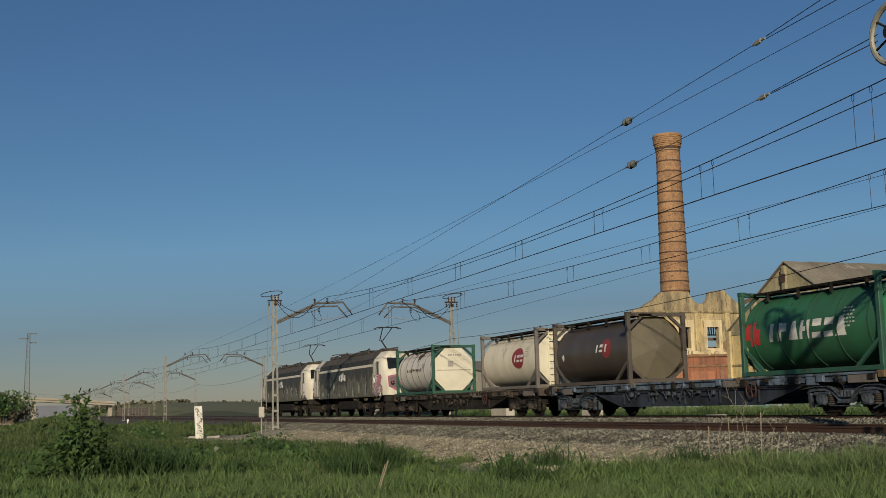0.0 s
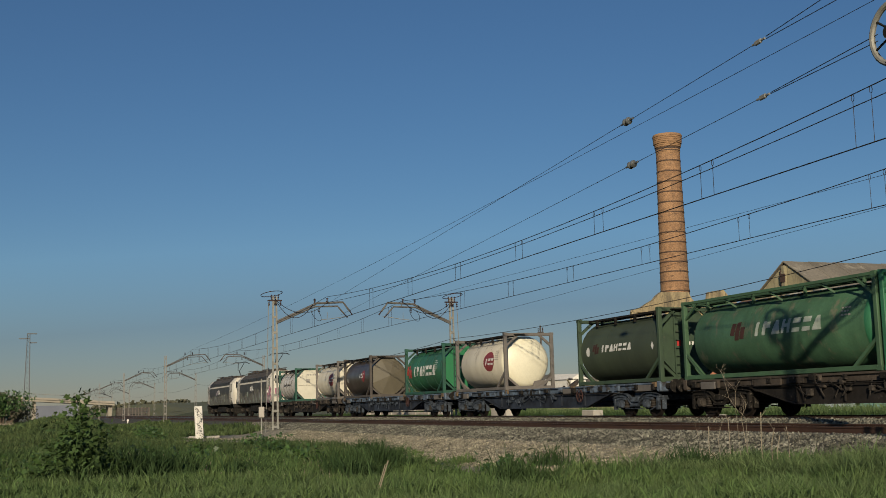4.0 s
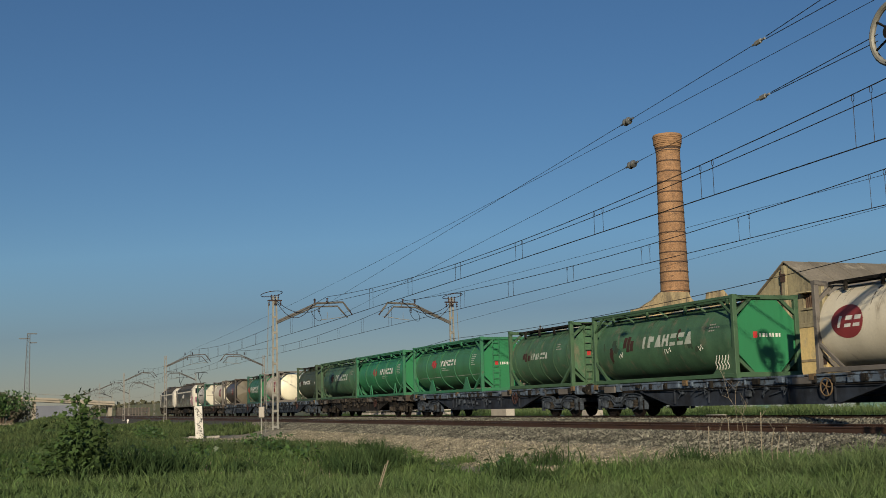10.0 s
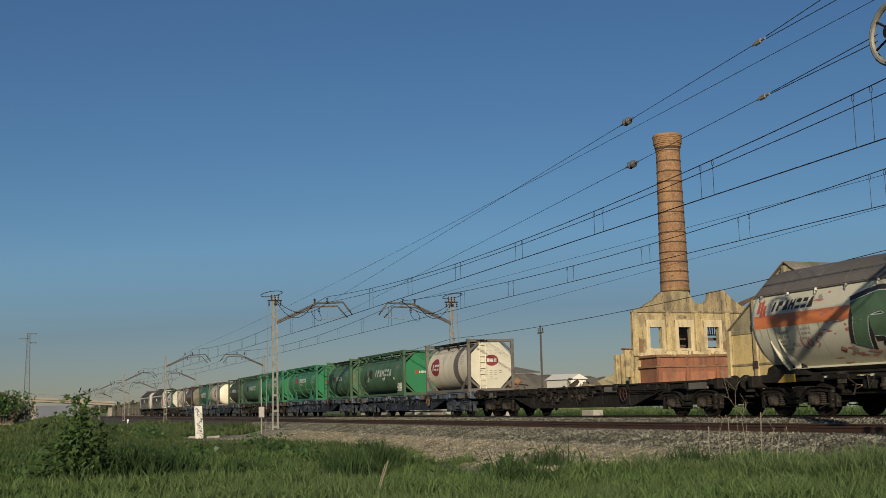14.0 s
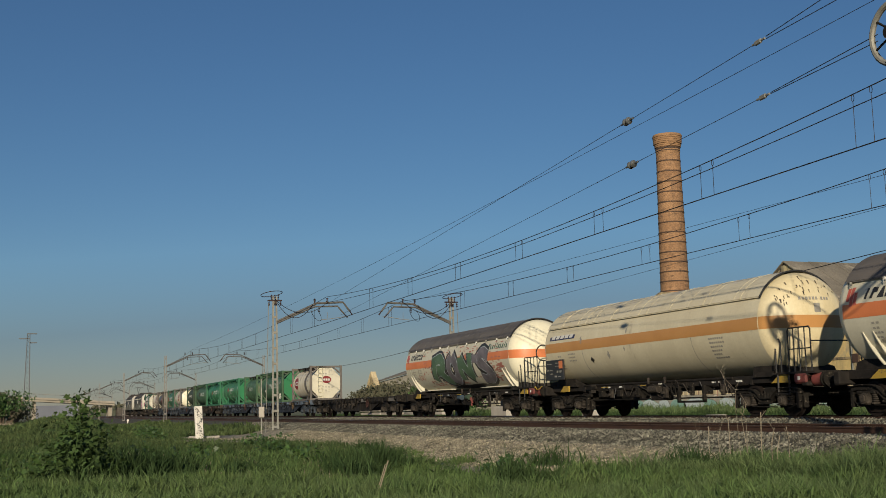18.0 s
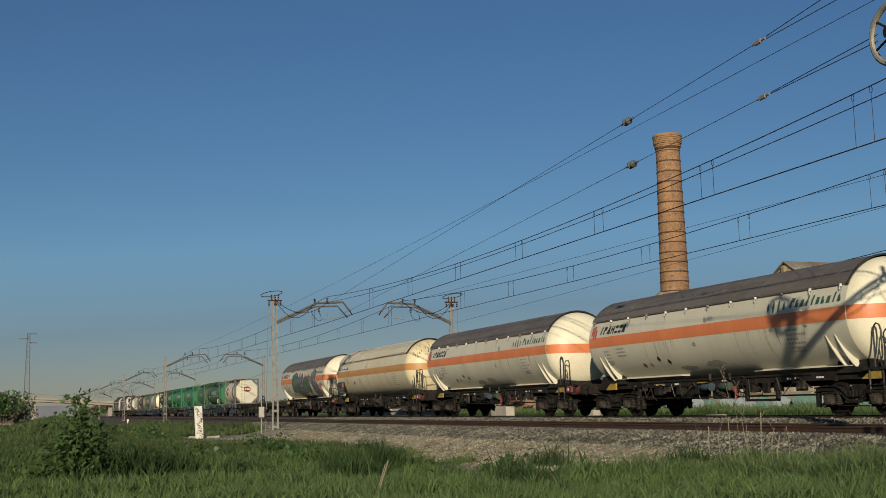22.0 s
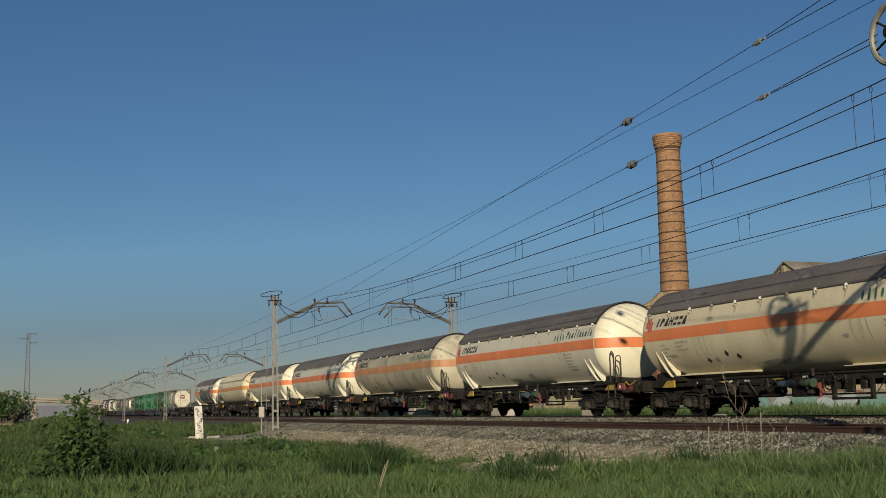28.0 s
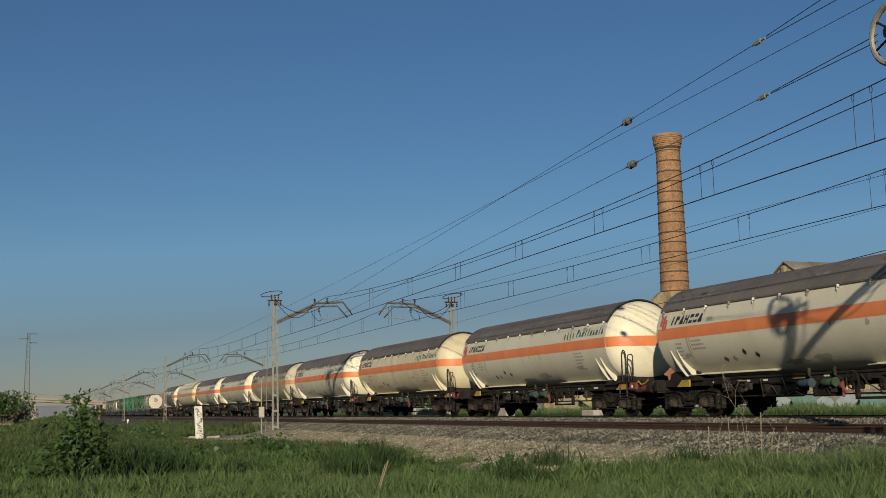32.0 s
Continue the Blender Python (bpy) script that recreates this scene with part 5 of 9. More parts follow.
def bogie_mesh(wb, r, name="bogie"):
    """Cast side frames, bolster, axle boxes, coil springs and brake gear."""
    s = Shape()
    h = wb / 2
    for side in (-1, 1):
        y = side * 1.06
        # side frame: raised over the axle boxes, bowed down between them
        bow = [(-h - 0.66, 0.71), (-h - 0.30, 0.76), (-h + 0.12, 0.755), (-h + 0.36, 0.70), (-h + 0.55, 0.56), (-0.26, 0.475), (0.0, 0.455)]
        bow += [(-x, z) for x, z in reversed(bow[:-1])]
        s.plate([(x, z + 0.075) for x, z in bow] + [(x, z - 0.055) for x, z in reversed(bow)], "y", y - 0.05, 0.10)
        for k0 in (0.065, -0.05):                            # upper and lower flange of the frame
            for (xa, za), (xb, zb) in zip(bow[:-1], bow[1:]):
                s.bar((xa, y + side * 0.06, za + k0), (xb, y + side * 0.06, zb + k0), 0.13, 0.026)
        s.box(-0.34, y - 0.12, 0.36, 0.34, y + side * 0.11, 0.42, bev=0.02)
        for q in (-0.20, -0.07, 0.07, 0.20):                 # bolster springs
            s.tube((q, y + side * 0.05, 0.50), (q, y + side * 0.05, 0.70), 0.05, n=8)
        s.tube((-h - 0.7, y + side * 0.02, 0.5), (-h - 0.2, y + side * 0.16, 0.25), 0.02, n=5)
        s.tube((h + 0.2, y + side * 0.16, 0.22), (h + 0.7, y + side * 0.02, 0.45), 0.02, n=5)
        s.tube((-h + 0.3, y + side * 0.14, 0.30), (h - 0.3, y + side * 0.14, 0.28), 0.018, n=5)
        for a in (-h, h):
            s.box(a - 0.34, y - 0.05, 0.58, a + 0.34, y + side * 0.16, 0.67, bev=0.02)
            s.box(a - 0.36, y - 0.08, r - 0.14, a + 0.36, y + side * 0.10, r - 0.09)
        for a in (-h - 0.58, h + 0.58):
            s.box(a - 0.05, y - 0.10, 0.25, a + 0.05, y + 0.02, 0.7)
    s.box(-0.3, -1.0, 0.55, 0.3, 1.0, 0.85, bev=0.04)
    for a in (-h - 0.5, h + 0.5):
        s.box(a - 0.06, -1.0, 0.58, a + 0.06, 1.0, 0.72)
    for a in (-h, h):
        for side in (-1, 1):
            s.box(a + 0.49, side * 0.75, 0.25, a + 0.57, side * 0.92, 0.65, bev=0.02)
            s.box(a - 0.57, side * 0.75, 0.25, a - 0.49, side * 0.92, 0.65, bev=0.02)
    s.tube((0, 0, 0.8), (0, 0, 1.02), 0.3, n=14)
    return s.mesh(name, M_BOGIE)


BOGIE_MESH = bogie_mesh(1.8, 0.46)
ax = Shape()
ax.box(-0.15, -0.22, -0.15, 0.15, 0.04, 0.14, bev=0.05)
ax.tube((0, -0.2, 0), (0, -0.25, 0), 0.14, 0.135, n=16)
ax.tube((0, -0.25, 0), (0, -0.28, 0), 0.10, 0.08, n=14)
ax.box(-0.17, -0.16, 0.10, 0.17, 0.04, 0.20, bev=0.02)
AXLE_BOX_MESH = ax.mesh("axle_box", M_DUSTY)
prof = [(-0.13, 0.0), (-0.13, 0.11), (-0.09, 0.11)]
for k in range(5):
    prof += [(-0.085 + k * 0.055, 0.06), (-0.07 + k * 0.055, 0.088), (-0.045 + k * 0.055, 0.088), (-0.03 + k * 0.055, 0.06)]
BLUE_BOX_MESH = AXLE_BOX_MESH.copy()
BLUE_BOX_MESH.materials[0] = M_BLUEBOGIE
SPRING_MESH = Shape().lathe_z(prof, 0, 0, 10).mesh("coil_spring", M_DUSTY)
BLUE_BOGIE_MESH = BOGIE_MESH.copy()
BLUE_BOGIE_MESH.materials[0] = M_BLUEBOGIE
LOCO_BOGIE_MESH = bogie_mesh(2.6, 0.62, "loco_bogie")


def add_bogie(ob, x, loco=False, blue=False):
    b = part("bogie", LOCO_BOGIE_MESH if loco else (BLUE_BOGIE_MESH if blue else BOGIE_MESH), None, ob, "dusty blue-grey bogie with coil springs" if blue else "dusty steel bogie with coil springs")
    b.location = (x, 0, 0)
    wb, r = (1.3, 0.62) if loco else (0.9, 0.46)
    for a in (-wb, wb):
        for side in (-1, 1):
            part("axle_box", BLUE_BOX_MESH if blue else AXLE_BOX_MESH, None, b).matrix_basis = pose(a, side * 1.06, r, 0, 0, 0 if side < 0 else 180)
            for q in (-0.26, 0.26):
                part("coil_spring", SPRING_MESH, None, b).location = (a + q, side * 1.11, r)
        w = part("wheelset", LOCO_WHEEL_MESH if loco else WHEEL_MESH, None, b, "steel wheelset")
        w.location = (a, 0, r)
        WHEELS.append((w, a, r))


def add_ends(ob, half, mat):
    """Headstocks, buffers and coupling hooks at both ends."""
    for e in (-1, 1):
        s = Shape()
        s.box(e * (half - 0.62) - 0.12, -1.25, 0.85, e * (half - 0.62) + 0.12, 1.25, 1.2, bev=0.03)
        part("headstock", s, mat, ob)
        for side in (-1, 1):
            s = Shape()
            s.tube((e * (half - 0.55), side * 0.95, 1.03), (e * (half - 0.2), side * 0.95, 1.03), 0.11, n=12)
            s.tube((e * (half - 0.2), side * 0.95, 1.03), (e * (half - 0.03), side * 0.95, 1.03), 0.08, n=12)
            s.tube((e * (half - 0.03), side * 0.95, 1.03), (e * half, side * 0.95, 1.03), 0.23, n=16)
            part("buffer", s, M_BOGIE, ob)
        s = Shape()
        s.path([(e * (half - 0.5), 0, 1.0), (e * (half - 0.2), 0, 0.98), (e * half, 0, 0.8), (e * (half - 0.15), 0, 0.7)], 0.04, 6)
        s.path([(e * (half - 0.5), 0.35, 0.9), (e * (half - 0.2), 0.38, 0.55), (e * (half + 0.02), 0.36, 0.5)], 0.025, 6)
        part("coupling", s, M_BOGIE, ob, "screw coupling and brake hose")


def hand_wheel(ob, x, z, mat, y=-1.27):
    s = Shape()
    s.path([(x + 0.24 * math.cos(a), y, z + 0.24 * math.sin(a)) for a in [i * math.pi / 10 for i in range(20)]], 0.022, 6, closed=True)
    for i in range(5):
        a = i * 2 * math.pi / 5
        s.tube((x, y, z), (x + 0.24 * math.cos(a), y, z + 0.24 * math.sin(a)), 0.016, n=5)
    s.tube((x, y, z), (x, y + 0.25, z), 0.03, n=6)
    part("hand_wheel", s, mat, ob, "hand brake wheel")


def container_wagon(s0, mat, label, hw=M_YELLOW, seed=0):
    ob = thing("container_wagon", label, "freight wagon", group="container flat wagons")
    half = 10.2
    rnd = random.Random(seed)
    for side in (-1, 1):
        y = side * 1.12
        s = Shape()
        q = Shape()
        q.plate([(-6.6, 0.97), (6.6, 0.97), (4.1, 0.36), (-4.1, 0.36)], "y", y - 0.012 - side * 0.03, 0.024)
        q.plate([(-6.5, 0.925), (-6.5, 0.95), (-4.1, 0.37), (4.1, 0.37), (6.5, 0.95), (6.5, 0.925), (4.12, 0.345), (-4.12, 0.345)], "y", y - 0.07, 0.14)
        part("belly_plate", q, M_NAVY if mat is M_BLUE else M_DKFRAME, ob, "dark fish-bellied sill plate")
        s.box(-9.6, y - 0.02, 0.93, 9.6, y + 0.02, 1.11)
        s.box(-9.6, y - 0.09, 1.10, 9.6, y + 0.09, 1.165, bev=0.01)
        for i in range(9):
            x = -8 + i * 2.0
            s.box(x - 0.02, y - side * 0.0, 0.94, x + 0.02, y + side * 0.08, 1.12)
            if abs(x) < 4.1:
                q = Shape()
                q.box(x - 0.015, y - side * 0.0, 0.42, x + 0.015, y + side * 0.06, 0.93)
                part("rib", q, M_NAVY if mat is M_BLUE else M_DKFRAME, ob)
        part("side_sill", s, mat, ob, "worn side sill")
        # lashing gear and small boxes along the sill
        for i in range(16):
            s = Shape()
            x = -9.0 + i * 1.2 + rnd.uniform(-0.25, 0.25)
            w = rnd.uniform(0.08, 0.32)
            s.box(x, y + side * 0.08, 0.98 + rnd.uniform(-0.1, 0.02), x + w, y + side * (0.14 + 0.05 * rnd.random()), 1.12, bev=0.01)
            part("sill_fitting", s, (M_BOGIE, mat, M_BOGIE, M_BOGIE)[i % 4], ob)
        s = Shape()
        s.tube((-6.5, y + side * 0.11, 0.9), (6.5, y + side * 0.11, 0.86), 0.018, n=5)
        part("brake_pipe", s, M_BOGIE, ob)
        for i, (xa, w, z0) in enumerate(((-8.7, 0.8, 0.86), (-5.9, 1.3, 0.9), (-4.3, 0.7, 0.93), (2.3, 0.9, 0.9), (4.6, 1.4, 0.9), (6.3, 0.5, 0.86), (8.0, 1.1, 0.88))):
            s = Shape()
            s.box(xa, y + side * 0.06, z0, xa + w, y + side * 0.115, 1.09, bev=0.012)
            part("equipment_panel", s, mat if i % 3 else M_GREYPAINT, ob, "worn sheet-metal panel" if i == 0 else "")
        for i in range(10):
            xa = -3.4 + i * 0.55 + rnd.uniform(-0.25, 0.25)
            z0 = rnd.uniform(0.55, 0.85)
            s = Shape()
            s.box(xa, y + side * 0.02, z0, xa + rnd.uniform(0.08, 0.26), y + side * 0.13, z0 + rnd.uniform(0.08, 0.2), bev=0.02)
            s.bar((xa, y + side * 0.08, z0), (xa + rnd.uniform(-0.7, 0.7), y + side * 0.06, rnd.uniform(0.5, 0.98)), 0.025, 0.025)
            s.path([(xa + 0.05, y + side * 0.1, z0 + 0.1), (xa + rnd.uniform(-0.3, 0.3), y + side * 0.12, z0 - 0.12), (xa + rnd.uniform(-0.5, 0.5), y + side * 0.08, 0.98)], 0.012, 5)
            part("brake_valve", s, M_BLUEBOGIE if mat is M_BLUE else M_DUSTY, ob)
    for i in range(13):
        x = -9.0 + i * 1.5
        s = Shape()
        s.box(x - 0.06, -1.1, 0.95, x + 0.06, 1.1, 1.1)
        part("cross_beam", s, M_DKFRAME, ob)
    s = Shape()
    s.box(-9.6, -0.2, 0.75, 9.6, 0.2, 1.08)
    part("centre_sill", s, M_DKFRAME, ob)
    for x in (-9.3, -3.2, 3.2, 9.3):
        for side in (-1, 1):
            s = Shape()
            s.box(x - 0.14, side * 1.02, 1.15, x + 0.14, side * 1.25, 1.18)
            s.box(x - 0.12, side * 1.20, 1.0, x + 0.12, side * 1.27, 1.18, bev=0.01)
            part("twist_lock", s, M_LOCK if mat is M_BLUE else M_BOGIE, ob)
    s = Shape()
    s.tube((-1.2, -0.55, 0.6), (0.2, -0.55, 0.6), 0.2, n=14)
    s.box(1.0, -0.9, 0.42, 1.7, -0.5, 0.75, bev=0.03)
    s.tube((-5.5, -0.3, 0.55), (5.5, -0.3, 0.55), 0.03, n=6)
    part("brake_gear", s, M_BOGIE, ob, "air reservoir and brake rods")
    for x in (-7.8, 7.8):
        add_bogie(ob, x, blue=mat is M_BLUE)
    add_ends(ob, half, mat)
    hand_wheel(ob, 3.8, 0.8, hw)
    TRAIN.append((ob, s0, 0.0))
    return ob


# ---- tank containers ----
def dome_profile(x0, x1, r, depth, n=6):
    pts = []
    for i in range(n + 1):
        rr = r * math.sin(math.pi / 2 * i / n)
        pts.append((depth * (1 - math.sqrt(max(0.0, 1 - (rr / r) ** 2))), rr))      # 0 at the pole
    front = [(x0 + d, rr) for d, rr in pts]
    rear = [(x1 - d, rr) for d, rr in reversed(pts)]
    return front, rear


def blocks(R, cy, cz, x0, x1, a_top, a_bot, n, gap=0.22, lean=0.0):
    """A row of plain lettering-sized blocks lying on a barrel."""
    s = Shape()
    w = (x1 - x0) / n
    for i in range(n):
        a, b = x0 + i * w, x0 + (i + 1 - gap) * w
        k = 4
        vs, fs = [], []
        for j in range(k + 1):
            t = radians(a_bot + (a_top - a_bot) * j / k)
            sh = lean * j / k
            for x in (a + sh, b + sh):
                vs.append((x, cy - R * math.sin(t), cz + R * math.cos(t)))
        for j in range(k):
            fs.append((2 * j, 2 * j + 1, 2 * j + 3, 2 * j + 2))
        s.add(vs, fs)
    return s


POST, HALF, WEDGE, TWIN, STACK, LOW, NOTCH = range(7)
CELLS = {POST: ((0.30, 0.62, 0.30, 0.62, 0.0, 1.0),), HALF: ((0.06, 0.40, 0.06, 0.40, 0.0, 1.0), (0.40, 0.86, 0.40, 0.80, 0.5, 0.95)),
         WEDGE: ((0.04, 0.92, 0.34, 0.62, 0.0, 1.0),), TWIN: ((0.02, 0.28, 0.06, 0.30, 0.0, 1.0), (0.60, 0.88, 0.58, 0.84, 0.0, 1.0), (0.28, 0.60, 0.30, 0.58, 0.42, 0.66)),
         STACK: ((0.10, 0.84, 0.10, 0.84, 0.0, 0.30), (0.10, 0.84, 0.10, 0.84, 0.62, 1.0)), LOW: ((0.10, 0.80, 0.16, 0.74, 0.0, 0.68),), NOTCH: ((0.10, 0.78, 0.16, 0.70, 0.0, 0.40), (0.10, 0.50, 0.16, 0.46, 0.40, 0.72))}
LONG_NAME = (POST, HALF, WEDGE, TWIN, STACK, STACK, WEDGE)
OWNER_NAME = (HALF, NOTCH, LOW, POST, POST, LOW, NOTCH, LOW, POST, NOTCH)


def plain_marks(R, cz, x0, x1, a_top, a_bot, kinds, lean=0.0):
    """Lettering-sized plain shapes on a barrel, one shape a cell."""
    w = (x1 - x0) / len(kinds)
    for i, kind in enumerate(kinds):
        s = Shape()
        for bl, br, tl, tr, v0, v1 in CELLS[kind]:
            vs, fs = [], []
            for j in range(7):
                u = j / 6
                v = v0 + (v1 - v0) * u
                t = radians(a_bot + (a_top - a_bot) * v)
                for e in (bl + (tl - bl) * u, br + (tr - br) * u):
                    vs.append((x0 + (i + e) * w + lean * v, -R * math.sin(t), cz + R * math.cos(t)))
            for j in range(6):
                fs.append((2 * j, 2 * j + 1, 2 * j + 3, 2 * j + 2))
            s.add(vs, fs)
        yield s


def slashes(R, cz, x, a, w, h):
    """Three leaning bars that form a ragged lozenge; h in metres along the skin."""
    s = Shape()
    for k, (v0, v1) in enumerate(((-0.25, 0.5), (-0.55, 0.55), (-0.5, 0.22))):
        vs = []
        for j in range(9):
            v = v0 + (v1 - v0) * j / 8
            t = radians(a - math.degrees(h * v / R))
            for e in (0.0, 0.29):
                vs.append((x + w * (-0.5 + 0.33 * k + e + 0.16 * v), -R * math.sin(t), cz + R * math.cos(t)))
        s.add(vs, [(2 * j, 2 * j + 1, 2 * j + 3, 2 * j + 2) for j in range(8)])
    return s


def streaks(R, cz, spots, seed):
    """Thin tapering runs of dirt down a barrel; spots are (x, width, top angle, bottom angle, count)."""
    rnd = random.Random(seed)
    s = Shape()
    for x, w, a0, a1, k in spots:
        for _ in range(k):
            xx, ww = x + rnd.gauss(0, w), rnd.uniform(0.008, 0.035)
            e = a0 + (a1 - a0) * rnd.uniform(0.25, 1.0)
            vs = []
            for j in range(6):
                u = j / 5
                t = radians(a0 + (e - a0) * u)
                q = ww * (1 - 0.85 * u) * (1 + 0.3 * math.sin(7 * u + xx * 9))
                for d in (-q, q):
                    vs.append((xx + d + 0.01 * math.sin(5 * u + xx), -R * math.sin(t), cz + R * math.cos(t)))
            s.add(vs, [(2 * j, 2 * j + 1, 2 * j + 3, 2 * j + 2) for j in range(5)])
    return s


def blob(R, cy, cz, x, a, w, h, seed, n=20, rough=0.35, thick=0.0):
    """An uneven painted patch lying on a barrel; h in metres along the skin."""
    rnd = random.Random(seed)
    s = Shape()
    rim = [1 - rough * rnd.random() for _ in range(n)]
    rings = 4
    vs = [(x, a)]
    for k in range(1, rings + 1):
        for i in range(n):
            t = 2 * math.pi * i / n
            q = rim[i] * k / rings
            vs.append((x + w * q * math.cos(t), a + math.degrees(h * q * math.sin(t) / R)))
    fs = [(0, 1 + i, 1 + (i + 1) % n) for i in range(n)]
    for k in range(rings - 1):
        for i in range(n):
            b0, b1 = 1 + k * n, 1 + (k + 1) * n
            fs.append((b0 + i, b1 + i, b1 + (i + 1) % n, b0 + (i + 1) % n))
    s.add([(xx, cy - R * math.sin(radians(aa)), cz + R * math.cos(radians(aa))) for xx, aa in vs], fs)
    return s


def small_print(R, cz, x0, a0, seed, rows=4, width=0.7):
    """Unreadable small lettering: thin uneven bars."""
    rnd = random.Random(seed)
    s = Shape()
    for i in range(rows):
        w = width * rnd.uniform(0.5, 1.0)
        s2 = blocks(R, 0, cz, x0, x0 + w, a0 + i * 5.0, a0 + i * 5.0 + 2.2, max(2, int(w / 0.11)), 0.3)
        s.add(s2.v, s2.f)
    return s


def octagon(w, h, cz, cut=0.30):
    a, b = w * cut, h * cut
    hw, hh = w / 2, h / 2
    return [(-hw + a, cz - hh), (hw - a, cz - hh), (hw, cz - hh + b), (hw, cz + hh - b), (hw - a, cz + hh), (-hw + a, cz + hh), (-hw, cz + hh - b), (-hw, cz - hh + b)]


def tank_container(s0, L, tank, end, frame, label, marks="", H=2.56, shape="round", ladder=False, rails=False, band=False, hoops=0, saddles=False, group="tank containers", mark_mat=None, seed=0, name_at=(-2.2, -1.5, 1.8, 72, 92)):
    ob = thing("tank_container", label, "tank container", group=group)
    hl, hw = L / 2, 1.219
    t = 0.15
    for e in (-1, 1):
        s = Shape()
        x0, x1 = (e * hl, e * (hl - t))
        for side in (-1, 1):
            s.box(x0, side * hw, 0.0, x1, side * (hw - t), H, bev=0.015)
            for z in (0.0, H - 0.12):
                s.box(x0 + e * 0.004, side * (hw + 0.004), z, x1 - e * 0.02, side * (hw - t - 0.02), z + 0.12)
        s.box(x0, -hw + t, 0.02, x1, hw - t, 0.17, bev=0.01)
        s.box(x0, -hw + t, H - 0.15, x1, hw - t, H - 0.02, bev=0.01)
        for side in (-1, 1):
            s.bar((e * (hl - t / 2), side * (hw - 0.08), 0.62), (e * (hl - t / 2), side * 0.52, 0.10), 0.09, 0.10)
            s.bar((e * (hl - t / 2), side * (hw - 0.08), H - 0.62), (e * (hl - t / 2), side * 0.52, H - 0.10), 0.09, 0.10)
        part("end_frame", s, frame, ob, "welded end frame with corner braces")
    for side in (-1, 1):
        s = Shape()
        s.box(-hl + t, side * hw, 0.02, hl - t, side * (hw - 0.11), 0.15, bev=0.01)
        part("bottom_rail", s, frame, ob)
        for e in (-1, 1):
            s = Shape()
            s.bar((e * (hl - 0.1), side * (hw - 0.06), 0.85), (e * (hl - 1.05), side * (hw - 0.06), 0.12), 0.08, 0.09)
            part("strut", s, frame, ob)
        if rails:
            s = Shape()
            s.box(-hl + t, side * hw, H - 0.11, hl - t, side * (hw - 0.08), H - 0.02, bev=0.01)
            for e in (-1, 1):
                s.bar((e * (hl - 0.1), side * (hw - 0.05), H - 0.62), (e * (hl - 0.85), side * (hw - 0.05), H - 0.08), 0.05, 0.06)
            k = int(L / 2.2)
            for i in range(1, k):
                x = -hl + L * i / k
                s.bar((x, side * (hw - 0.04), H - 0.05), (x + 0.35, side * 0.9, H - 0.38), 0.05, 0.05)
            part("top_rail", s, frame, ob)
    R, cz = (1.15, 1.27) if not saddles else (1.12, 1.34)
    if shape in ("flat", "pyramid"):
        barrel = Shape().lathe_x([(-hl + 0.16, 0.0), (-hl + 0.17, R), (hl - 0.17, R)], 0, cz, 40)
    else:
        fr, re = dome_profile(-hl + 0.18, hl - 0.12, R, 0.42)
        barrel = Shape().lathe_x(fr + re, 0, cz, 40)
    part("barrel", barrel, tank, ob, "cylindrical tank barrel")
    if shape == "flat":
        s = Shape()
        s.plate(octagon(2.22, 2.28, 1.27), "x", hl - 0.17, 0.09)
        ep = part("end_plate", s, end, ob, "octagonal end plate")
    elif shape == "pyramid":
        s = Shape()
        o = octagon(2.24, 2.28, 1.27)
        s.add([(hl - 0.24, y, z) for y, z in o] + [(hl - 0.01, 0.05, 1.3)] + [(hl - 0.3, y, z) for y, z in o],
              [(i, (i + 1) % 8, 8) for i in range(8)] + [(i, i + 9, (i + 1) % 8 + 9, (i + 1) % 8) for i in range(8)])
        part("end_plate", s, end, ob, "faceted octagonal end", smooth=0)
    else:
        fr, re = dome_profile(-hl + 0.18, hl - 0.116, R + 0.004, 0.42)
        part("rear_dome", Shape().lathe_x([(re[0][0] - 0.06, R + 0.004)] + re, 0, cz, 40), end, ob, "domed rear end")
    for i in range(hoops):
        x = -hl + 0.55 + (L - 1.1) * i / max(1, hoops - 1)
        w = 0.018 if tank is M_SILVER else 0.03
        s = Shape().lathe_x([(x - w, R), (x - w, R + 0.012), (x + w, R + 0.012), (x + w, R)], 0, cz, 40)
        part("hoop", s, frame if tank is not M_SILVER else M_LOCOROOF, ob, "thin cladding hoop")
    if saddles:
        for x in (-hl * 0.5, hl * 0.5):
            for side in (-1, 1):
                s = Shape()
                if tank is M_MIDGREEN:
                    s.plate([(x - 0.5, 0.12), (x + 0.5, 0.12), (x + 0.07, 0.74), (x - 0.07, 0.74)], "y", side * 1.0 - 0.02, 0.04)
                else:
                    s.bar((x - 0.06, side * 1.0, 0.12), (x + 0.1, side * 0.98, 0.72), 0.06, 0.06)
                    s.bar((x + 0.42, side * 1.0, 0.12), (x + 0.14, side * 0.98, 0.72), 0.05, 0.05)
                part("saddle", s, frame, ob)
        for x in (-hl * 0.62, -hl * 0.2, hl * 0.22, hl * 0.64):
            part("stiffening_band", Shape().lathe_x([(x - 0.055, R), (x - 0.055, R + 0.03), (x + 0.055, R + 0.03), (x + 0.055, R)], 0, cz, 40, 15, 172), frame, ob)
    # walkway and manlids on top
    s = Shape()
    for i in range(int(L / 0.5)):
        x = -hl + 0.3 + i * 0.5
        s.box(x, -0.75, H - 0.10, x + 0.42, -0.25, H - 0.07)
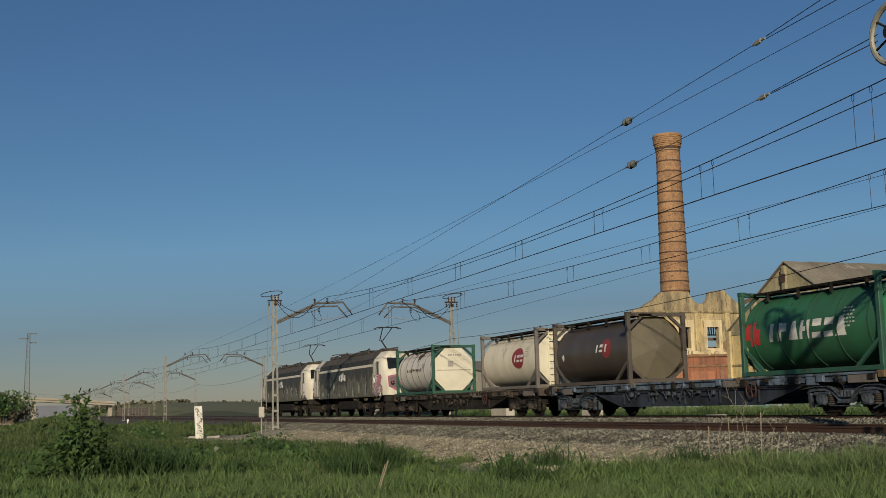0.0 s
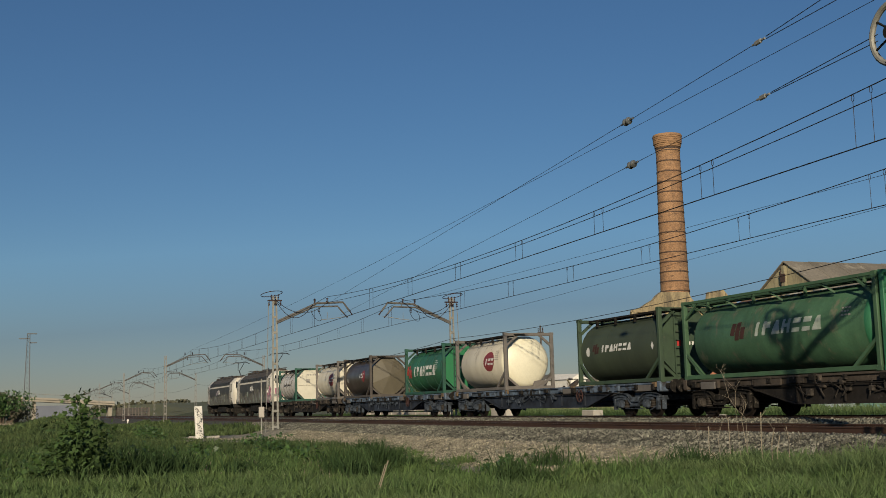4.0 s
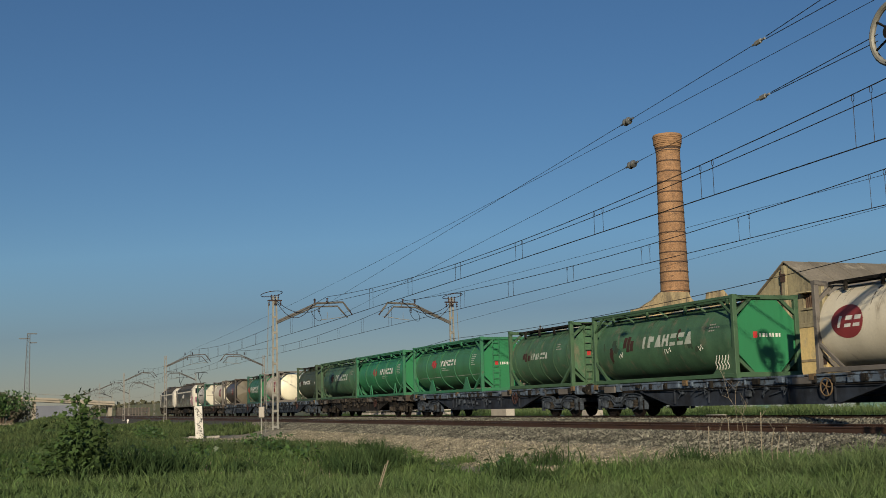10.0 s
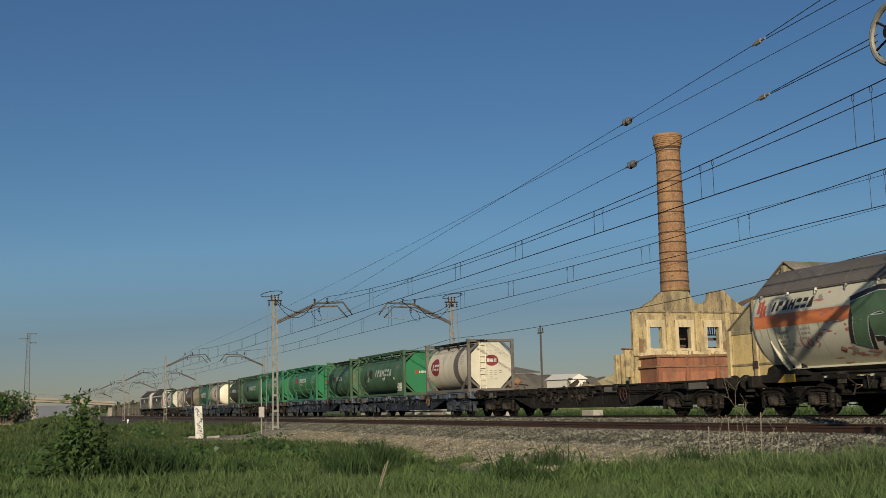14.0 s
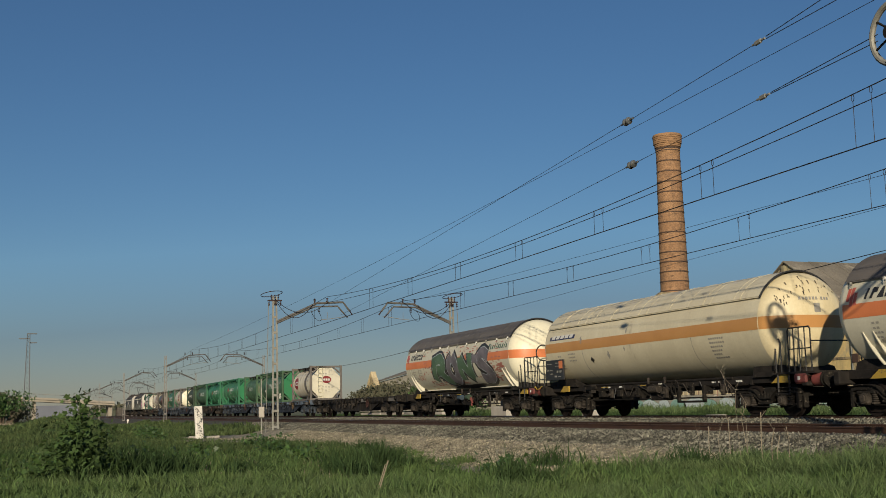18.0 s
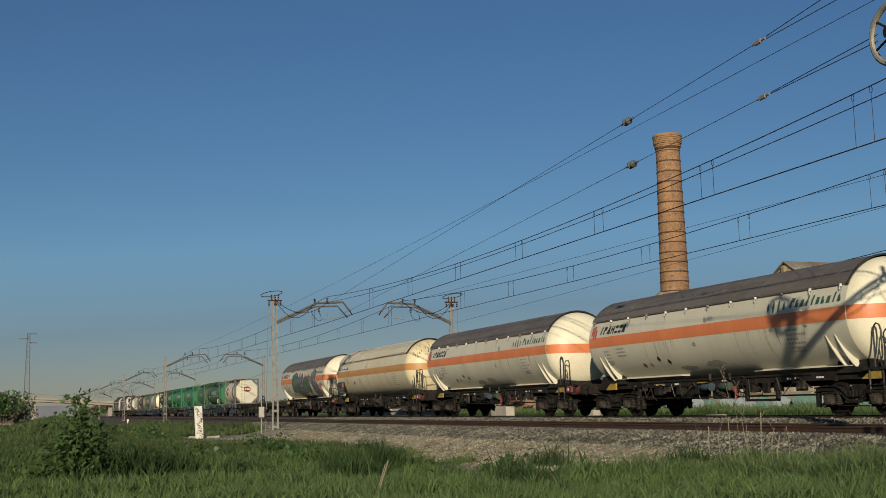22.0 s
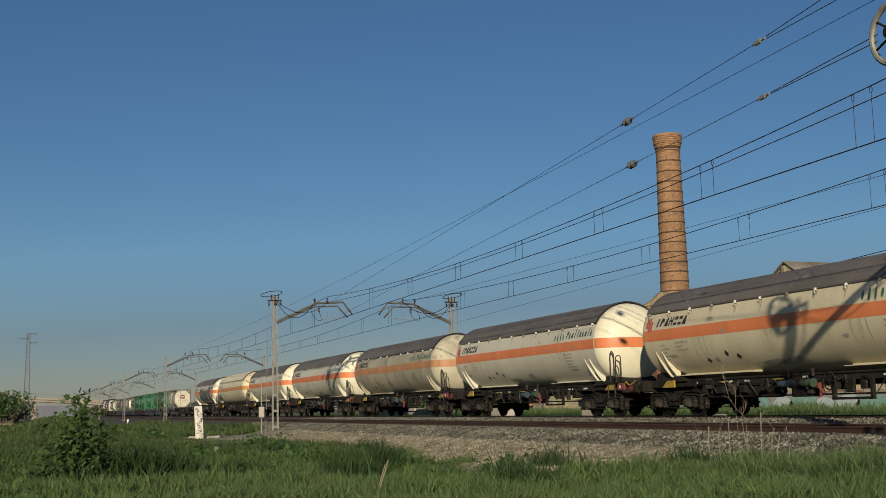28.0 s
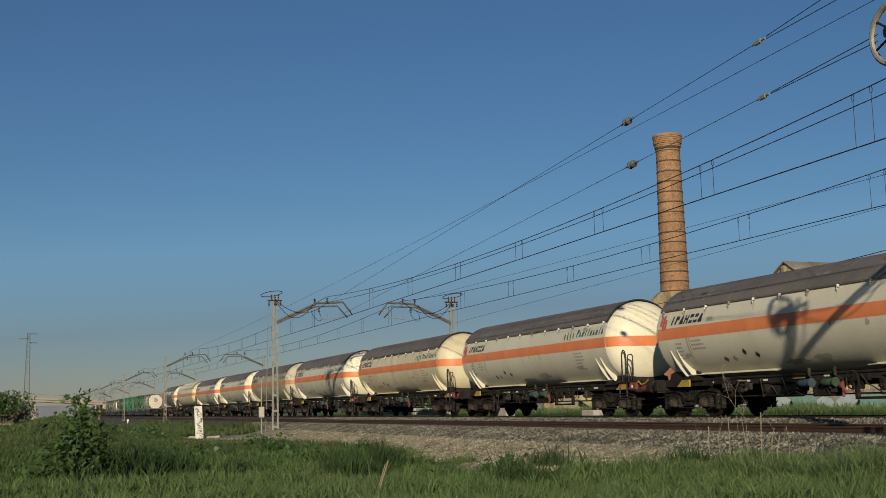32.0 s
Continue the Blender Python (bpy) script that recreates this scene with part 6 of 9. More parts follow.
    s.box(-hl + 0.2, -0.78, H - 0.12, hl - 0.2, -0.74, H - 0.05)
    s.box(-hl + 0.2, -0.26, H - 0.12, hl - 0.2, -0.22, H - 0.05)
    for i in range(4):
        x = -hl + 0.9 + i * (L - 1.8) / 3
        s.box(x, -0.85, H - 0.34, x + 0.05, -0.75, H - 0.06)
    part("walkway", s, M_BOGIE if not rails else frame, ob, "top walkway grating")
    for x in (-0.6, 0.7):
        s = Shape()
        s.lathe_z([(H - 0.2, 0.26), (H - 0.08, 0.26), (H - 0.04, 0.2), (H - 0.04, 0.0)], x, 0.25, 16)
        part("manlid", s, M_STEEL, ob)
    if ladder:
        s = Shape()
        for y in (-0.62, -0.3):
            s.box(hl + 0.0, y - 0.02, 0.15, hl + 0.03, y + 0.02, H - 0.05)
        for i in range(8):
            s.box(hl + 0.002, -0.62, 0.3 + i * 0.28, hl + 0.028, -0.3, 0.335 + i * 0.28)
        part("ladder", s, M_DOME if tank is M_CREAM else frame, ob, "steel end ladder")
    Rm = R + 0.005
    def row_of(name, mat, label, x0, x1, a_top, a_bot, kinds, lean, r):
        for i, q in enumerate(plain_marks(r, cz, x0, x1, a_top, a_bot, kinds, lean)):
            part(name, q, mat, ob, label if i == 0 else "")
    if marks == "disc":
        x = -1.75 if band else 1.0
        part("emblem_disc", blob(Rm, 0, cz, x, 86, 0.62, 0.46, 1, 32, 0.0), M_WINE, ob, "dark red round emblem")
        row_of("emblem_bar", M_LETTER, "white shape on the emblem", x - 0.5, x + 0.52, 79, 94, (POST, STACK, STACK), 0.1, Rm + 0.004)
        part("small_print", small_print(Rm, cz, hl - 1.35, 62, 3, 5, 0.55), M_MARK, ob)
    if marks == "square":
        part("emblem_disc", blob(Rm, 0, cz, 1.25, 86, 0.40, 0.38, 4, 14, 0.12), M_WINE, ob, "faded red emblem")
        row_of("emblem_bar", M_LETTER, "white shape", 0.35, 1.35, 78, 92, (POST, STACK, POST), 0.08, Rm + 0.004)
        part("label_patch", blob(Rm, 0, cz, -hl + 0.75, 96, 0.10, 0.16, 2, 6, 0.2), M_LETTER, ob)
    if marks == "name":
        ex, nx0, nx1, at, ab = name_at
        part("red_emblem", slashes(Rm, cz, ex, (at + ab) / 2, 0.75, 2 * math.pi * R * (ab - at) / 360 * 1.25), M_DULLRED if tank is M_FADED else M_RED, ob, "red emblem of three leaning bars")
        row_of("name_shape", mark_mat or (M_FADELETTER if tank is M_FADED else M_LETTER), "white lettering-sized shape", nx0, nx1, at, ab, LONG_NAME, 0.1, Rm + 0.002)
        part("small_print", small_print(Rm, cz, hl - 1.5, 66, 3 + seed, 3 if tank is M_FADED else 6, 0.6), M_MARK if tank is M_FADED else M_FADELETTER, ob)
        if saddles:
            part("small_print", small_print(Rm, cz, nx0 + 0.5, ab + 5, 40 + seed, 2, 1.3), M_FADELETTER, ob)
            seam = Shape().lathe_x([(-hl + 0.5, R + 0.004), (hl - 0.5, R + 0.004)], 0, cz, 2, 116, 117.2)
            part("jacket_seam", seam, M_FADELETTER if tank is M_MIDGREEN else M_GREENFR, ob, "thin lower edge of the cladding")
    if marks == "scrawl":
        for i in range(7):
            pts = []
            for q in range(5):
                aa = radians(88 + 5 * math.sin(2.3 * q + i))
                pts.append((-1.3 + 0.36 * i + 0.07 * q, -(Rm + 0.004) * math.sin(aa), cz + (Rm + 0.004) * math.cos(aa)))
            part("scrawl", Shape().path(pts, 0.016, 4), M_BLACK, ob, "black scrawled mark" if i == 0 else "")
        part("label_patch", blocks(Rm + 0.02, 0, cz, 1.2, 1.5, 72, 84, 1, 0.0, 0.0), M_MARK, ob, "dark label")
        part("soot_stain", blob(Rm + 0.001, 0, cz, 0.3, 48, 0.5, 0.4, 5, 22, 0.5), M_LOCOROOF, ob, "dark spill stain below the manlid")
        s = Shape()
        s.box(hl - 0.079, -0.33, 1.42, hl - 0.06, -0.02, 1.72)
        part("end_label", s, M_MARK, ob, "dark square label")
        s = Shape()
        s.box(hl - 0.079, -0.95, 1.22, hl - 0.07, 0.95, 1.245)
        part("end_seam", s, M_RUST, ob, "rusty horizontal seam")
        s = Shape()
        for i in range(6):
            s.box(hl - 0.079, -0.3 + 0.13 * i, 1.98, hl - 0.073, -0.21 + 0.13 * i, 2.08)
        part("end_bars", s, M_MARK, ob)
    if marks == "small":
        row_of("name_shape", M_LETTER, "white lettering-sized shape", -1.3, 1.0, 80, 93, LONG_NAME, 0.06, Rm + 0.002)
        part("red_emblem", slashes(Rm, cz, -1.65, 86, 0.5, 0.34), M_DULLRED, ob, "faded red emblem of three leaning bars")
        part("round_patch", blob(Rm, 0, cz, -hl + 0.75, 90, 0.14, 0.18, 2, 14, 0.05), M_LETTER, ob)
        part("label_patch", blob(Rm, 0, cz, hl - 0.6, 90, 0.10, 0.16, 5, 4, 0.05), M_LETTER, ob)
    if shape != "pyramid":
        runs = streaks(R + 0.003, cz, ((-0.5, 0.35, 12, 78, 12), (0.75, 0.3, 12, 70, 10), (-hl + 0.9, 0.25, 20, 60, 4), (hl - 1.0, 0.25, 20, 60, 4)), 5 + seed)
        tagged(part("dirt_run", runs, M_LOCOROOF if tank in (M_SILVER, M_CREAM) else M_DKGREENFR, ob, "dark runs of spilt dirt below the manlids"), kind="stuff")
    if band:
        s = Shape().lathe_x([(hl - 2.15, R + 0.004), (hl - 1.5, R + 0.004)], 0, cz, 20, 20, 165)
        part("dark_band", s, frame, ob, "dark grey painted hoop band")
    if marks and marks != "scrawl" and shape == "flat":
        s = Shape()
        if tank is M_CREAM:
            pts = [(0.05 + 0.36 * math.cos(a), 1.52 + 0.27 * math.sin(a)) for a in [i * math.pi / 12 for i in range(24)]]
            s.plate(pts, "x", hl - 0.08, 0.008)
            part("end_emblem", s, M_WINE, ob, "dark red oval emblem")
            s = Shape()
            for i in range(3):
                s.box(hl - 0.071, -0.2 + i * 0.18, 1.44, hl - 0.066, -0.06 + i * 0.18, 1.6)
            part("end_bars", s, M_LETTER, ob)
            s = Shape()
            rnd = random.Random(2)
            for i in range(8):
                for j in range(5):
                    if rnd.random() < 0.6:
                        s.box(hl - 0.079, -0.55 + j * 0.24, 0.6 + i * 0.1 + (0.75 if i > 4 else 0), hl - 0.074, -0.4 + j * 0.24, 0.63 + i * 0.1 + (0.75 if i > 4 else 0))
            part("small_print", s, M_MARK, ob)
        else:
            s = Shape()
            for i in range(7):
                s.box(hl - 0.079, -0.25 + i * 0.12, 1.25, hl - 0.074, -0.19 + i * 0.12 + 0.02 * (i % 2), 1.37)
            part("end_bars", s, M_LETTER, ob)
            s = Shape()
            s.box(hl - 0.079, -0.48, 1.22, hl - 0.074, -0.32, 1.42)
            part("end_emblem", s, M_RED, ob)
    s = Shape()
    s.box(hl - 0.75, 0.3, 0.12, hl - 0.3, 0.9, 0.42, bev=0.03)
    s.tube((hl - 0.5, 0, 0.1), (hl - 0.5, 0, 0.4), 0.08, n=10)
    part("valve_box", s, frame, ob)
    TRAIN.append((ob, s0, 1.17))
    return ob


tank_container(-59.65, 6.06, M_SILVER, M_WHITE, M_TEALFR, "dirty white hooped tank container in a green frame, octagonal end", "scrawl", shape="flat", hoops=6)
tank_container(-46.95, 6.06, M_CREAM, M_WHITE, M_GREYPAINT, "cream tank container with round red emblem in grey frame", "disc", shape="flat", ladder=True)
tank_container(-39.25, 6.06, M_BROWNTANK, M_BROWNEND, M_BROWNFR, "dirty brown tank container with a faceted octagonal end", "square", shape="pyramid")
tank_container(-26.45, 6.06, M_GREEN, M_BRIGHT, M_TEALFR, "dark green tank container with white blocks and black hoops", "name", shape="flat", ladder=True, hoops=5, name_at=(-2.45, -1.85, 1.65, 78, 104))
tank_container(-18.6, 6.06, M_CREAM, M_DOME, M_GREYPAINT, "cream tank container with domed end and large red disc", "disc", shape="round")
tank_container(-5.5, 6.06, M_DARKGREEN, M_DKGREENFR, M_DKGREENFR, "grimy dark green tank container with small white lettering blocks", "small", shape="flat", ladder=True)
tank_container(3.55, 9.12, M_FADED, M_GREEN, M_FADEFR, "long faded green tank container with open top rails", "name", rails=True, shape="round", seed=1, name_at=(-1.6, -0.9, 2.3, 73, 93))
tank_container(12.98, 9.5, M_BRIGHT, M_BRIGHT, M_GREENFR, "long bright green tank container on saddles with top rails", "name", rails=True, saddles=True, shape="flat", seed=2, name_at=(-1.0, -0.1, 2.5, 75, 92))
tank_container(24.3, 9.75, M_MIDGREEN, M_BRIGHT, M_GREENFR, "long green tank container on saddles with an end ladder", "name", rails=True, saddles=True, shape="flat", ladder=True, seed=3, name_at=(-1.8, -1.2, 1.3, 73, 88))
tank_container(35.4, 6.06, M_FADED, M_FADED, M_FADEFR, "faded patchy green tank container with hoops and ladder end", "name", shape="flat", ladder=True, hoops=5, seed=4, name_at=(-1.3, -0.95, 0.7, 80, 93))
g30 = tank_container(44.8, 9.12, M_FADED, M_BRIGHT, M_FADEFR, "long faded green tank container with graffiti and bright end", "name", rails=True, shape="flat", seed=5, name_at=(-2.0, -1.2, 2.1, 74, 94))
tank_container(56.1, 6.06, M_CREAM, M_WHITE, M_GREYPAINT, "cream tank container with dark hoop band and octagonal end", "disc", shape="flat", ladder=True, band=True)
rz = random.Random(61)
for host, hx, cnt in ((g30, (-3.9, -1.9), 9), (g30, (0.6, 2.6), 5)):
    for i in range(cnt):
        ghost = blob(1.153, 0, 1.27, rz.uniform(*hx), rz.uniform(76, 104), rz.uniform(0.08, 0.3), rz.uniform(0.12, 0.34), 80 + i, 16, 0.5)
        part("sprayed_ghost", ghost, (M_DKGREENFR, M_DULLRED, M_TEALFR, M_MIDGREEN)[i % 4], host, "faint remains of sprayed paint" if i == 0 else "")
for i in range(5):
    q = Shape()
    x = 3.55 + 0.16 * i
    q.path([(x + 0.05 * math.sin(2.2 * k), -1.232, 0.28 + 0.11 * k) for k in range(5)], 0.012, 4)
    part("graffiti_line", q, M_LETTER, g30, "white scribbled mark" if i == 0 else "")
for side in (-1, 1):
    q = Shape()
    q.plate([(3.3, 0.15), (4.42, 0.15), (4.42, 1.0)], "y", side * 1.2 - 0.01, 0.02)
    part("gusset", q, M_FADEFR, g30, "triangular corner gusset plate")
for i in range(3):
    pts = []
    for k in range(7):
        aa = radians(103 + 5 * math.sin(1.9 * k + 2 * i) - 0.4 * k)
        pts.append(((-2.75, 0.35, 2.4, 2.75)[i % 4] + (0.05 + 0.02 * (i % 2)) * k + 0.03 * math.cos(2.7 * k), -1.158 * math.sin(aa), 1.27 + 1.158 * math.cos(aa)))
    part("graffiti_line", Shape().path(pts, 0.007, 4), M_LETTER, g30)


for i, (c, m, lab) in enumerate(((-53.3, M_RUST, "rusty grey container flat wagon"), (-32.8, M_BLUE, "worn blue container flat wagon"), (-12.2, M_BLUE, "worn blue container flat wagon"),
                                 (8.6, M_RUST, "rusty brown container flat wagon"), (29.2, M_BLUE, "worn grey-blue container flat wagon"), (49.7, M_BLUE, "worn grey-blue container flat wagon"),
                                 (70.3, M_DKFRAME, "empty dark brown container flat wagon"))):
    container_wagon(c, m, lab, M_LOCK if i in (5,) else M_DULLRED, i)


# ---- gas tank wagons ----
def gas_wagon(front, label, stripe=M_ORANGE, shade=M_SHADE, graffiti=0, marks=True, length=14.2, seed=0, old=False, dirty=False, yellowed=False):
    skin, cap = (M_DIRTYTANK, M_DIRTYDOME) if dirty else ((M_OLDTANK, M_OLDDOME) if old else ((M_YELLOWED, M_YELLOWDOME) if yellowed else (M_TANK, M_DOME)))
    ob = thing("gas_tank_wagon", label, "tank wagon", group="gas tank wagons")
    c = front + 7.55
    x0, x1 = -7.55, -7.55 + length
    R, cz = 1.50, 2.73
    fr, re = dome_profile(x0 - 0.80, x1 + 0.86, R, 0.86, 8)
    fr = [(min(x, x0), r) for x, r in fr]
    part("barrel", Shape().lathe_x([(x0, R), (x0 + length / 2, R), (x1, R)], 0, cz, 56), skin, ob, "long off-white pressure barrel")
    part("front_dome", Shape().lathe_x(fr, 0, cz, 56), cap, ob)
    part("rear_dome", Shape().lathe_x(re, 0, cz, 56), cap, ob, "cream domed end")
    # sun shield: a thin curved sheet over the top
    s = Shape()
    a = 60
    ro = R + 0.07
    k = 11
    for i in range(k):
        xa, xb = x0 + 0.02 + (length - 0.04) * i / k, x0 + 0.02 + (length - 0.04) * (i + 1) / k
        s2 = Shape().lathe_x([(xa, ro - 0.012), (xa, ro), (xb, ro), (xb, ro - 0.012)], 0, cz, 24, -a, a)
        s.add(s2.v, s2.f)
        s2 = Shape().lathe_x([(xb - 0.03, ro), (xb - 0.03, ro + 0.006), (xb + 0.01, ro + 0.006), (xb + 0.01, ro)], 0, cz, 24, -a, a)
        s.add(s2.v, s2.f)
    for side in (-1, 1):
        s2 = Shape().lathe_x([(x0, ro - 0.015), (x1, ro - 0.015)], 0, cz, 2, side * a, side * (a + 1.2))
        s.add(s2.v, s2.f)
    s2 = Shape().lathe_x([(x1 - 0.01, ro - 0.03), (x1 - 0.01, ro + 0.015), (x1 + 0.04, ro + 0.015), (x1 + 0.04, ro - 0.03), (x1 - 0.01, ro - 0.03)], 0, cz, 40, -62, 62)
    part("shield_rim", s2, M_BLACK, ob, "dark rim of the sun shield")
    part("sun_shield", s, shade, ob, "curved sun shield over the barrel")
    if not old:
        for i in range(k + 1):
            x = x0 + 0.25 + (length - 0.5) * i / k
            s = Shape()
            t = radians(61.5)
            p = Vector((x, -(ro + 0.02) * math.sin(t), cz + (ro + 0.02) * math.cos(t)))
            s.box(x - 0.028, p.y - 0.02, p.z - 0.065, x + 0.028, p.y + 0.05, p.z + 0.012, bev=0.01)
            s.tube((x, p.y - 0.03, p.z - 0.07), (x + 0.05, p.y - 0.05, p.z - 0.14), 0.014, n=6)
            part("bracket", s, M_LETTER if i % 3 else M_STEEL, ob, "shield bracket")
    # painted band all round
    part("painted_band", Shape().lathe_x([(x0, R + 0.004), (x1, R + 0.004)], 0, cz, 8, 83.5, 97.5), stripe, ob, "painted warning band")
    rb = [(x, r + 0.004) for x, r in re]
    s = Shape()
    zb, zt = R * math.cos(radians(97.5)), R * math.cos(radians(83.5))
    n = 24
    vs, fs = [], []
    for i in range(n + 1):
        for z in (zb, (zb + zt) / 2, zt):
            yy = -(R + 0.003) * math.cos(math.pi * i / n) * math.sqrt(1 - (z / R) ** 2)
            q = max(0.0, 1 - (yy * yy + z * z) / (R + 0.004) ** 2)
            vs.append((x1 + 0.865 * math.sqrt(q) + 0.003, yy, cz + z))
    for i in range(n):
        for j in range(2):
            fs.append((3 * i + j, 3 * i + 3 + j, 3 * i + 4 + j, 3 * i + 1 + j))
    s.add(vs, fs)
    part("dome_band", s, stripe, ob, "painted band on the dome")
    # cradle fins and supports
    for x, e in ((x0 + 1.0, -1), (x1 - 0.55, 1)):
        for side in (-1, 1):
            for q in () if old else (-0.22, 0.16):
                s = Shape()
                vs = []
                for i in range(9):
                    t = radians(112 + 36 * i / 8)
                    for rr in (R + 0.0, R + 0.02 + 0.20 * (i / 8) ** 1.5):
                        for w in (-0.018, 0.018):
                            vs.append((x + q + w - 0.20 * (1 - i / 8), side * rr * math.sin(t), cz + rr * math.cos(t)))
                fs = []
                for i in range(8):
                    b = 4 * i
                    fs += [(b, b + 4, b + 5, b + 1), (b + 2, b + 3, b + 7, b + 6), (b, b + 2, b + 6, b + 4), (b + 1, b + 5, b + 7, b + 3)]
                fs += [(0, 1, 3, 2), (32, 34, 35, 33)]
                s.add(vs, fs)
                part("cradle_fin", s, skin, ob, "thin cradle fin")
            s = Shape()
            s.plate([(x - 0.55, 1.16), (x + 0.75, 1.16), (x + 0.5, 1.31), (x - 0.2, 1.31)], "y", side * 0.86 - 0.16, 0.32)
            part("cradle_foot", s, M_DKFRAME, ob)
    for xa, xb in () if old else ((-6.6, -2.1), (1.9, x1 - 0.5)):       # skirts between barrel and frame
        for side in (-1, 1):
            s = Shape()
            w = side * 1.0
            s.plate([(xa, 1.34), (xb, 1.34), (xb - 0.1, 1.6), (xa + 0.1, 1.6)], "y", w - side * 0.3 - 0.01, 0.02)
            s.box(xa, min(w, w - side * 0.32), 1.338, xb, max(w, w - side * 0.32), 1.358)
            part("skirt", s, skin, ob, "pale lipped skirt plate under the barrel" if side < 0 else "")
    for xa, xb, za in ((-5.45, -5.05, 1.05), (-3.9, -3.3, 1.05), (-2.7, -2.45, 1.05), (0.05, 0.3, 1.09), (3.3, 3.75, 1.05), (4.6, 4.95, 1.05)):
        for k2 in range(3):
            s = Shape()
            s.box(xa + (xb - xa) * k2 / 3, -0.928, za, xa + (xb - xa) * (k2 + 0.75) / 3, -0.922, za + 0.055)
            part("sill_mark", s, M_LETTER, ob, "small white mark on the sill" if k2 == 0 else "")
    for pts in ([(-8.0, 1.2), (-6.2, 1.2), (-6.3, 1.5), (-7.3, 1.6), (-7.9, 1.42)], [(x1 - 1.3, 1.2), (x1 + 0.5, 1.2), (x1 + 0.4, 1.42), (x1 - 0.2, 1.6), (x1 - 1.2, 1.5)]):
        s = Shape()
        s.plate(pts, "y", -0.84, 1.68)
        part("saddle", s, M_DKFRAME, ob, "dark saddle under the barrel end")
    s = Shape()
    s.box(-4.62, -1.07, 0.88, -4.26, -1.045, 1.2, bev=0.008)
    part("board", s, M_DUSTY, ob, "dull hanging board")
    if graffiti:
        s = Shape()
        s.path([(8.68, -0.9 + 0.33 * math.cos(q * math.pi / 10), 2.65 + 0.33 * math.sin(q * math.pi / 10)) for q in range(20)], 0.025, 6, closed=True)
        s.tube((8.68, -0.9, 2.35), (8.68, -0.9, 1.26), 0.025, n=6)
        part("brake_ring", s, M_BLACK, ob, "dark hand brake ring on a post")
    for side in (-1, 1):
        s = Shape()
        s.box(-8.2, side * 0.72, 0.98, 8.2, side * 0.92, 1.22, bev=0.01)
        s.box(x0 + 2.2, side * 0.92, 1.16, x1 - 2.2, side * 0.97, 1.22)
        part("side_sill", s, M_DKFRAME, ob)
        for x in (-7.0, 7.0):
            s = Shape()
            s.plate([(x - 0.12, 0.97), (x + 0.62, 0.97), (x + 0.62, 1.2), (x + 0.22, 1.2)] if x < 0 else [(x - 0.35, 0.97), (x + 0.4, 0.97), (x + 0.4, 1.22), (x + 0.05, 1.22)], "y", side * 1.1 - 0.03, 0.06)
            part("step_guard", s, M_YELLOW, ob, "yellow step guard")
    s = Shape()
    s.box(-8.1, -0.3, 0.85, 8.1, 0.3, 1.15)
    for i in range(9):
        x = -7.2 + i * 1.8
        s.box(x - 0.06, -0.95, 0.95, x + 0.06, 0.95, 1.12)
    part("centre_sill", s, M_DKFRAME, ob)
    rnd = random.Random(seed)
    s = Shape()
    s.tube((-2.6, -0.7, 0.75), (-1.2, -0.7, 0.75), 0.19, n=14)
    s.box(-0.4, -1.0, 0.55, 0.5, -0.6, 0.95, bev=0.03)
    s.tube((-5, -0.85, 0.62), (5.2, -0.85, 0.6), 0.025, n=6)
    s.box(1.4, -1.05, 0.45, 1.5, -0.95, 1.0)
    s.box(2.9, -1.05, 0.45, 3.0, -0.95, 1.0)
    s.box(1.4, -1.05, 0.45, 3.0, -0.95, 0.52)
    s.box(-5.0, -1.1, 1.02, -4.2, -1.02, 1.14)
    for i in range(7):
        x = -4 + i * 1.3 + rnd.uniform(-0.3, 0.3)
        s.box(x, -1.0, 0.72, x + rnd.uniform(0.1, 0.4), -0.7, 0.96, bev=0.02)
    part("brake_gear", s, M_BOGIE, ob, "air reservoir, valves and brake rods")
    if old:
        s = Shape()
        s.tube((-0.2, -1.12, 0.93), (0.4, -1.12, 0.93), 0.13, n=12)
        part("valve_housing", s, M_DUSTY, ob, "dusty valve housing")
    else:
        for name, xa, xb, m in (("liquid_valve", -0.78, -0.2, M_GEARBLUE), ("gas_valve", 0.2, 0.8, M_GEARGREEN)):
            s = Shape()
            s.lathe_x([(xa, 0.0), (xa, 0.07), (xa + 0.06, 0.10), (xb - 0.2, 0.10), (xb - 0.14, 0.065), (xb - 0.09, 0.065), (xb - 0.09, 0.13), (xb - 0.03, 0.13), (xb - 0.03, 0.0)], -1.12, 0.93, 14)
            s.tube((xa + 0.24, -1.12, 0.9), (xa + 0.24, -0.8, 0.9), 0.06, n=10)
            part(name, s, m, ob, "dusty blue valve casting" if m is M_GEARBLUE else "dusty green valve casting")
        s = Shape()
        s.tube((1.0, -1.12, 0.84), (1.06, -1.12, 0.84), 0.10, n=12)
        s.tube((1.04, -1.12, 0.8), (1.04, -1.12, 0.52), 0.035, n=8)
        s.tube((1.06, -1.12, 0.68), (1.14, -1.12, 0.68), 0.045, n=8)
        part("red_flange", s, M_REDBOX, ob, "faded red flange and tap")
    for i in range(2):
        s = Shape()
        s.box(-3.9 + 2.7 * i, -1.01, 1.07, -3.4 + 2.7 * i, -0.985, 1.095)
        part("hazard_strip", s, M_YELLOW, ob, "yellow-black hazard strip")
    for x in (-0.45, 0.63):
        s = Shape()
        s.tube((x, -1.02, 1.12), (x, -1.02, 1.34), 0.04, 0.05, n=10)
        part("valve_spindle", s, M_DUSTY, ob)
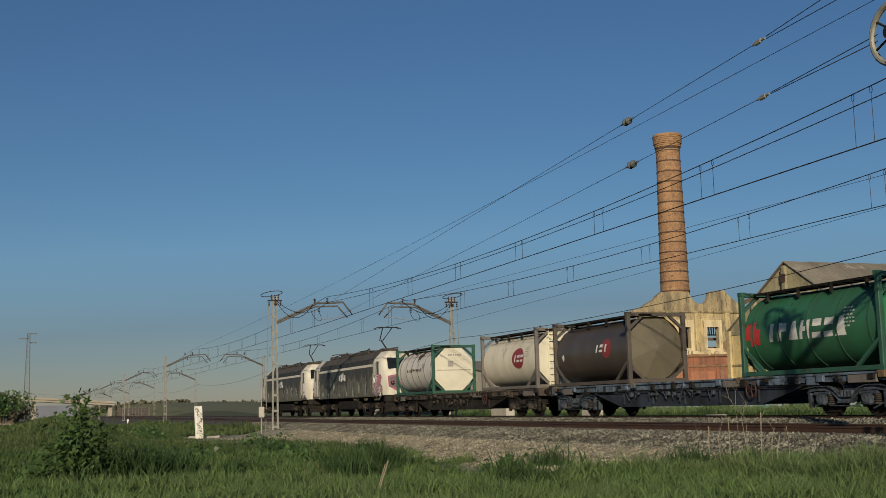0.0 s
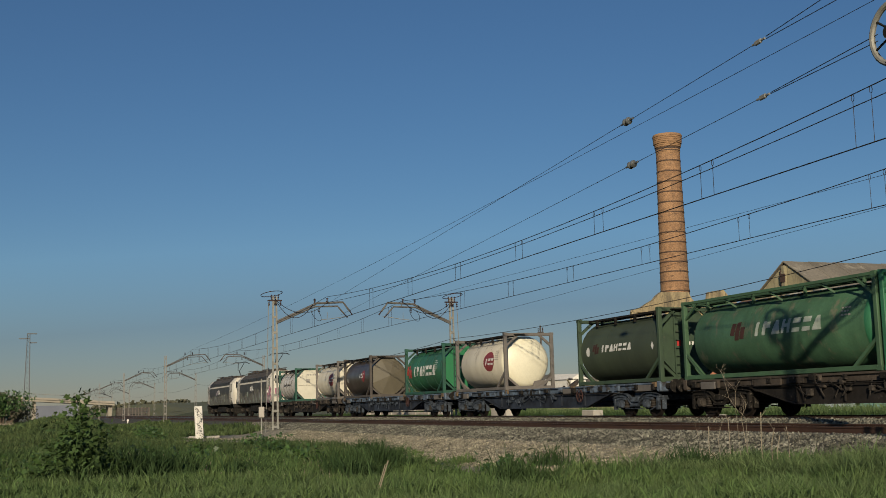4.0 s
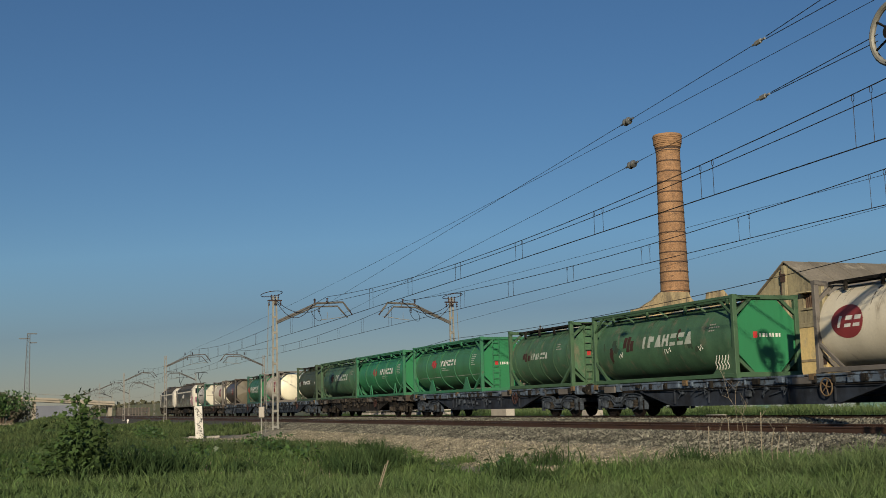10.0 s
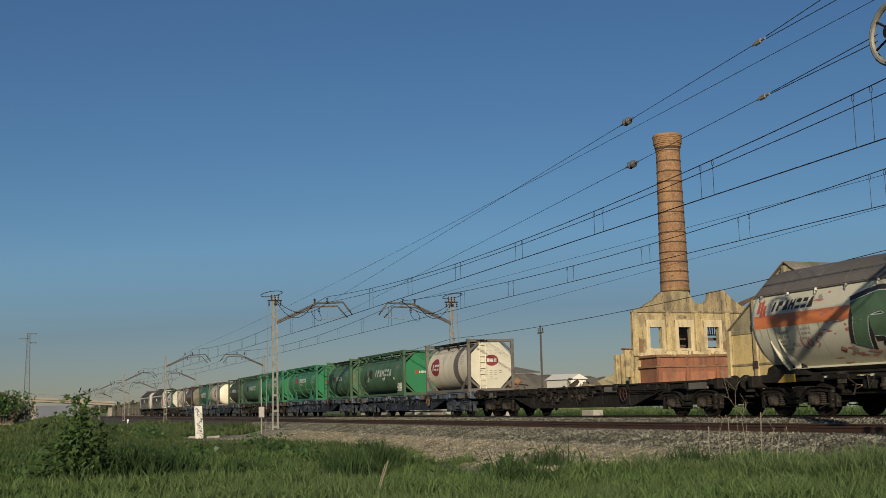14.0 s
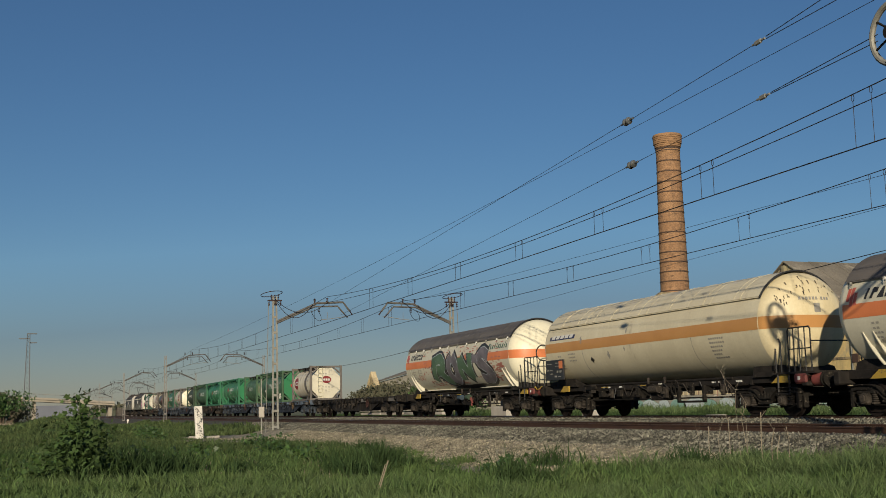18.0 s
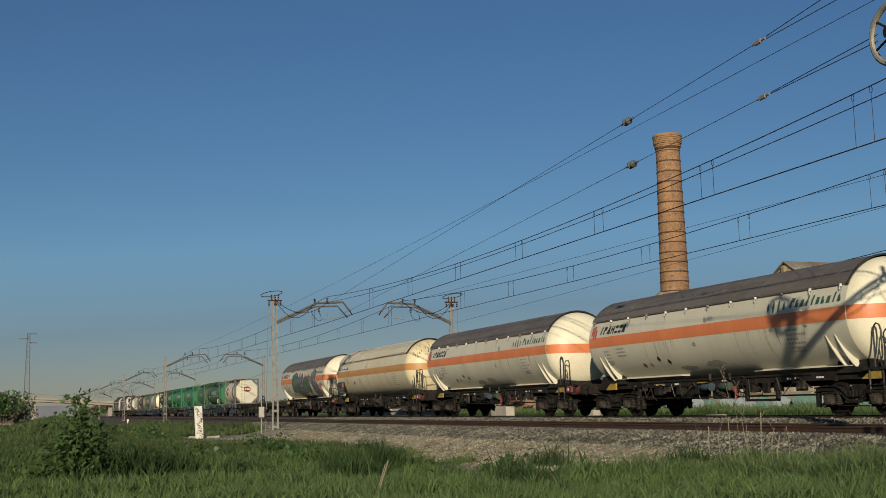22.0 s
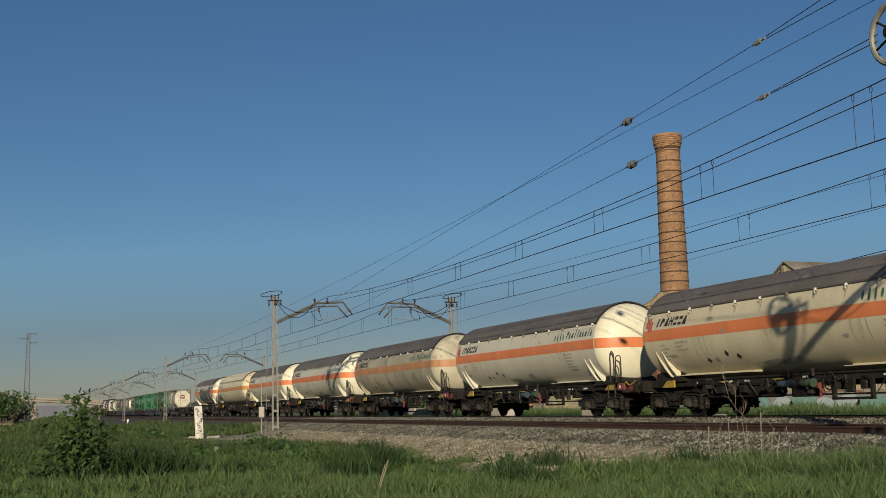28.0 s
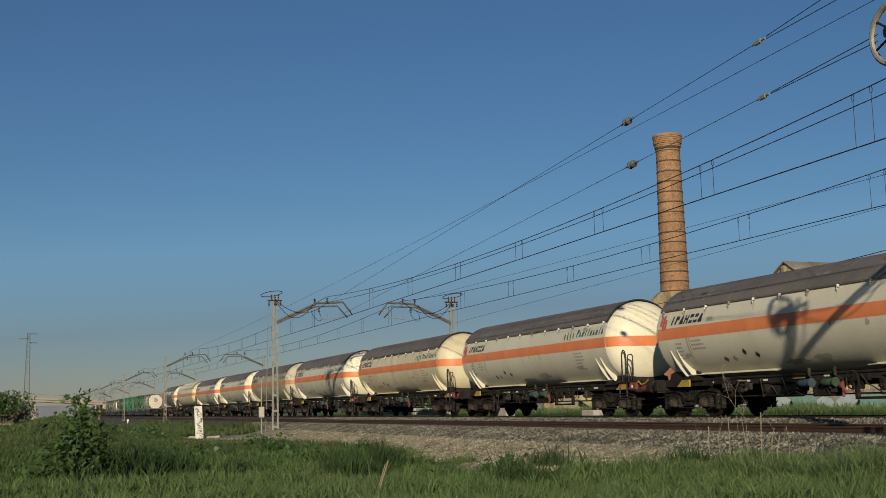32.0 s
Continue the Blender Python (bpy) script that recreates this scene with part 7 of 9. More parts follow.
    hand_wheel(ob, 1.45, 0.96, M_BOGIE, -1.15)
    for i in range(9):
        xa = -4.6 + i * 1.05 + rnd.uniform(-0.3, 0.3)
        q = Shape()
        pts = [(xa, -1.02, 1.12)]
        for k2 in range(4):
            pts.append((xa + 0.22 * (k2 + 1) + rnd.uniform(-0.2, 0.2), -1.02 + rnd.uniform(-0.06, 0.1), rnd.uniform(0.55, 1.1)))
        q.path(pts, 0.017, 5)
        part("brake_hose", q, M_BLACK if i % 2 else M_DUSTY, ob, "bent pipe under the frame" if i == 0 else "")
    for i in range(6):
        xa = -4.8 + i * 1.7 + rnd.uniform(-0.4, 0.4)
        q = Shape()
        q.box(xa, -1.06, 0.62 + rnd.uniform(0, 0.2), xa + rnd.uniform(0.12, 0.35), -0.96, 1.0, bev=0.02)
        q.tube((xa + 0.1, -1.06, 0.8), (xa + 0.1, -1.14, 0.8), 0.05, n=8)
        part("valve", q, M_DUSTY if i % 2 else M_BOGIE, ob)
    # rear platform with railings and ladder
    s = Shape()
    s.box(x1 + 0.15, -1.2, 1.2, 8.7, 1.2, 1.26)
    part("platform", s, M_DKFRAME, ob, "end platform grating")
    s = Shape()
    if graffiti or old:
        s.path([(x1 + 0.30, -1.15, 1.26), (x1 + 0.30, -1.15, 2.1), (x1 + 0.36, -1.15, 2.22), (x1 + 0.48, -1.15, 2.22), (x1 + 0.54, -1.15, 2.1), (x1 + 0.54, -1.15, 1.26)], 0.022, 6)
    else:
        s.path([(x1 + 0.62, -1.18, 1.26), (x1 + 0.62, -1.18, 2.2), (x1 + 0.66, -1.18, 2.32), (x1 + 0.74, -1.18, 2.38), (x1 + 0.84, -1.18, 2.34), (x1 + 0.9, -1.18, 2.2), (x1 + 0.9, -1.18, 1.55), (x1 + 0.84, -1.18, 1.42), (x1 + 0.72, -1.18, 1.38)], 0.024, 6)
    part("grab_rail", s, M_BLACK, ob, "black looped grab rail")
    s = Shape()
    if graffiti or old:
        s.path([(x1 + 0.85, -1.12, 1.26), (x1 + 0.85, -1.12, 2.42), (x1 + 0.9, -1.12, 2.5), (8.45, -1.12, 2.5), (8.5, -1.12, 2.42), (8.5, -1.12, 1.26)], 0.022, 6)
        s.path([(x1 + 0.85, -1.12, 1.9), (8.5, -1.12, 1.9)], 0.018, 6)
        for k2 in (0.25, 0.5, 0.75):
            xx = x1 + 0.85 + (7.65 - x1) * k2
            s.path([(xx, -1.12, 1.26), (xx, -1.12, 2.5)], 0.018, 6)
    else:
        s.path([(x1 + 0.92, -1.12, 1.45), (x1 + 1.0, -1.12, 1.38), (x1 + 1.24, -1.12, 1.4), (x1 + 1.3, -1.12, 1.48), (x1 + 1.3, -1.12, 2.12), (x1 + 1.24, -1.12, 2.2), (x1 + 1.0, -1.12, 2.2), (x1 + 0.92, -1.12, 2.12), (x1 + 0.92, -1.12, 1.26)], 0.022, 6)
        s.path([(x1 + 0.92, -1.12, 1.9), (x1 + 1.12, -1.12, 1.74), (x1 + 1.16, -1.12, 1.3)], 0.018, 6)
    if graffiti or old:
        s.path([(8.5, -1.12, 1.26), (8.5, -1.12, 2.1), (8.5, 0.6, 2.1), (8.5, 0.6, 1.26)], 0.022, 6)
    part("railing", s, M_BLACK, ob, "black platform railing")
    s = Shape()
    s.path([(x1 + 0.35, -1.15, 1.25), (x1 + 0.35, -1.15, 0.5), (x1 + 0.85, -1.15, 0.5), (x1 + 0.85, -1.15, 1.25)], 0.026, 6)
    part("step", s, M_BLACK, ob, "hanging end step")
    s = Shape()
    s.tube((8.45, -0.95, 1.03), (8.85, -0.95, 1.03), 0.19, n=14)
    s.box(7.85, -1.28, 0.92, 8.4, -0.7, 1.2, bev=0.05)
    bb = part("end_buffer_box", s, M_REDBOX, ob, "faded red buffer casing")
    s = Shape()
    s.box(8.06, -1.292, 1.02, 8.16, -1.284, 1.12)
    part("white_mark", s, M_LETTER, bb)
    if graffiti or (not old and seed % 2):
        s = Shape()
        s.path([(8.3, -1.22, 1.16), (8.5, -1.25, 1.24), (8.68, -1.24, 1.12), (8.9, -1.22, 1.16), (9.08, -1.2, 1.26)], 0.022, 6)
        part("hose", s, M_YELLOW, ob, "bent yellow hose above the buffer")
    if old:
        def on_dome(y, z):
            return (x1 + 0.86 * math.sqrt(max(0.0, 1 - (y * y + z * z) / (R * R))) + 0.006, y, cz + z)
        s, rd = Shape(), random.Random(12)
        for _ in range(34):                                 # rust drips below the rim
            a, k = radians(rd.uniform(-62, 45)), rd.uniform(0.62, 0.93)
            y, z, w, h = R * k * math.sin(a), R * k * math.cos(a), rd.uniform(0.012, 0.028), rd.uniform(0.03, 0.12)
            s.add([on_dome(y - w, z), on_dome(y + w, z), on_dome(y + w * 0.5, z - h), on_dome(y - w * 0.5, z - h)], [(0, 1, 2, 3)])
        tagged(part("rust_drip", s, M_RUST, ob, "brown rust drips on the dome"), kind="stuff")
        for i in range(9):
            s = Shape()
            y = -0.55 + 0.11 * i + (0.08 if i > 5 else 0)
            s.add([on_dome(y, 0.62), on_dome(y + 0.075, 0.62), on_dome(y + 0.075, 0.71), on_dome(y, 0.71)], [(0, 1, 2, 3)])
            part("end_bar", s, M_MARK, ob)
        s = Shape()
        s.add([on_dome(-0.1 + 0.22 * k, z) for k in (0, 1) for z in (0.25, 0.52)], [(0, 2, 3, 1)])
        part("end_plate", s, M_MARK, ob, "small dark plate on the dome")
        bd = Shape()
        bd.box(x0 - 0.1, -1.48, 1.45, x0 + 1.5, -1.43, 2.25, bev=0.01)
        bd = part("notice_board", bd, M_BLACK, ob, "dark notice board")
        s = Shape()
        for xa, za, w, hh in ((0.06, 0.62, 0.5, 0.05), (0.06, 0.36, 0.18, 0.1), (0.35, 0.36, 0.25, 0.07), (0.35, 0.22, 0.3, 0.07), (0.85, 0.64, 0.35, 0.07), (0.85, 0.52, 0.3, 0.05),
                              (0.95, 0.28, 0.16, 0.14), (1.2, 0.28, 0.2, 0.14), (0.75, 0.1, 0.2, 0.12), (1.1, 0.1, 0.22, 0.07)):
            for k2 in range(3):
                s.box(x0 - 0.06 + xa + k2 * w / 3, -1.49, 1.46 + za, x0 - 0.06 + xa + (k2 + 0.7) * w / 3, -1.483, 1.46 + za + hh * 0.6)
        part("notice_marks", s, M_STEEL, bd)
        s = Shape()
        s.box(x0 + 1.1, -1.49, 1.9, x0 + 1.4, -1.482, 2.2)
        part("orange_square", s, M_ORANGE, bd)
        for i in range(7):
            x = x0 + 1.2 + i * 2.0
            s = Shape().lathe_x([(x, R + 0.072), (x, R + 0.080), (x + 0.03, R + 0.080), (x + 0.03, R + 0.072)], 0, cz, 20, -60, 60)
            part("shield_seam", s, shade, ob)
        part("name_plate", blocks(R + 0.006, 0, cz, x0 + 0.35, x0 + 2.5, 73, 79, 1, 0.0, 0.02), M_PLATE, ob, "dark blue name plate")
        for i in range(5):
            part("name_block", blocks(R + 0.009, 0, cz, x0 + 0.5 + 0.38 * i, x0 + 0.8 + 0.38 * i, 72, 77.4, 1, 0.0, 0.08), M_LETTER, ob)
        for x in (x0 + 3.1, x0 + 10.6):
            part("weld_seam", Shape().lathe_x([(x, R + 0.002), (x + 0.03, R + 0.002)], 0, cz, 20, 98, 150), M_MARK, ob)
    Rm = R + 0.006

    def row_of(name, mat, label, xa, xb, a_top, a_bot, kinds, lean):
        for i, q in enumerate(plain_marks(Rm, cz, xa, xb, a_top, a_bot, kinds, lean)):
            part(name, q, mat, ob, label if i == 0 else "")
    if marks:
        part("red_emblem", slashes(Rm, cz, x0 + 0.36, 76, 0.42, 0.46), M_ORANGERED, ob, "small red emblem of three leaning bars")
        row_of("name_shape", M_BLACK, "black lettering-sized shape", x0 + 0.72, x0 + 2.62, 69, 80, LONG_NAME, 0.12)
        for i, tall in enumerate((0.5, 0.8, 0.8, 0.5)):
            part("leaf_stroke", blob(Rm, 0, cz, x1 - 3.3 + 0.24 * i, 75.5, 0.052, 0.20 * tall + 0.04, 31 + i, 12, 0.1), M_TEAL, ob, "dark green leaf-like stroke" if i == 0 else "")
        row_of("owner_shape", M_TEAL, "dark green lettering-sized shape", x1 - 2.35, x1 - 0.15, 67.5, 78.5, OWNER_NAME, 0.08)
    if not old:
        runs = [(x0 + 0.25 + (length - 0.5) * i / k, 0.05, 63, 80, 3 if dirty or yellowed else 1) for i in range(k + 1)]
        runs += [(rnd.uniform(x0 + 0.5, x1 - 0.5), 0.3, 98, 140, 4) for _ in range(10 if dirty else 4)]
        tagged(part("dirt_run", streaks(R + 0.003, cz, runs, seed), M_DIRTYTANK if not dirty else M_MARK, ob, "brownish runs of dirt under the shield brackets"), kind="stuff")
    if not old:                                             # dark spills and scuffs low on the barrel
        rs = random.Random(seed + 40)
        for i, (sx0, sa, sw, sh) in enumerate(((x0 + 1.5, 122, 0.28, 0.09), (-1.2, 140, 0.8, 0.16), (0.4, 137, 0.6, 0.2), (x1 - 2.6, 126, 0.35, 0.07))):
            q = blob(Rm - 0.003, 0, cz, sx0 + rs.uniform(-0.5, 0.5), sa + rs.uniform(-3, 3), sw * rs.uniform(0.7, 1.2), sh, rs.randrange(999), 13, 0.4)
            part("dirt_stain", q, M_SOOTSTAIN, ob, "dark greasy stain" if i == 0 else "")
    part("small_print", small_print(Rm, cz, x0 + 1.0, 103, seed, 5, 0.5), M_MARK, ob)
    part("small_print", small_print(Rm, cz, x0 + 1.9, 101, seed + 7, 3, 0.8), M_MARK, ob)
    part("small_print", small_print(Rm, cz, x1 - 2.6, 101, seed + 3, 6, 0.9), M_MARK, ob)
    for i, (dx, w, at, mt) in enumerate(((3.75, 0.16, 114, M_BLACK),) if old else ((3.4, 0.13, 130, M_REDBOX), (3.85, 0.13, 130, M_MARK), (4.5, 0.11, 122, M_BLACK), (5.05, 0.11, 127, M_BLACK))):
        part("placard", blob(Rm, 0, cz, x0 + dx, at, w, 0.13, i, 4, 0.05), mt, ob, "small hazard placard")
    # rust and oil stains
    for i in range(4):
        part("stain", blob(Rm - 0.002, 0, cz, rnd.uniform(x0 + 1, x1 - 1), rnd.uniform(66, 118), rnd.uniform(0.06, 0.16), rnd.uniform(0.06, 0.2), seed * 9 + i, 14, 0.6), M_MARK, ob, "dark oily stain")
    if graffiti:
        def sprayed(pts, w, lift, mat, name, label=""):
            """A broad painted stroke lying on the barrel; pts are (x, z over the rail)."""
            s = Shape()
            vs, fs = [], []
            k = len(pts)
            for i, (px, pz) in enumerate(pts):
                ax, az = pts[max(0, i - 1)]
                bx2, bz2 = pts[min(k - 1, i + 1)]
                dx, dz = bx2 - ax, bz2 - az
                ln = math.hypot(dx, dz) or 1.0
                for q in (-1, -0.33, 0.33, 1):
                    xx, zz = px - dz / ln * w * q, pz + dx / ln * w * q
                    aa = math.pi / 2 + (cz - zz) / R
                    vs.append((xx, -(Rm + lift) * math.sin(aa), cz + (Rm + lift) * math.cos(aa)))
            for i in range(k - 1):
                for q in range(3):
                    fs.append((4 * i + q, 4 * i + q + 1, 4 * i + q + 5, 4 * i + q + 4))
            s.add(vs, fs)
            part(name, s, mat, ob, label)

        def curve(keys, n=5):
            out = []
            for (xa, za), (xb, zb) in zip(keys[:-1], keys[1:]):
                out += [(xa + (xb - xa) * i / n, za + (zb - za) * i / n) for i in range(n)]
            out.append(keys[-1])
            for _ in range(3):
                out = [out[0]] + [((p[0] + 2 * q[0] + r[0]) / 4, (p[1] + 2 * q[1] + r[1]) / 4) for p, q, r in zip(out[:-2], out[1:-1], out[2:])] + [out[-1]]
            return out
        rg = random.Random(77)
        for i, (gx, ga, gw2, gh, cnt) in enumerate(((3.3, 100, 0.5, 0.45, 26), (6.1, 76, 0.35, 0.14, 12), (8.6, 75, 0.5, 0.16, 16), (10.2, 77, 0.5, 0.2, 14), (12.1, 98, 0.35, 0.6, 26), (6.9, 140, 2.2, 0.12, 22), (4.2, 124, 0.3, 0.3, 12), (12.75, 112, 0.28, 0.35, 36), (11.6, 128, 0.8, 0.1, 18))):
            s = Shape()
            for _ in range(cnt):                             # ragged red flecks round the letters
                q = blob(Rm + 0.001, 0, cz, x0 + gx + rg.gauss(0, gw2), ga + math.degrees(rg.gauss(0, gh) / R), rg.uniform(0.06, 0.26), rg.uniform(0.02, 0.07), rg.randrange(9999), 8, 0.5)
                s.add(q.v, q.f)
            tagged(part("red_fleck", s, M_SPLASH, ob, "dull red sprayed flecks" if i == 0 else ""), kind="stuff")
        for i, st in enumerate((((1.9, 2.15), (1.95, 1.85), (2.1, 1.85)), ((2.2, 2.1), (2.15, 1.9), (2.35, 1.9), (2.35, 2.1), (2.2, 2.1)), ((2.65, 2.15), (2.5, 2.05), (2.68, 1.95), (2.5, 1.85)))):
            sprayed(curve([(x0 + px, pz) for px, pz in st], 4), 0.03, 0.002, M_SPLASH, "red_scrawl")
        part("graffiti_shadow", blob(Rm + 0.0025, 0, cz, x0 + 8.4, 148, 2.9, 0.2, 71, 34, 0.3), M_BLACK, ob, "black sprayed ground under the letters")
        strokes = (((4.25, 1.75), (4.6, 2.85)), ((4.2, 2.7), (5.3, 2.95), (5.9, 2.6), (5.4, 2.3), (4.8, 2.3)), ((5.2, 2.3), (5.9, 1.75), (6.4, 1.7)),
                   ((6.9, 2.95), (6.5, 2.6), (6.5, 1.95), (7.0, 1.65), (7.5, 1.95), (7.5, 2.6), (7.0, 2.95)),
                   ((8.0, 1.7), (8.05, 2.85)), ((8.1, 2.8), (9.35, 1.75)), ((9.3, 1.8), (9.35, 3.0)),
                   ((10.0, 2.9), (9.95, 2.5)),
                   ((11.6, 2.75), (10.9, 3.0), (10.35, 2.6), (11.2, 2.25), (11.7, 1.9), (11.0, 1.6), (10.3, 1.75)))
        fill = (M_SPRAYGREEN, M_SPRAYGREEN, M_SPRAYGREEN, M_VIOLET, M_SPRAYGREEN, M_SPRAYGREEN, M_SPRAYGREEN, M_VIOLET, M_VIOLET)
        for i, st in enumerate(strokes):
            pts = curve([(x0 + px, pz) for px, pz in st], 8)
            sprayed(pts, 0.43, 0.005, M_BLACK, "graffiti_shadow")
            sprayed(pts, 0.285, 0.007 + 0.0002 * i, M_SPRAYPALE, "graffiti_outline", "pale outline of a sprayed shape")
            sprayed(pts, 0.265, 0.0095 + 0.0002 * i, fill[i], "graffiti_fill", "sprayed green and grey shape")
    for x in (-6.35, 6.35):
        add_bogie(ob, x)
    add_ends(ob, 8.9, M_DKFRAME)
    TRAIN.append((ob, c, 0.0))
    return ob


gas_wagon(82.4, "off-white gas tank wagon covered with large grey and green graffiti", graffiti=1, length=13.9, seed=2)
gas_wagon(100.1, "cream gas tank wagon with ochre band and pale sun shield", stripe=M_OCHRE, shade=M_OLDTANK, marks=False, seed=3, old=True)
for i, f in enumerate((118.0, 136.0, 153.92, 171.72, 189.57, 207.35, 225.25)):
    if i == 2:
        gas_wagon(f, "grimy grey-beige gas tank wagon with orange band and grey sun shield", stripe=M_DULLORANGE, seed=4 + i, dirty=True)
    else:
        gas_wagon(f, "yellowed gas tank wagon with orange band and grey sun shield" if i == 4 else "off-white gas tank wagon with orange band and grey sun shield", seed=4 + i, yellowed=i == 4)


# ---- locomotives ----
def loft(s, sections):
    k = len(sections[0][1])
    for x, sec in sections:
        pass
    vs = [(x, y, z) for x, sec in sections for y, z in sec]
    fs = [(i * k + j, i * k + (j + 1) % k, (i + 1) * k + (j + 1) % k, (i + 1) * k + j) for i in range(len(sections) - 1) for j in range(k)]
    fs += [tuple(range(k)), tuple(range((len(sections) - 1) * k, len(sections) * k))]
    s.add(vs, fs)


def body_section(z0, z1, w, roof=True):
    hw = w / 2
    if roof:
        return [(-hw, z0), (hw, z0), (hw, z1 - 0.75), (hw - 0.10, z1 - 0.45), (hw - 0.55, z1), (-hw + 0.55, z1), (-hw + 0.10, z1 - 0.45), (-hw, z1 - 0.75)]
    return [(-hw, z0), (hw, z0), (hw, z1 - 0.05), (hw - 0.05, z1), (-hw + 0.05, z1), (-hw, z1 - 0.05), (-hw, z1 - 0.1), (-hw, z1 - 0.15)]


def locomotive(s0, label, seed):
    ob = thing("electric_locomotive", label, "locomotive", group="electric locomotives")
    W = 2.95
    s = Shape()
    loft(s, [(-6.6, body_section(1.75, 3.85, W)), (6.6, body_section(1.75, 3.85, W))])
    part("body_shell", s, M_LOCO, ob, "anthracite body shell")
    for side in (-1, 1):
        hw = W / 2
        for i in range(6):
            xa = -6.55 + i * 2.19
            q = Shape()
            q.add([(xa, side * (hw - 0.08), 3.42), (xa + 2.13, side * (hw - 0.08), 3.42), (xa + 2.13, side * (hw - 0.53), 3.87), (xa, side * (hw - 0.53), 3.87),
                   (xa, side * (hw - 0.12), 3.36), (xa + 2.13, side * (hw - 0.12), 3.36), (xa + 2.13, side * (hw - 0.57), 3.82), (xa, side * (hw - 0.57), 3.82)],
                  [(0, 1, 2, 3), (7, 6, 5, 4), (0, 4, 5, 1), (1, 5, 6, 2), (2, 6, 7, 3), (3, 7, 4, 0)])
            part("roof_panel", q, M_LOCOROOF, ob, "sloping sooty roof panel" if i == 0 else "", smooth=0)
    s = Shape()
    loft(s, [(-6.6, body_section(1.2, 1.76, W - 0.01, False)), (6.6, body_section(1.2, 1.76, W - 0.01, False))])
    part("lower_body", s, M_LOCOLOW, ob, "dusty graffiti-stained lower body")
    for e in (-1, 1):
        s = Shape()
        loft(s, sorted([(e * 6.6, body_section(1.25, 3.86, W + 0.012)), (e * 8.05, body_section(1.25, 3.84, W)), (e * 8.35, body_section(1.25, 3.55, W - 0.1)), (e * 8.72, body_section(1.25, 2.75, W - 0.22)), (e * 8.8, body_section(1.25, 2.7, W - 0.3))], key=lambda q: q[0]))
        cab = part("cab", s, M_LOCOWH, ob, "white driver's cab")
        for side in (-1, 1):
            q = Shape()
            q.box(e * 7.35, side * (W / 2 + 0.001), 2.45, e * 7.75, side * (W / 2 + 0.018), 3.25, bev=0.006)
            part("side_window", q, M_PANE, cab, "dark side window")
            q = Shape()
            q.box(e * 6.75, side * (W / 2 + 0.004), 1.3, e * 7.2, side * (W / 2 + 0.016), 3.2)
            part("door", q, M_LOCOWH, cab)
            for xd in (6.73, 7.22, 6.62):
                q = Shape()
                q.box(e * xd - 0.012, side * (W / 2 + 0.006), 1.3, e * xd + 0.012, side * (W / 2 + 0.020), 3.2)
                part("door_seam", q, M_SPRAYGREY, cab)
            q = Shape()
            q.tube((e * 7.28, side * (W / 2 + 0.05), 1.4), (e * 7.28, side * (W / 2 + 0.05), 2.6), 0.018, n=6)
            q.tube((e * 6.68, side * (W / 2 + 0.05), 1.4), (e * 6.68, side * (W / 2 + 0.05), 2.6), 0.018, n=6)
            part("grab_rail", q, M_STEEL, cab)
            rc = random.Random(seed * 7 + int(e) + 3 * int(side))
            edge = [(e * 6.62, 1.26)] + [(e * (6.62 + 0.14 * k), 1.36 + 0.34 * rc.random() ** 2) for k in range(14)] + [(e * 8.44, 1.26)]
            part("dirt_band", Shape().plate(edge, "y", side * (W / 2 + 0.022) - 0.003, 0.006), M_LOCOLOW, cab, "brown dirt along the cab foot" if side < 0 else "")
        q = Shape()
        q.add([(e * 8.40, -1.15, 3.44), (e * 8.40, 1.15, 3.44), (e * 8.735, 1.2, 2.8), (e * 8.735, -1.2, 2.8), (e * 8.36, -1.15, 3.44), (e * 8.36, 1.15, 3.44), (e * 8.69, 1.2, 2.8), (e * 8.69, -1.2, 2.8)],
              [(0, 1, 2, 3), (7, 6, 5, 4), (0, 4, 5, 1), (1, 5, 6, 2), (2, 6, 7, 3), (3, 7, 4, 0)])
        part("windscreen", q, M_PANE, cab, "sloping windscreen")
        for y in (-0.95, 0.95):
            q = Shape()
            q.tube((e * 8.78, y, 1.95), (e * 8.83, y, 1.95), 0.13, n=12)
            part("headlight", q, M_PANE, cab)
        q = Shape()
        q.box(e * 8.4, -1.4, 0.85, e * 8.85, 1.4, 1.26, bev=0.05)
        part("buffer_beam", q, M_DKFRAME, ob)
        q = Shape()
        q.plate([(-1.3, 0.3), (1.3, 0.3), (1.35, 1.0), (-1.35, 1.0)], "x", e * 8.7 - 0.02, 0.05)
        part("rail_guard", q, M_BOGIE, ob)
    for side in (-1, 1):
        s = Shape()
        s.box(-6.6, side * (W / 2 + 0.002), 2.98, 6.6, side * (W / 2 + 0.010), 3.13)
        part("white_stripe", s, M_LOCOWH, ob, "thin white cantrail stripe")
        s = Shape()
        for i in range(9):
            s.box(-5.8 + i * 1.3, side * (W / 2 - 0.02), 3.2, -4.8 + i * 1.3, side * (W / 2 + 0.0), 3.42)
        part("roof_grille", s, M_BLACK, ob)
    s = Shape()
    s.box(-5.6, -0.9, 3.85, -1.2, 0.9, 4.02, bev=0.05)
    s.box(0.4, -0.95, 3.85, 3.8, 0.95, 4.08, bev=0.06)
    for i in range(5):
        s.tube((-4.5 + i * 1.9, 0.5, 3.9), (-4.5 + i * 1.9, 0.5, 4.2), 0.06, n=8)
    s.path([(-5.5, 0.5, 4.2), (-1, 0.5, 4.22), (5.5, 0.5, 4.2)], 0.03, 5)
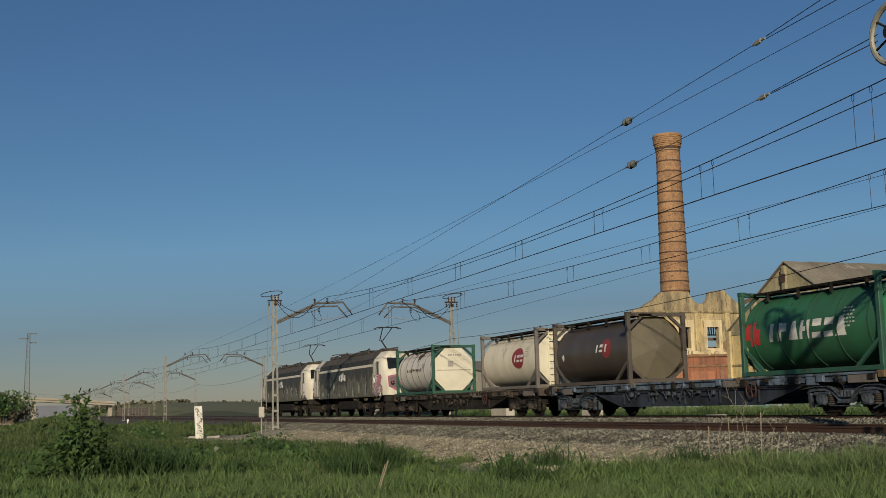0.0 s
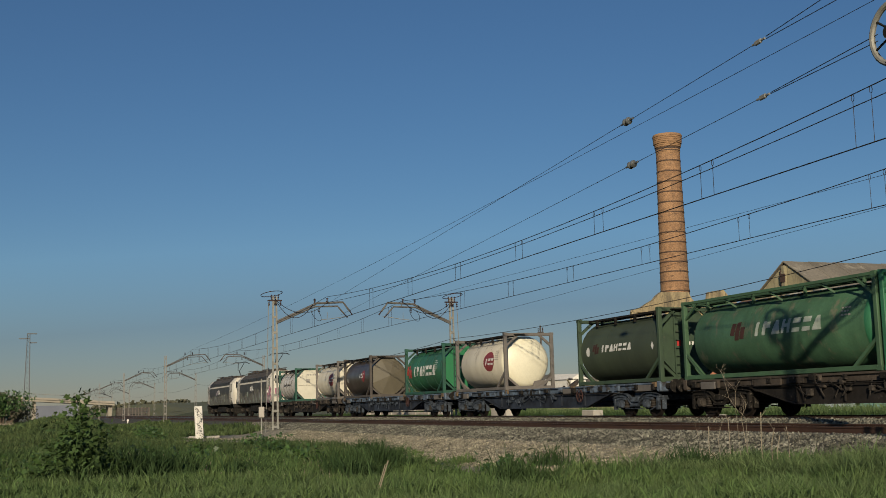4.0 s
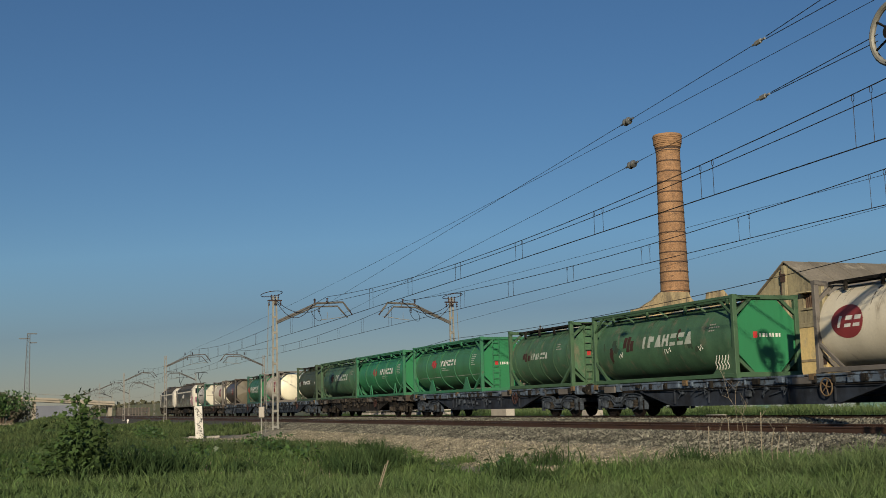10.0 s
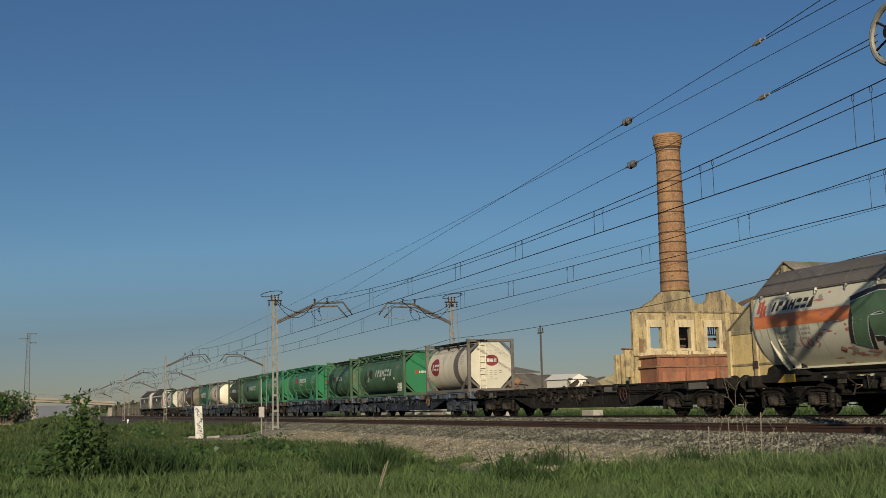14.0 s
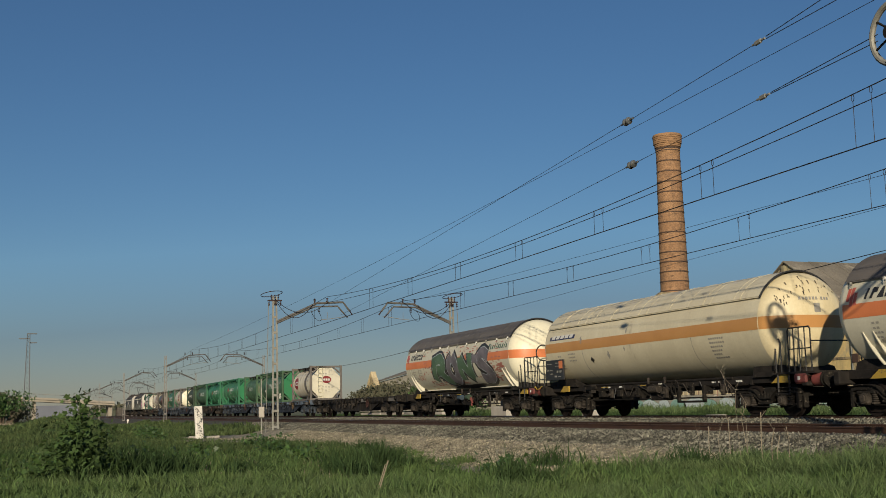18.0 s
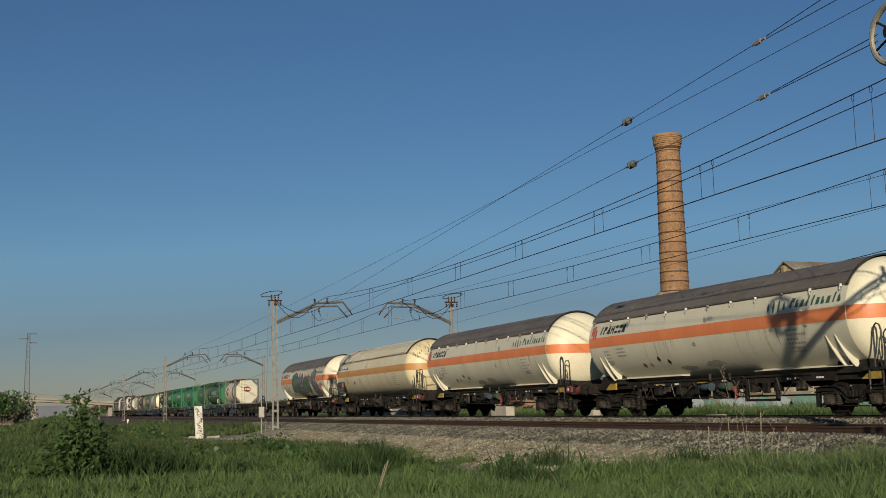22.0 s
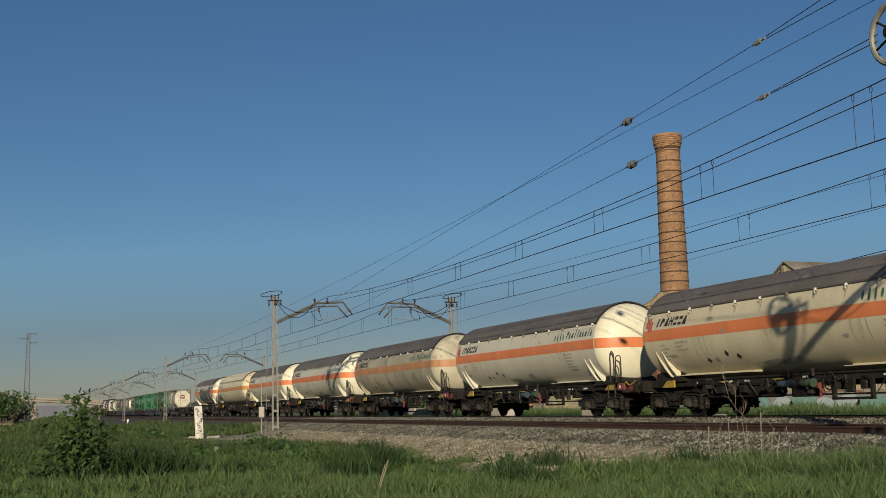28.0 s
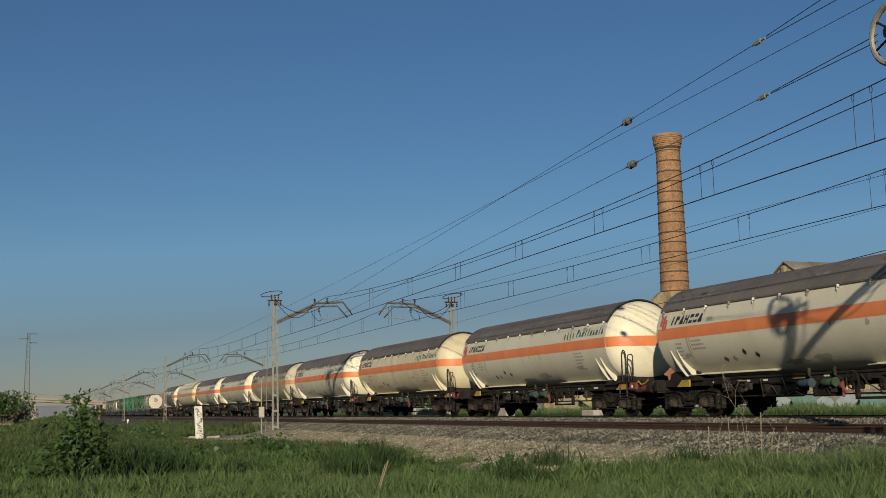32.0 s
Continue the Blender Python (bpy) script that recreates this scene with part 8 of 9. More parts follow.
    part("roof_equipment", s, M_LOCOROOF, ob, "sooty roof equipment")
    for i, (xa, w, hh, mt) in enumerate(((-6.2, 1.1, 0.22, M_LOCOROOF), (-3.4, 1.5, 0.3, M_RUST), (-0.9, 1.0, 0.2, M_LOCOROOF), (1.2, 1.6, 0.26, M_DKFRAME), (5.7, 0.7, 0.18, M_RUST))):
        q = Shape()
        q.box(xa, -0.75, 3.84, xa + w, 0.2, 3.88 + hh, bev=0.05)
        for k in range(5):
            q.box(xa + 0.08 + k * w / 5.5, -0.78, 3.86, xa + 0.12 + k * w / 5.5, 0.23, 3.90 + hh)
        part("roof_box", q, mt, ob, "sooty ribbed roof box" if i == 0 else "")
    q = Shape()
    for k in range(4):
        q.path([(-5.5 + 2.6 * k, -0.9, 3.9), (-4.8 + 2.6 * k, -0.6, 4.15 + 0.1 * (k % 2)), (-4.0 + 2.6 * k, -0.85, 4.05), (-3.2 + 2.6 * k, -0.7, 3.95)], 0.025, 5)
    part("roof_cable", q, M_BLACK, ob, "sagging black roof cables")
    q = Shape()
    for side in (-0.5, 0.5):
        q.path([(-6.6, side, 3.95), (-6.2, side, 4.12), (-4.6, side * 0.7, 4.2), (-4.0, side, 4.0)], 0.03, 5)
    q.path([(-5.3, -0.85, 4.2), (-5.3, -0.6, 4.27), (-5.3, 0.6, 4.27), (-5.3, 0.85, 4.2)], 0.028, 5)
    part("folded_pantograph", q, M_BLACK, ob, "lowered black pantograph")
    # pantograph
    pg = Shape()
    for side in (-0.45, 0.45):
        pg.tube((3.50, side, 3.95), (5.10, side, 3.95), 0.03, n=6)
    for x in (3.50, 5.10):
        pg.tube((x, -0.5, 3.95), (x, 0.5, 3.95), 0.03, n=6)
        for side in (-0.45, 0.45):
            insulator(pg, (x, side, 3.84), (x, side, 3.95), 0.07, 2)
    pt = part("pantograph", pg, M_BLACK, ob, "raised black pantograph")
    q = Shape()
    q.tube((5.00, 0, 3.98), (3.60, 0, 4.72), 0.045, n=6)
    part("lower_arm", q, M_BLACK, pt)
    q = Shape()
    q.tube((3.60, 0.1, 4.72), (4.90, 0.3, 5.42), 0.03, n=6)
    q.tube((3.60, -0.1, 4.72), (4.90, -0.3, 5.42), 0.03, n=6)
    part("upper_arm", q, M_BLACK, pt)
    q = Shape()
    for x in (4.75, 5.05):
        q.path([(x, -0.85, 5.36), (x, -0.6, 5.46), (x, 0.6, 5.46), (x, 0.85, 5.36)], 0.025, 5)
    part("contact_strip", q, M_BLACK, pt)
    s = Shape()
    s.box(-2.4, -1.2, 0.45, 2.4, 1.2, 1.0, bev=0.06)
    part("transformer_box", s, M_BOGIE, ob)
    # graffiti on the near side
    rnd = random.Random(seed)
    top = [(-6.5 + 0.2 * i, 1.85 + (0.5 if i > 28 else 0.3) * rnd.random() + 0.16 * math.sin(i * 0.5)) for i in range(66)]
    q = Shape()
    for (xa, za), (xb, zb) in zip(top[:-1], top[1:]):
        q.plate([(xa, 1.23), (xb, 1.23), (xb, zb), (xa, za)], "y", -W / 2 - 0.009, 0.004)
    part("grime_band", q, M_SPRAYOLIVE, ob, "ragged band of grime and faded paint")
    for i in range(60):
        x = -6.4 + i * 0.216 + rnd.uniform(-0.12, 0.12)
        q = Shape()
        h = rnd.uniform(0.35, 0.75) * (1.0 if i % 7 else 1.45) * (1.25 if i > 30 else 0.85)
        w = rnd.uniform(0.08, 0.22)
        z0 = rnd.uniform(1.25, 1.75)
        k = rnd.uniform(-0.12, 0.12)
        q.plate([(x - w, z0), (x + w, z0), (x + w * 0.9 + k, z0 + h * 0.6), (x + w * 0.35 + k, z0 + h), (x - w * 0.1 + k, z0 + h * 0.7), (x - w * 0.7 + k, z0 + h * 0.9)], "y", -W / 2 - 0.010 - 0.0015 * (i % 5), 0.006)
        part("graffiti", q, (M_SPRAYOLIVE, M_LOCOLOW, M_SPRAYGREY, M_SPRAYOLIVE, M_SPRAYMIST, M_LOCO, M_SPRAYOLIVE)[i % 7], ob, "faded sprayed stroke" if i == 0 else "")
    if seed == 2:
        for i in range(44):
            x, z = 6.65 + 1.6 * rnd.random(), 1.32 + 1.05 * rnd.random() ** 1.3
            pts = [(x + 0.17 * math.cos(1.9 * q2 + i) * (1 + 0.3 * q2 / 5), -W / 2 - 0.018, z + 0.21 * math.sin(1.9 * q2 + i)) for q2 in range(6)]
            part("graffiti_line", Shape().path(pts, 0.026, 4), (M_PINK, M_SPRAYGREY, M_VIOLET, M_PINK, M_SPRAYGREY, M_LETTER, M_VIOLET)[i % 7], ob, "tangled sprayed line" if i == 0 else "")
        q = Shape()
        q.plate([(-1.25, 2.35), (-0.5, 2.5), (-0.35, 2.0), (-0.75, 1.5), (-1.2, 1.75)], "x", 8.80, 0.02)
        ed = part("graffiti_shield", q, M_PINK, ob, "pink and dark sprayed shape on the cab front")
        q = Shape()
        q.plate([(-1.12, 2.25), (-0.62, 2.36), (-0.5, 2.02), (-0.78, 1.66), (-1.08, 1.82)], "x", 8.822, 0.006)
        part("centre", q, M_SPRAYGREY, ed)
        q = Shape()
        q.path([(8.832, -0.6, 2.25), (8.832, -0.95, 2.2), (8.832, -0.98, 1.95), (8.832, -0.7, 1.95), (8.832, -0.72, 2.08)], 0.025, 4)
        part("curl", q, M_PINK, ed)
    else:
        for i in range(9):
            x, z = 6.8 + 1.3 * rnd.random(), 1.7 + 0.3 * rnd.random()
            q = Shape()
            q.plate([(x, 1.77), (x + 0.12, 1.77), (x + 0.08, z), (x + 0.03, z)], "y", -W / 2 - 0.016, 0.006)
            part("rust_streak", q, M_RUST, ob, "rusty streak" if i == 0 else "")
        for i in range(12):
            x, z = -2.0 + 2.4 * rnd.random(), 2.3 + 0.35 * rnd.random()
            pts = [(x + 0.16 * math.cos(2.1 * q2 + i), -W / 2 - 0.014, z + 0.16 * math.sin(2.1 * q2 + i)) for q2 in range(4)]
            part("graffiti_line", Shape().path(pts, 0.02, 4), M_VIOLET, ob, "pale scrawl" if i == 0 else "")
    for i in range(4):
        q = Shape()
        q.box(-1.2 + 0.42 * i, -W / 2 - 0.012, 2.35 - 0.06 * (i % 2), -0.95 + 0.42 * i, -W / 2 - 0.002, 2.68 + 0.06 * (i % 3))
        part("owner_block", q, M_LETTER, ob, "pale lettering-sized block" if i == 0 else "")
    for x in (-5.2, 5.2):
        add_bogie(ob, x, True)
    for e in (-1, 1):
        for side in (-1, 1):
            q = Shape()
            q.tube((e * 8.8, side * 0.95, 1.05), (e * 9.35, side * 0.95, 1.05), 0.11, n=10)
            q.tube((e * 9.35, side * 0.95, 1.05), (e * 9.42, side * 0.95, 1.05), 0.24, n=14)
            part("buffer", q, M_BOGIE, ob)
    TRAIN.append((ob, s0, 0.0))


locomotive(-91.85, "leading dark grey electric locomotive with white cabs and graffiti", 1)
locomotive(-72.95, "second dark grey electric locomotive with white graffiti-covered cab", 2)


# ---- vegetation ----
def tufts(name, spots, mat, label, hmin, hmax, wid, per, lean=0.5, seed=1, category="grass"):
    """Bent blades in small tufts; one mesh of many islands."""
    rng = np.random.default_rng(seed)
    spots = np.array(spots)
    n = len(spots) * per
    base = np.repeat(spots, per, axis=0)
    base[:, :2] += rng.normal(0, 0.09, (n, 2))
    hump = np.sin(base[:, 0] * 0.83 + base[:, 1] * 1.1) + np.sin(base[:, 0] * 1.9 - base[:, 1] * 2.7 + 1.0) + np.sin(base[:, 0] * 3.7 + base[:, 1] * 4.3 + 2.0)
    wave = 0.75 + 0.12 * hump + 0.38 * np.sin(base[:, 0] * 1.3 + 1.7 * np.sin(base[:, 1] * 0.9)) * np.sin(base[:, 1] * 1.9 + base[:, 0] * 0.5)
    h = rng.uniform(hmin, hmax, n) * (0.7 + 0.6 * rng.random(n)) * (0.55 + 0.6 * wave)
    a = rng.uniform(0, 2 * math.pi, n)
    ln = rng.uniform(0.15, lean, n) * h
    dx, dy = np.cos(a), np.sin(a)
    b = rng.uniform(0, 2 * math.pi, n)
    wx, wy = np.cos(b) * wid * rng.uniform(0.6, 1.3, n), np.sin(b) * wid * rng.uniform(0.6, 1.3, n)
    z0 = base[:, 2] - 0.03
    droop = 1 - 0.42 * (ln / h) ** 1.5
    v = np.empty((n, 6, 3))
    for i, (t, l, w) in enumerate(((0, 0, 0.8), (0.6, 0.35, 1.0), (1.0, 1.0, 0.08))):
        cx, cy, cz = base[:, 0] + dx * ln * l, base[:, 1] + dy * ln * l, z0 + h * t * droop ** (2 * t - 1 if t > 0.5 else 0)
        v[:, 2 * i] = np.stack([cx - wx * w, cy - wy * w, cz], 1)
        v[:, 2 * i + 1] = np.stack([cx + wx * w, cy + wy * w, cz], 1)
    k = np.arange(n)[:, None] * 6
    f = np.concatenate([k + np.array([[0, 1, 3, 2]]), k + np.array([[2, 3, 5, 4]])], 0)
    return tagged(new(name, raw_mesh(name, v.reshape(-1, 3), f, mat)), label, category, kind="stuff")


rnd = random.Random(11)
near, midg, farg, bank = [], [], [], []


def path_edge(x):
    wob = 0.25 * math.sin(x * 0.9) + 0.15 * math.sin(x * 2.3)
    return float(np.interp(x, [-90, -64, -59, -48, -38, -31, -26, -23.5, -22, -20.2, -19], [9.2, 9.4, 10.6, 12.6, 12.1, 11.2, 10.3, 10.5, 11.4, 12.4, 13.2])) + wob


front = []
while len(near) < 10500 or len(front) < 9000:
    d = 12.5 + 22.5 * rnd.random() ** 0.8
    a = radians(rnd.uniform(-2, 45))
    x, y = -d * math.cos(a), d * math.sin(a)
    if y < path_edge(x) + 0.15 * rnd.random():
        tall = d < 20.3 + 1.2 * math.sin(9 * a) + 0.6 * math.sin(23 * a)
        if tall and len(front) < 9000:
            front.append((x, y, ground_z(x, y)))
        elif not tall and len(near) < 10500:
            near.append((x, y, ground_z(x, y)))
while len(midg) < 8000:
    d = 32 + 40 * rnd.random()
    a = radians(rnd.uniform(-2, 18))
    x, y = -d * math.cos(a), d * math.sin(a)
    if y < path_edge(x):
        midg.append((x, y, ground_z(x, y)))
while len(farg) < 4200:
    x, y = -125 + 108 * rnd.random(), 26.5 + 9 * rnd.random() ** 1.2
    farg.append((x, y, ground_z(x, y)))
while len(bank) < 2600:
    d = 60 + 110 * rnd.random()
    a = radians(rnd.uniform(-2, 7.5))
    x, y = -d * math.cos(a), d * math.sin(a)
    if y < 12 + bend(x):
        bank.append((x, y, ground_z(x, y)))
slope = []
while len(slope) < 3800:
    x, y = -67 - 75 * rnd.random(), 9 + 6.3 * rnd.random()
    if y < 14.6 + 0.4 * math.sin(x * 0.3):
        slope.append((x, y + bend(x), float(np.interp(y, [9, 12.1, 13.2, 15.35], [ground_z(x, 9.0), -0.95, -0.86, -0.35]))))
tufts("grass", slope, M_MIDGRASS, "mottled green grass on the bed slope", 0.18, 0.4, 0.03, 7, 0.7, 6)
tufts("grass", front, M_GRASS, "lush green spring grass in the foreground", 0.15, 0.33, 0.0058, 18, 1.1, 1)
tufts("grass", near, M_MIDGRASS, "short mottled green grass with broad blades", 0.10, 0.24, 0.0075, 17, 1.2, 41)
tufts("grass", midg, M_MIDGRASS, "green grass beside the gravel path", 0.12, 0.28, 0.015, 11, 1.1, 2)
tufts("grass", farg, M_DKGRASS, "green weeds beyond the far track", 0.22, 0.46, 0.022, 9, 0.7, 3)
tufts("grass", bank, M_MIDGRASS, "short grass on the distant bank", 0.12, 0.26, 0.05, 9, 0.8, 4)
fringe = []
while len(fringe) < 1500:
    x = -20.1 + 9.3 * rnd.random()
    y = (path_edge(x) if x < -18 else 13.4) + rnd.uniform(-1.1, 0.25)
    fringe.append((x, y, max(ground_z(x, y), -0.98 + 0.17 * max(0.0, y - 12.4))))
tufts("grass", fringe, M_GRASS, "dense taller grass along the foot of the ballast", 0.3, 0.52, 0.0085, 15, 0.95, 14)
broad = []
for _ in range(330):
    d, a = 12 + 24 * rnd.random() ** 0.8, radians(rnd.uniform(-2, 44))
    ox, oy = -d * math.cos(a), d * math.sin(a)
    sp = rnd.uniform(0.15, 0.45)
    for _ in range(int(70 * sp)):
        x, y = ox + rnd.gauss(0, sp * 1.3), oy + rnd.gauss(0, sp)
        if y < path_edge(x):
            broad.append((x, y, ground_z(x, y) + 0.12 * rnd.random()))
tufts("weeds", broad, M_BROAD, "patches of broad-leaved weeds among the grass", 0.18, 0.32, 0.0115, 15, 1.2, 31, "weeds")
clump = []
for ox, oy, sp, k in ((-21.8, 2.1, 0.45, 70), (-22.6, 2.7, 0.4, 50), (-23.6, 11.4, 0.35, 22), (-20.3, 13.1, 0.35, 45), (-16.6, 7.7, 0.3, 30), (-25.0, 8.0, 0.4, 40)):
    for _ in range(k):
        x, y = ox + rnd.gauss(0, sp), oy + rnd.gauss(0, sp)
        clump.append((x, y, ground_z(x, y)))
for _ in range(20):
    d, a = 22 + 18 * rnd.random(), radians(rnd.uniform(-1, 24))
    ox, oy = -d * math.cos(a), d * math.sin(a)
    if oy < path_edge(ox) - 0.5:
        for _ in range(26):
            x, y = ox + rnd.gauss(0, 0.45), oy + rnd.gauss(0, 0.3)
            clump.append((x, y, ground_z(x, y) - 0.1))
tufts("grass", clump, M_DKGRASS, "taller dark green clumps of coarse grass", 0.4, 0.68, 0.013, 12, 0.7, 9)
weed = []
while len(weed) < 3000:
    x, y = -90 + 64 * rnd.random(), 34 + 5.6 * rnd.random()
    weed.append((x, y, ground_z(x, y)))
tufts("grass", weed, M_GRASS, "tall green weeds along the boundary wall", 0.40, 0.68, 0.014, 12, 0.7, 12)
drier = []
for ox, oy, sp, k in ((-31.8, 4.2, 0.55, 40), (-32.2, 4.8, 0.4, 26), (-28.0, 3.2, 0.4, 10), (-118.0, -0.2, 1.0, 90), (-26.0, 6.3, 0.6, 10)):
    for _ in range(k):
        x, y = ox + rnd.gauss(0, sp), oy + rnd.gauss(0, sp * 0.6)
        drier.append((x, y, ground_z(x, y)))
tufts("dry_grass", drier, M_DRY, "patches of dead brown grass", 0.22, 0.40, 0.010, 7, 0.8, 15)
dry = [p for p in near if (p[0] * 7.3 + p[1] * 3.1) % 1 < 0.05 and p[1] < 6]
tufts("dry_grass", dry, M_DRY, "scattered straw-coloured dry grass", 0.15, 0.35, 0.008, 4, 0.9, 5)


def leaf_mass(name, centres, mat, label, count, size, seed, category, stems=True):
    """A bush: stems with broad leaves round them, uneven, with gaps."""
    ob = thing(name, label, category)
    rng = np.random.default_rng(seed)
    v, f = [], []
    st = Shape()
    for (bx, by, bz, h, spread, cnt) in centres:
        tip = Vector((bx + rng.normal(0, spread * 0.4), by + rng.normal(0, spread * 0.4), bz + h))
        b0 = Vector((bx, by, bz - 0.1))
        mid = b0.lerp(tip, 0.5) + Vector((rng.normal(0, 0.08), rng.normal(0, 0.08), 0))
        st.path([b0, mid, tip], 0.007, 5)
        for _ in range(cnt):
            t = rng.uniform(0.12, 1.05)
            c = b0.lerp(mid, t * 2) if t < 0.5 else mid.lerp(tip, t * 2 - 1)
            r = spread * (0.5 + 0.9 * math.sin(min(1, t) * 2.6))
            c = c + Vector((rng.normal(0, r), rng.normal(0, r), rng.normal(0, r * 0.5)))
            sz = size * rng.uniform(0.5, 1.3)
            q = Euler((rng.normal(0, 0.6), rng.normal(0, 0.6), rng.uniform(0, 6.28))).to_matrix()
            k = len(v)
            for p in ((0, -0.35, 0), (0.40, -0.42, 0.08), (0.32, -0.05, 0.02), (0.62, 0.15, 0.1), (0.22, 0.28, 0), (0, 0.68, -0.1), (-0.22, 0.28, 0), (-0.62, 0.15, 0.1), (-0.32, -0.05, 0.02), (-0.40, -0.42, 0.08)):
                v.append(c + q @ (Vector(p) * sz))
            f += [(k, k + 1, k + 2, k + 8, k + 9), (k + 2, k + 3, k + 4, k + 6, k + 7, k + 8), (k + 4, k + 5, k + 6)]
    s = Shape()
    s.v, s.f = [tuple(p) for p in v], f
    me = bpy.data.meshes.new("leaves")
    me.from_pydata(s.v, [], s.f)
    me.materials.append(mat)
    part("leaves", me, mat, ob)
    tagged(part("stem", st, M_BUSH, ob), kind="stuff")
    return ob


rb = random.Random(3)
cen = []
for cy, h, k, n in ((1.22, 1.72, 0.10, 70), (1.30, 1.62, 0.12, 70), (1.12, 1.35, 0.14, 70), (1.40, 1.40, 0.14, 80), (1.02, 1.12, 0.15, 70), (1.52, 1.15, 0.15, 80), (0.90, 0.85, 0.15, 60), (1.62, 0.85, 0.16, 70),
                    (0.78, 0.62, 0.15, 50), (1.25, 1.0, 0.18, 90), (1.45, 0.75, 0.18, 80), (1.08, 0.7, 0.18, 80), (0.60, 0.42, 0.14, 36), (1.76, 0.55, 0.14, 40), (0.42, 0.34, 0.14, 26), (1.33, 0.5, 0.2, 60)):
    cx = -21.5 + rb.gauss(0, 0.3)
    cen.append((cx, cy + rb.gauss(0, 0.03), ground_z(cx, cy), h * 0.95, k, int(n * 1.9)))
leaf_mass("broad_leaved_bush", cen, M_BUSH, "tall broad-leaved green weed bush in the grass", 0, 0.10, 4, "bush")
for j, (ox, oy, hh, n) in enumerate(((-24.0, 0.2, 0.4, 10), (-28.0, 4.0, 0.45, 12), (-30, 7.5, 0.5, 10), (-22, 9.8, 0.45, 14), (-24.5, 2.6, 0.6, 10), (-33.0, 5.2, 0.4, 16), (-27.0, 1.2, 0.35, 14), (-36.0, 8.2, 0.45, 18), (-46.0, 9.6, 0.5, 20), (-60, 7.0, 0.55, 20), (-75, 8.5, 0.6, 24))):
    cen = []
    for i in range(n):
        cx, cy = ox + rb.gauss(0, 0.7), oy + rb.gauss(0, 0.35 if oy < 9 else 0.5)
        cen.append((cx, cy, ground_z(cx, cy), hh * rb.uniform(0.6, 1.1), 0.12, 16))
    leaf_mass("low_weeds", cen, M_LEAF, "low broad-leaved green weeds among the grass", 0, 0.11, 10 + j, "weeds")


def far_shrub(name, x, y, w, h, seed, label, count=700):
    """A far shrub: trunk, limbs and a crown of many small leaf clumps."""
    ob = thing(name, label, "tree")
    rng = np.random.default_rng(seed)
    z = ground_z(x, y)
    s = Shape()
    lobes = []
    for i in range(9):
        a, r = rng.uniform(0, 6.28), rng.uniform(0.1, 0.75) * w / 2
        c = Vector((x + r * math.cos(a), y + r * math.sin(a), z + h * rng.uniform(0.4, 0.82)))
        lobes.append((c, w * rng.uniform(0.14, 0.26)))
        s.tube((x, y, z - 0.2), c, 0.12, 0.04, n=5)
    part("trunk", s, M_BARK, ob)
    v, f = [], []
    for i in range(count):
        c, r = lobes[i % 9]
        d = Vector(rng.normal(0, 1, 3)).normalized() * r * rng.uniform(0.55, 1.15)
        p = c + Vector((d.x, d.y, d.z * 0.8))
        sz = rng.uniform(0.07, 0.17) * w / 7
        q = Euler(tuple(rng.uniform(0, 6.28, 3))).to_matrix()
        k = len(v)
        for pt in ((-1, -0.6, 0), (0.2, -1, 0.2), (1, 0, 0), (0.3, 1, -0.2), (-0.8, 0.7, 0.1)):
            v.append(p + q @ (Vector(pt) * sz))
        f.append(tuple(range(k, k + 5)))
    me = bpy.data.meshes.new("crown")
    me.from_pydata([tuple(p) for p in v], [], f)
    # the farther crowns get the leaf colour with haze mixed in
    me.materials.append(M_HAZELEAF if x < -148 else M_LEAF)
    part("crown", me, None, ob)


for i, (x, y, w, h) in enumerate(((-178, -4.5, 9, 4.7), (-190, -1.0, 8, 4.4), (-170, -8, 9, 4.5), (-200, 2.2, 6, 3.6), (-160, 1.0, 6, 2.6), (-225, 56.0, 6, 4.6), (-128, -0.1, 5.4, 3.7), (-136, -3.5, 6, 3.6), (-176, 55.5, 8, 4.2), (-168, 55, 9, 4.7), (-159, 54.5, 9, 4.4), (-150, 54, 8, 3.8), (-142, 54, 8, 3.6), (-184, 55.5, 8, 3.9), (-135, 53.5, 7, 3.0))):
    far_shrub("roadside_shrub", x, y, w, h, 20 + i, "dense dark green shrub in the distance", 2200)
fw = Shape()
rngw = random.Random(8)
for i in range(300):
    x, y = -rngw.uniform(330, 560), rngw.uniform(30, 210)
    z = ground_z(x, y)
    wd, hg = rngw.uniform(2, 7), rngw.uniform(0.4, 1.3)
    for k in range(34):
        c = Vector((x + rngw.gauss(0, wd * 0.3), y + rngw.gauss(0, wd * 0.5), z + hg * rngw.random() ** 1.4))
        q = Euler((rngw.uniform(0, 6), rngw.uniform(0, 6), rngw.uniform(0, 6))).to_matrix()
        sz = rngw.uniform(0.25, 0.6)
        fw.add([c + q @ Vector(pt) * sz for pt in ((-1, -0.6, 0), (0.2, -1, 0.2), (1, 0, 0), (0.3, 1, -0.2), (-0.8, 0.7, 0.1))], [(0, 1, 2, 3, 4)])
solo("far_hedges", fw, M_HAZELEAF, "low far-off hedges and scrub on the horizon", "hedge", kind="stuff", smooth=0)

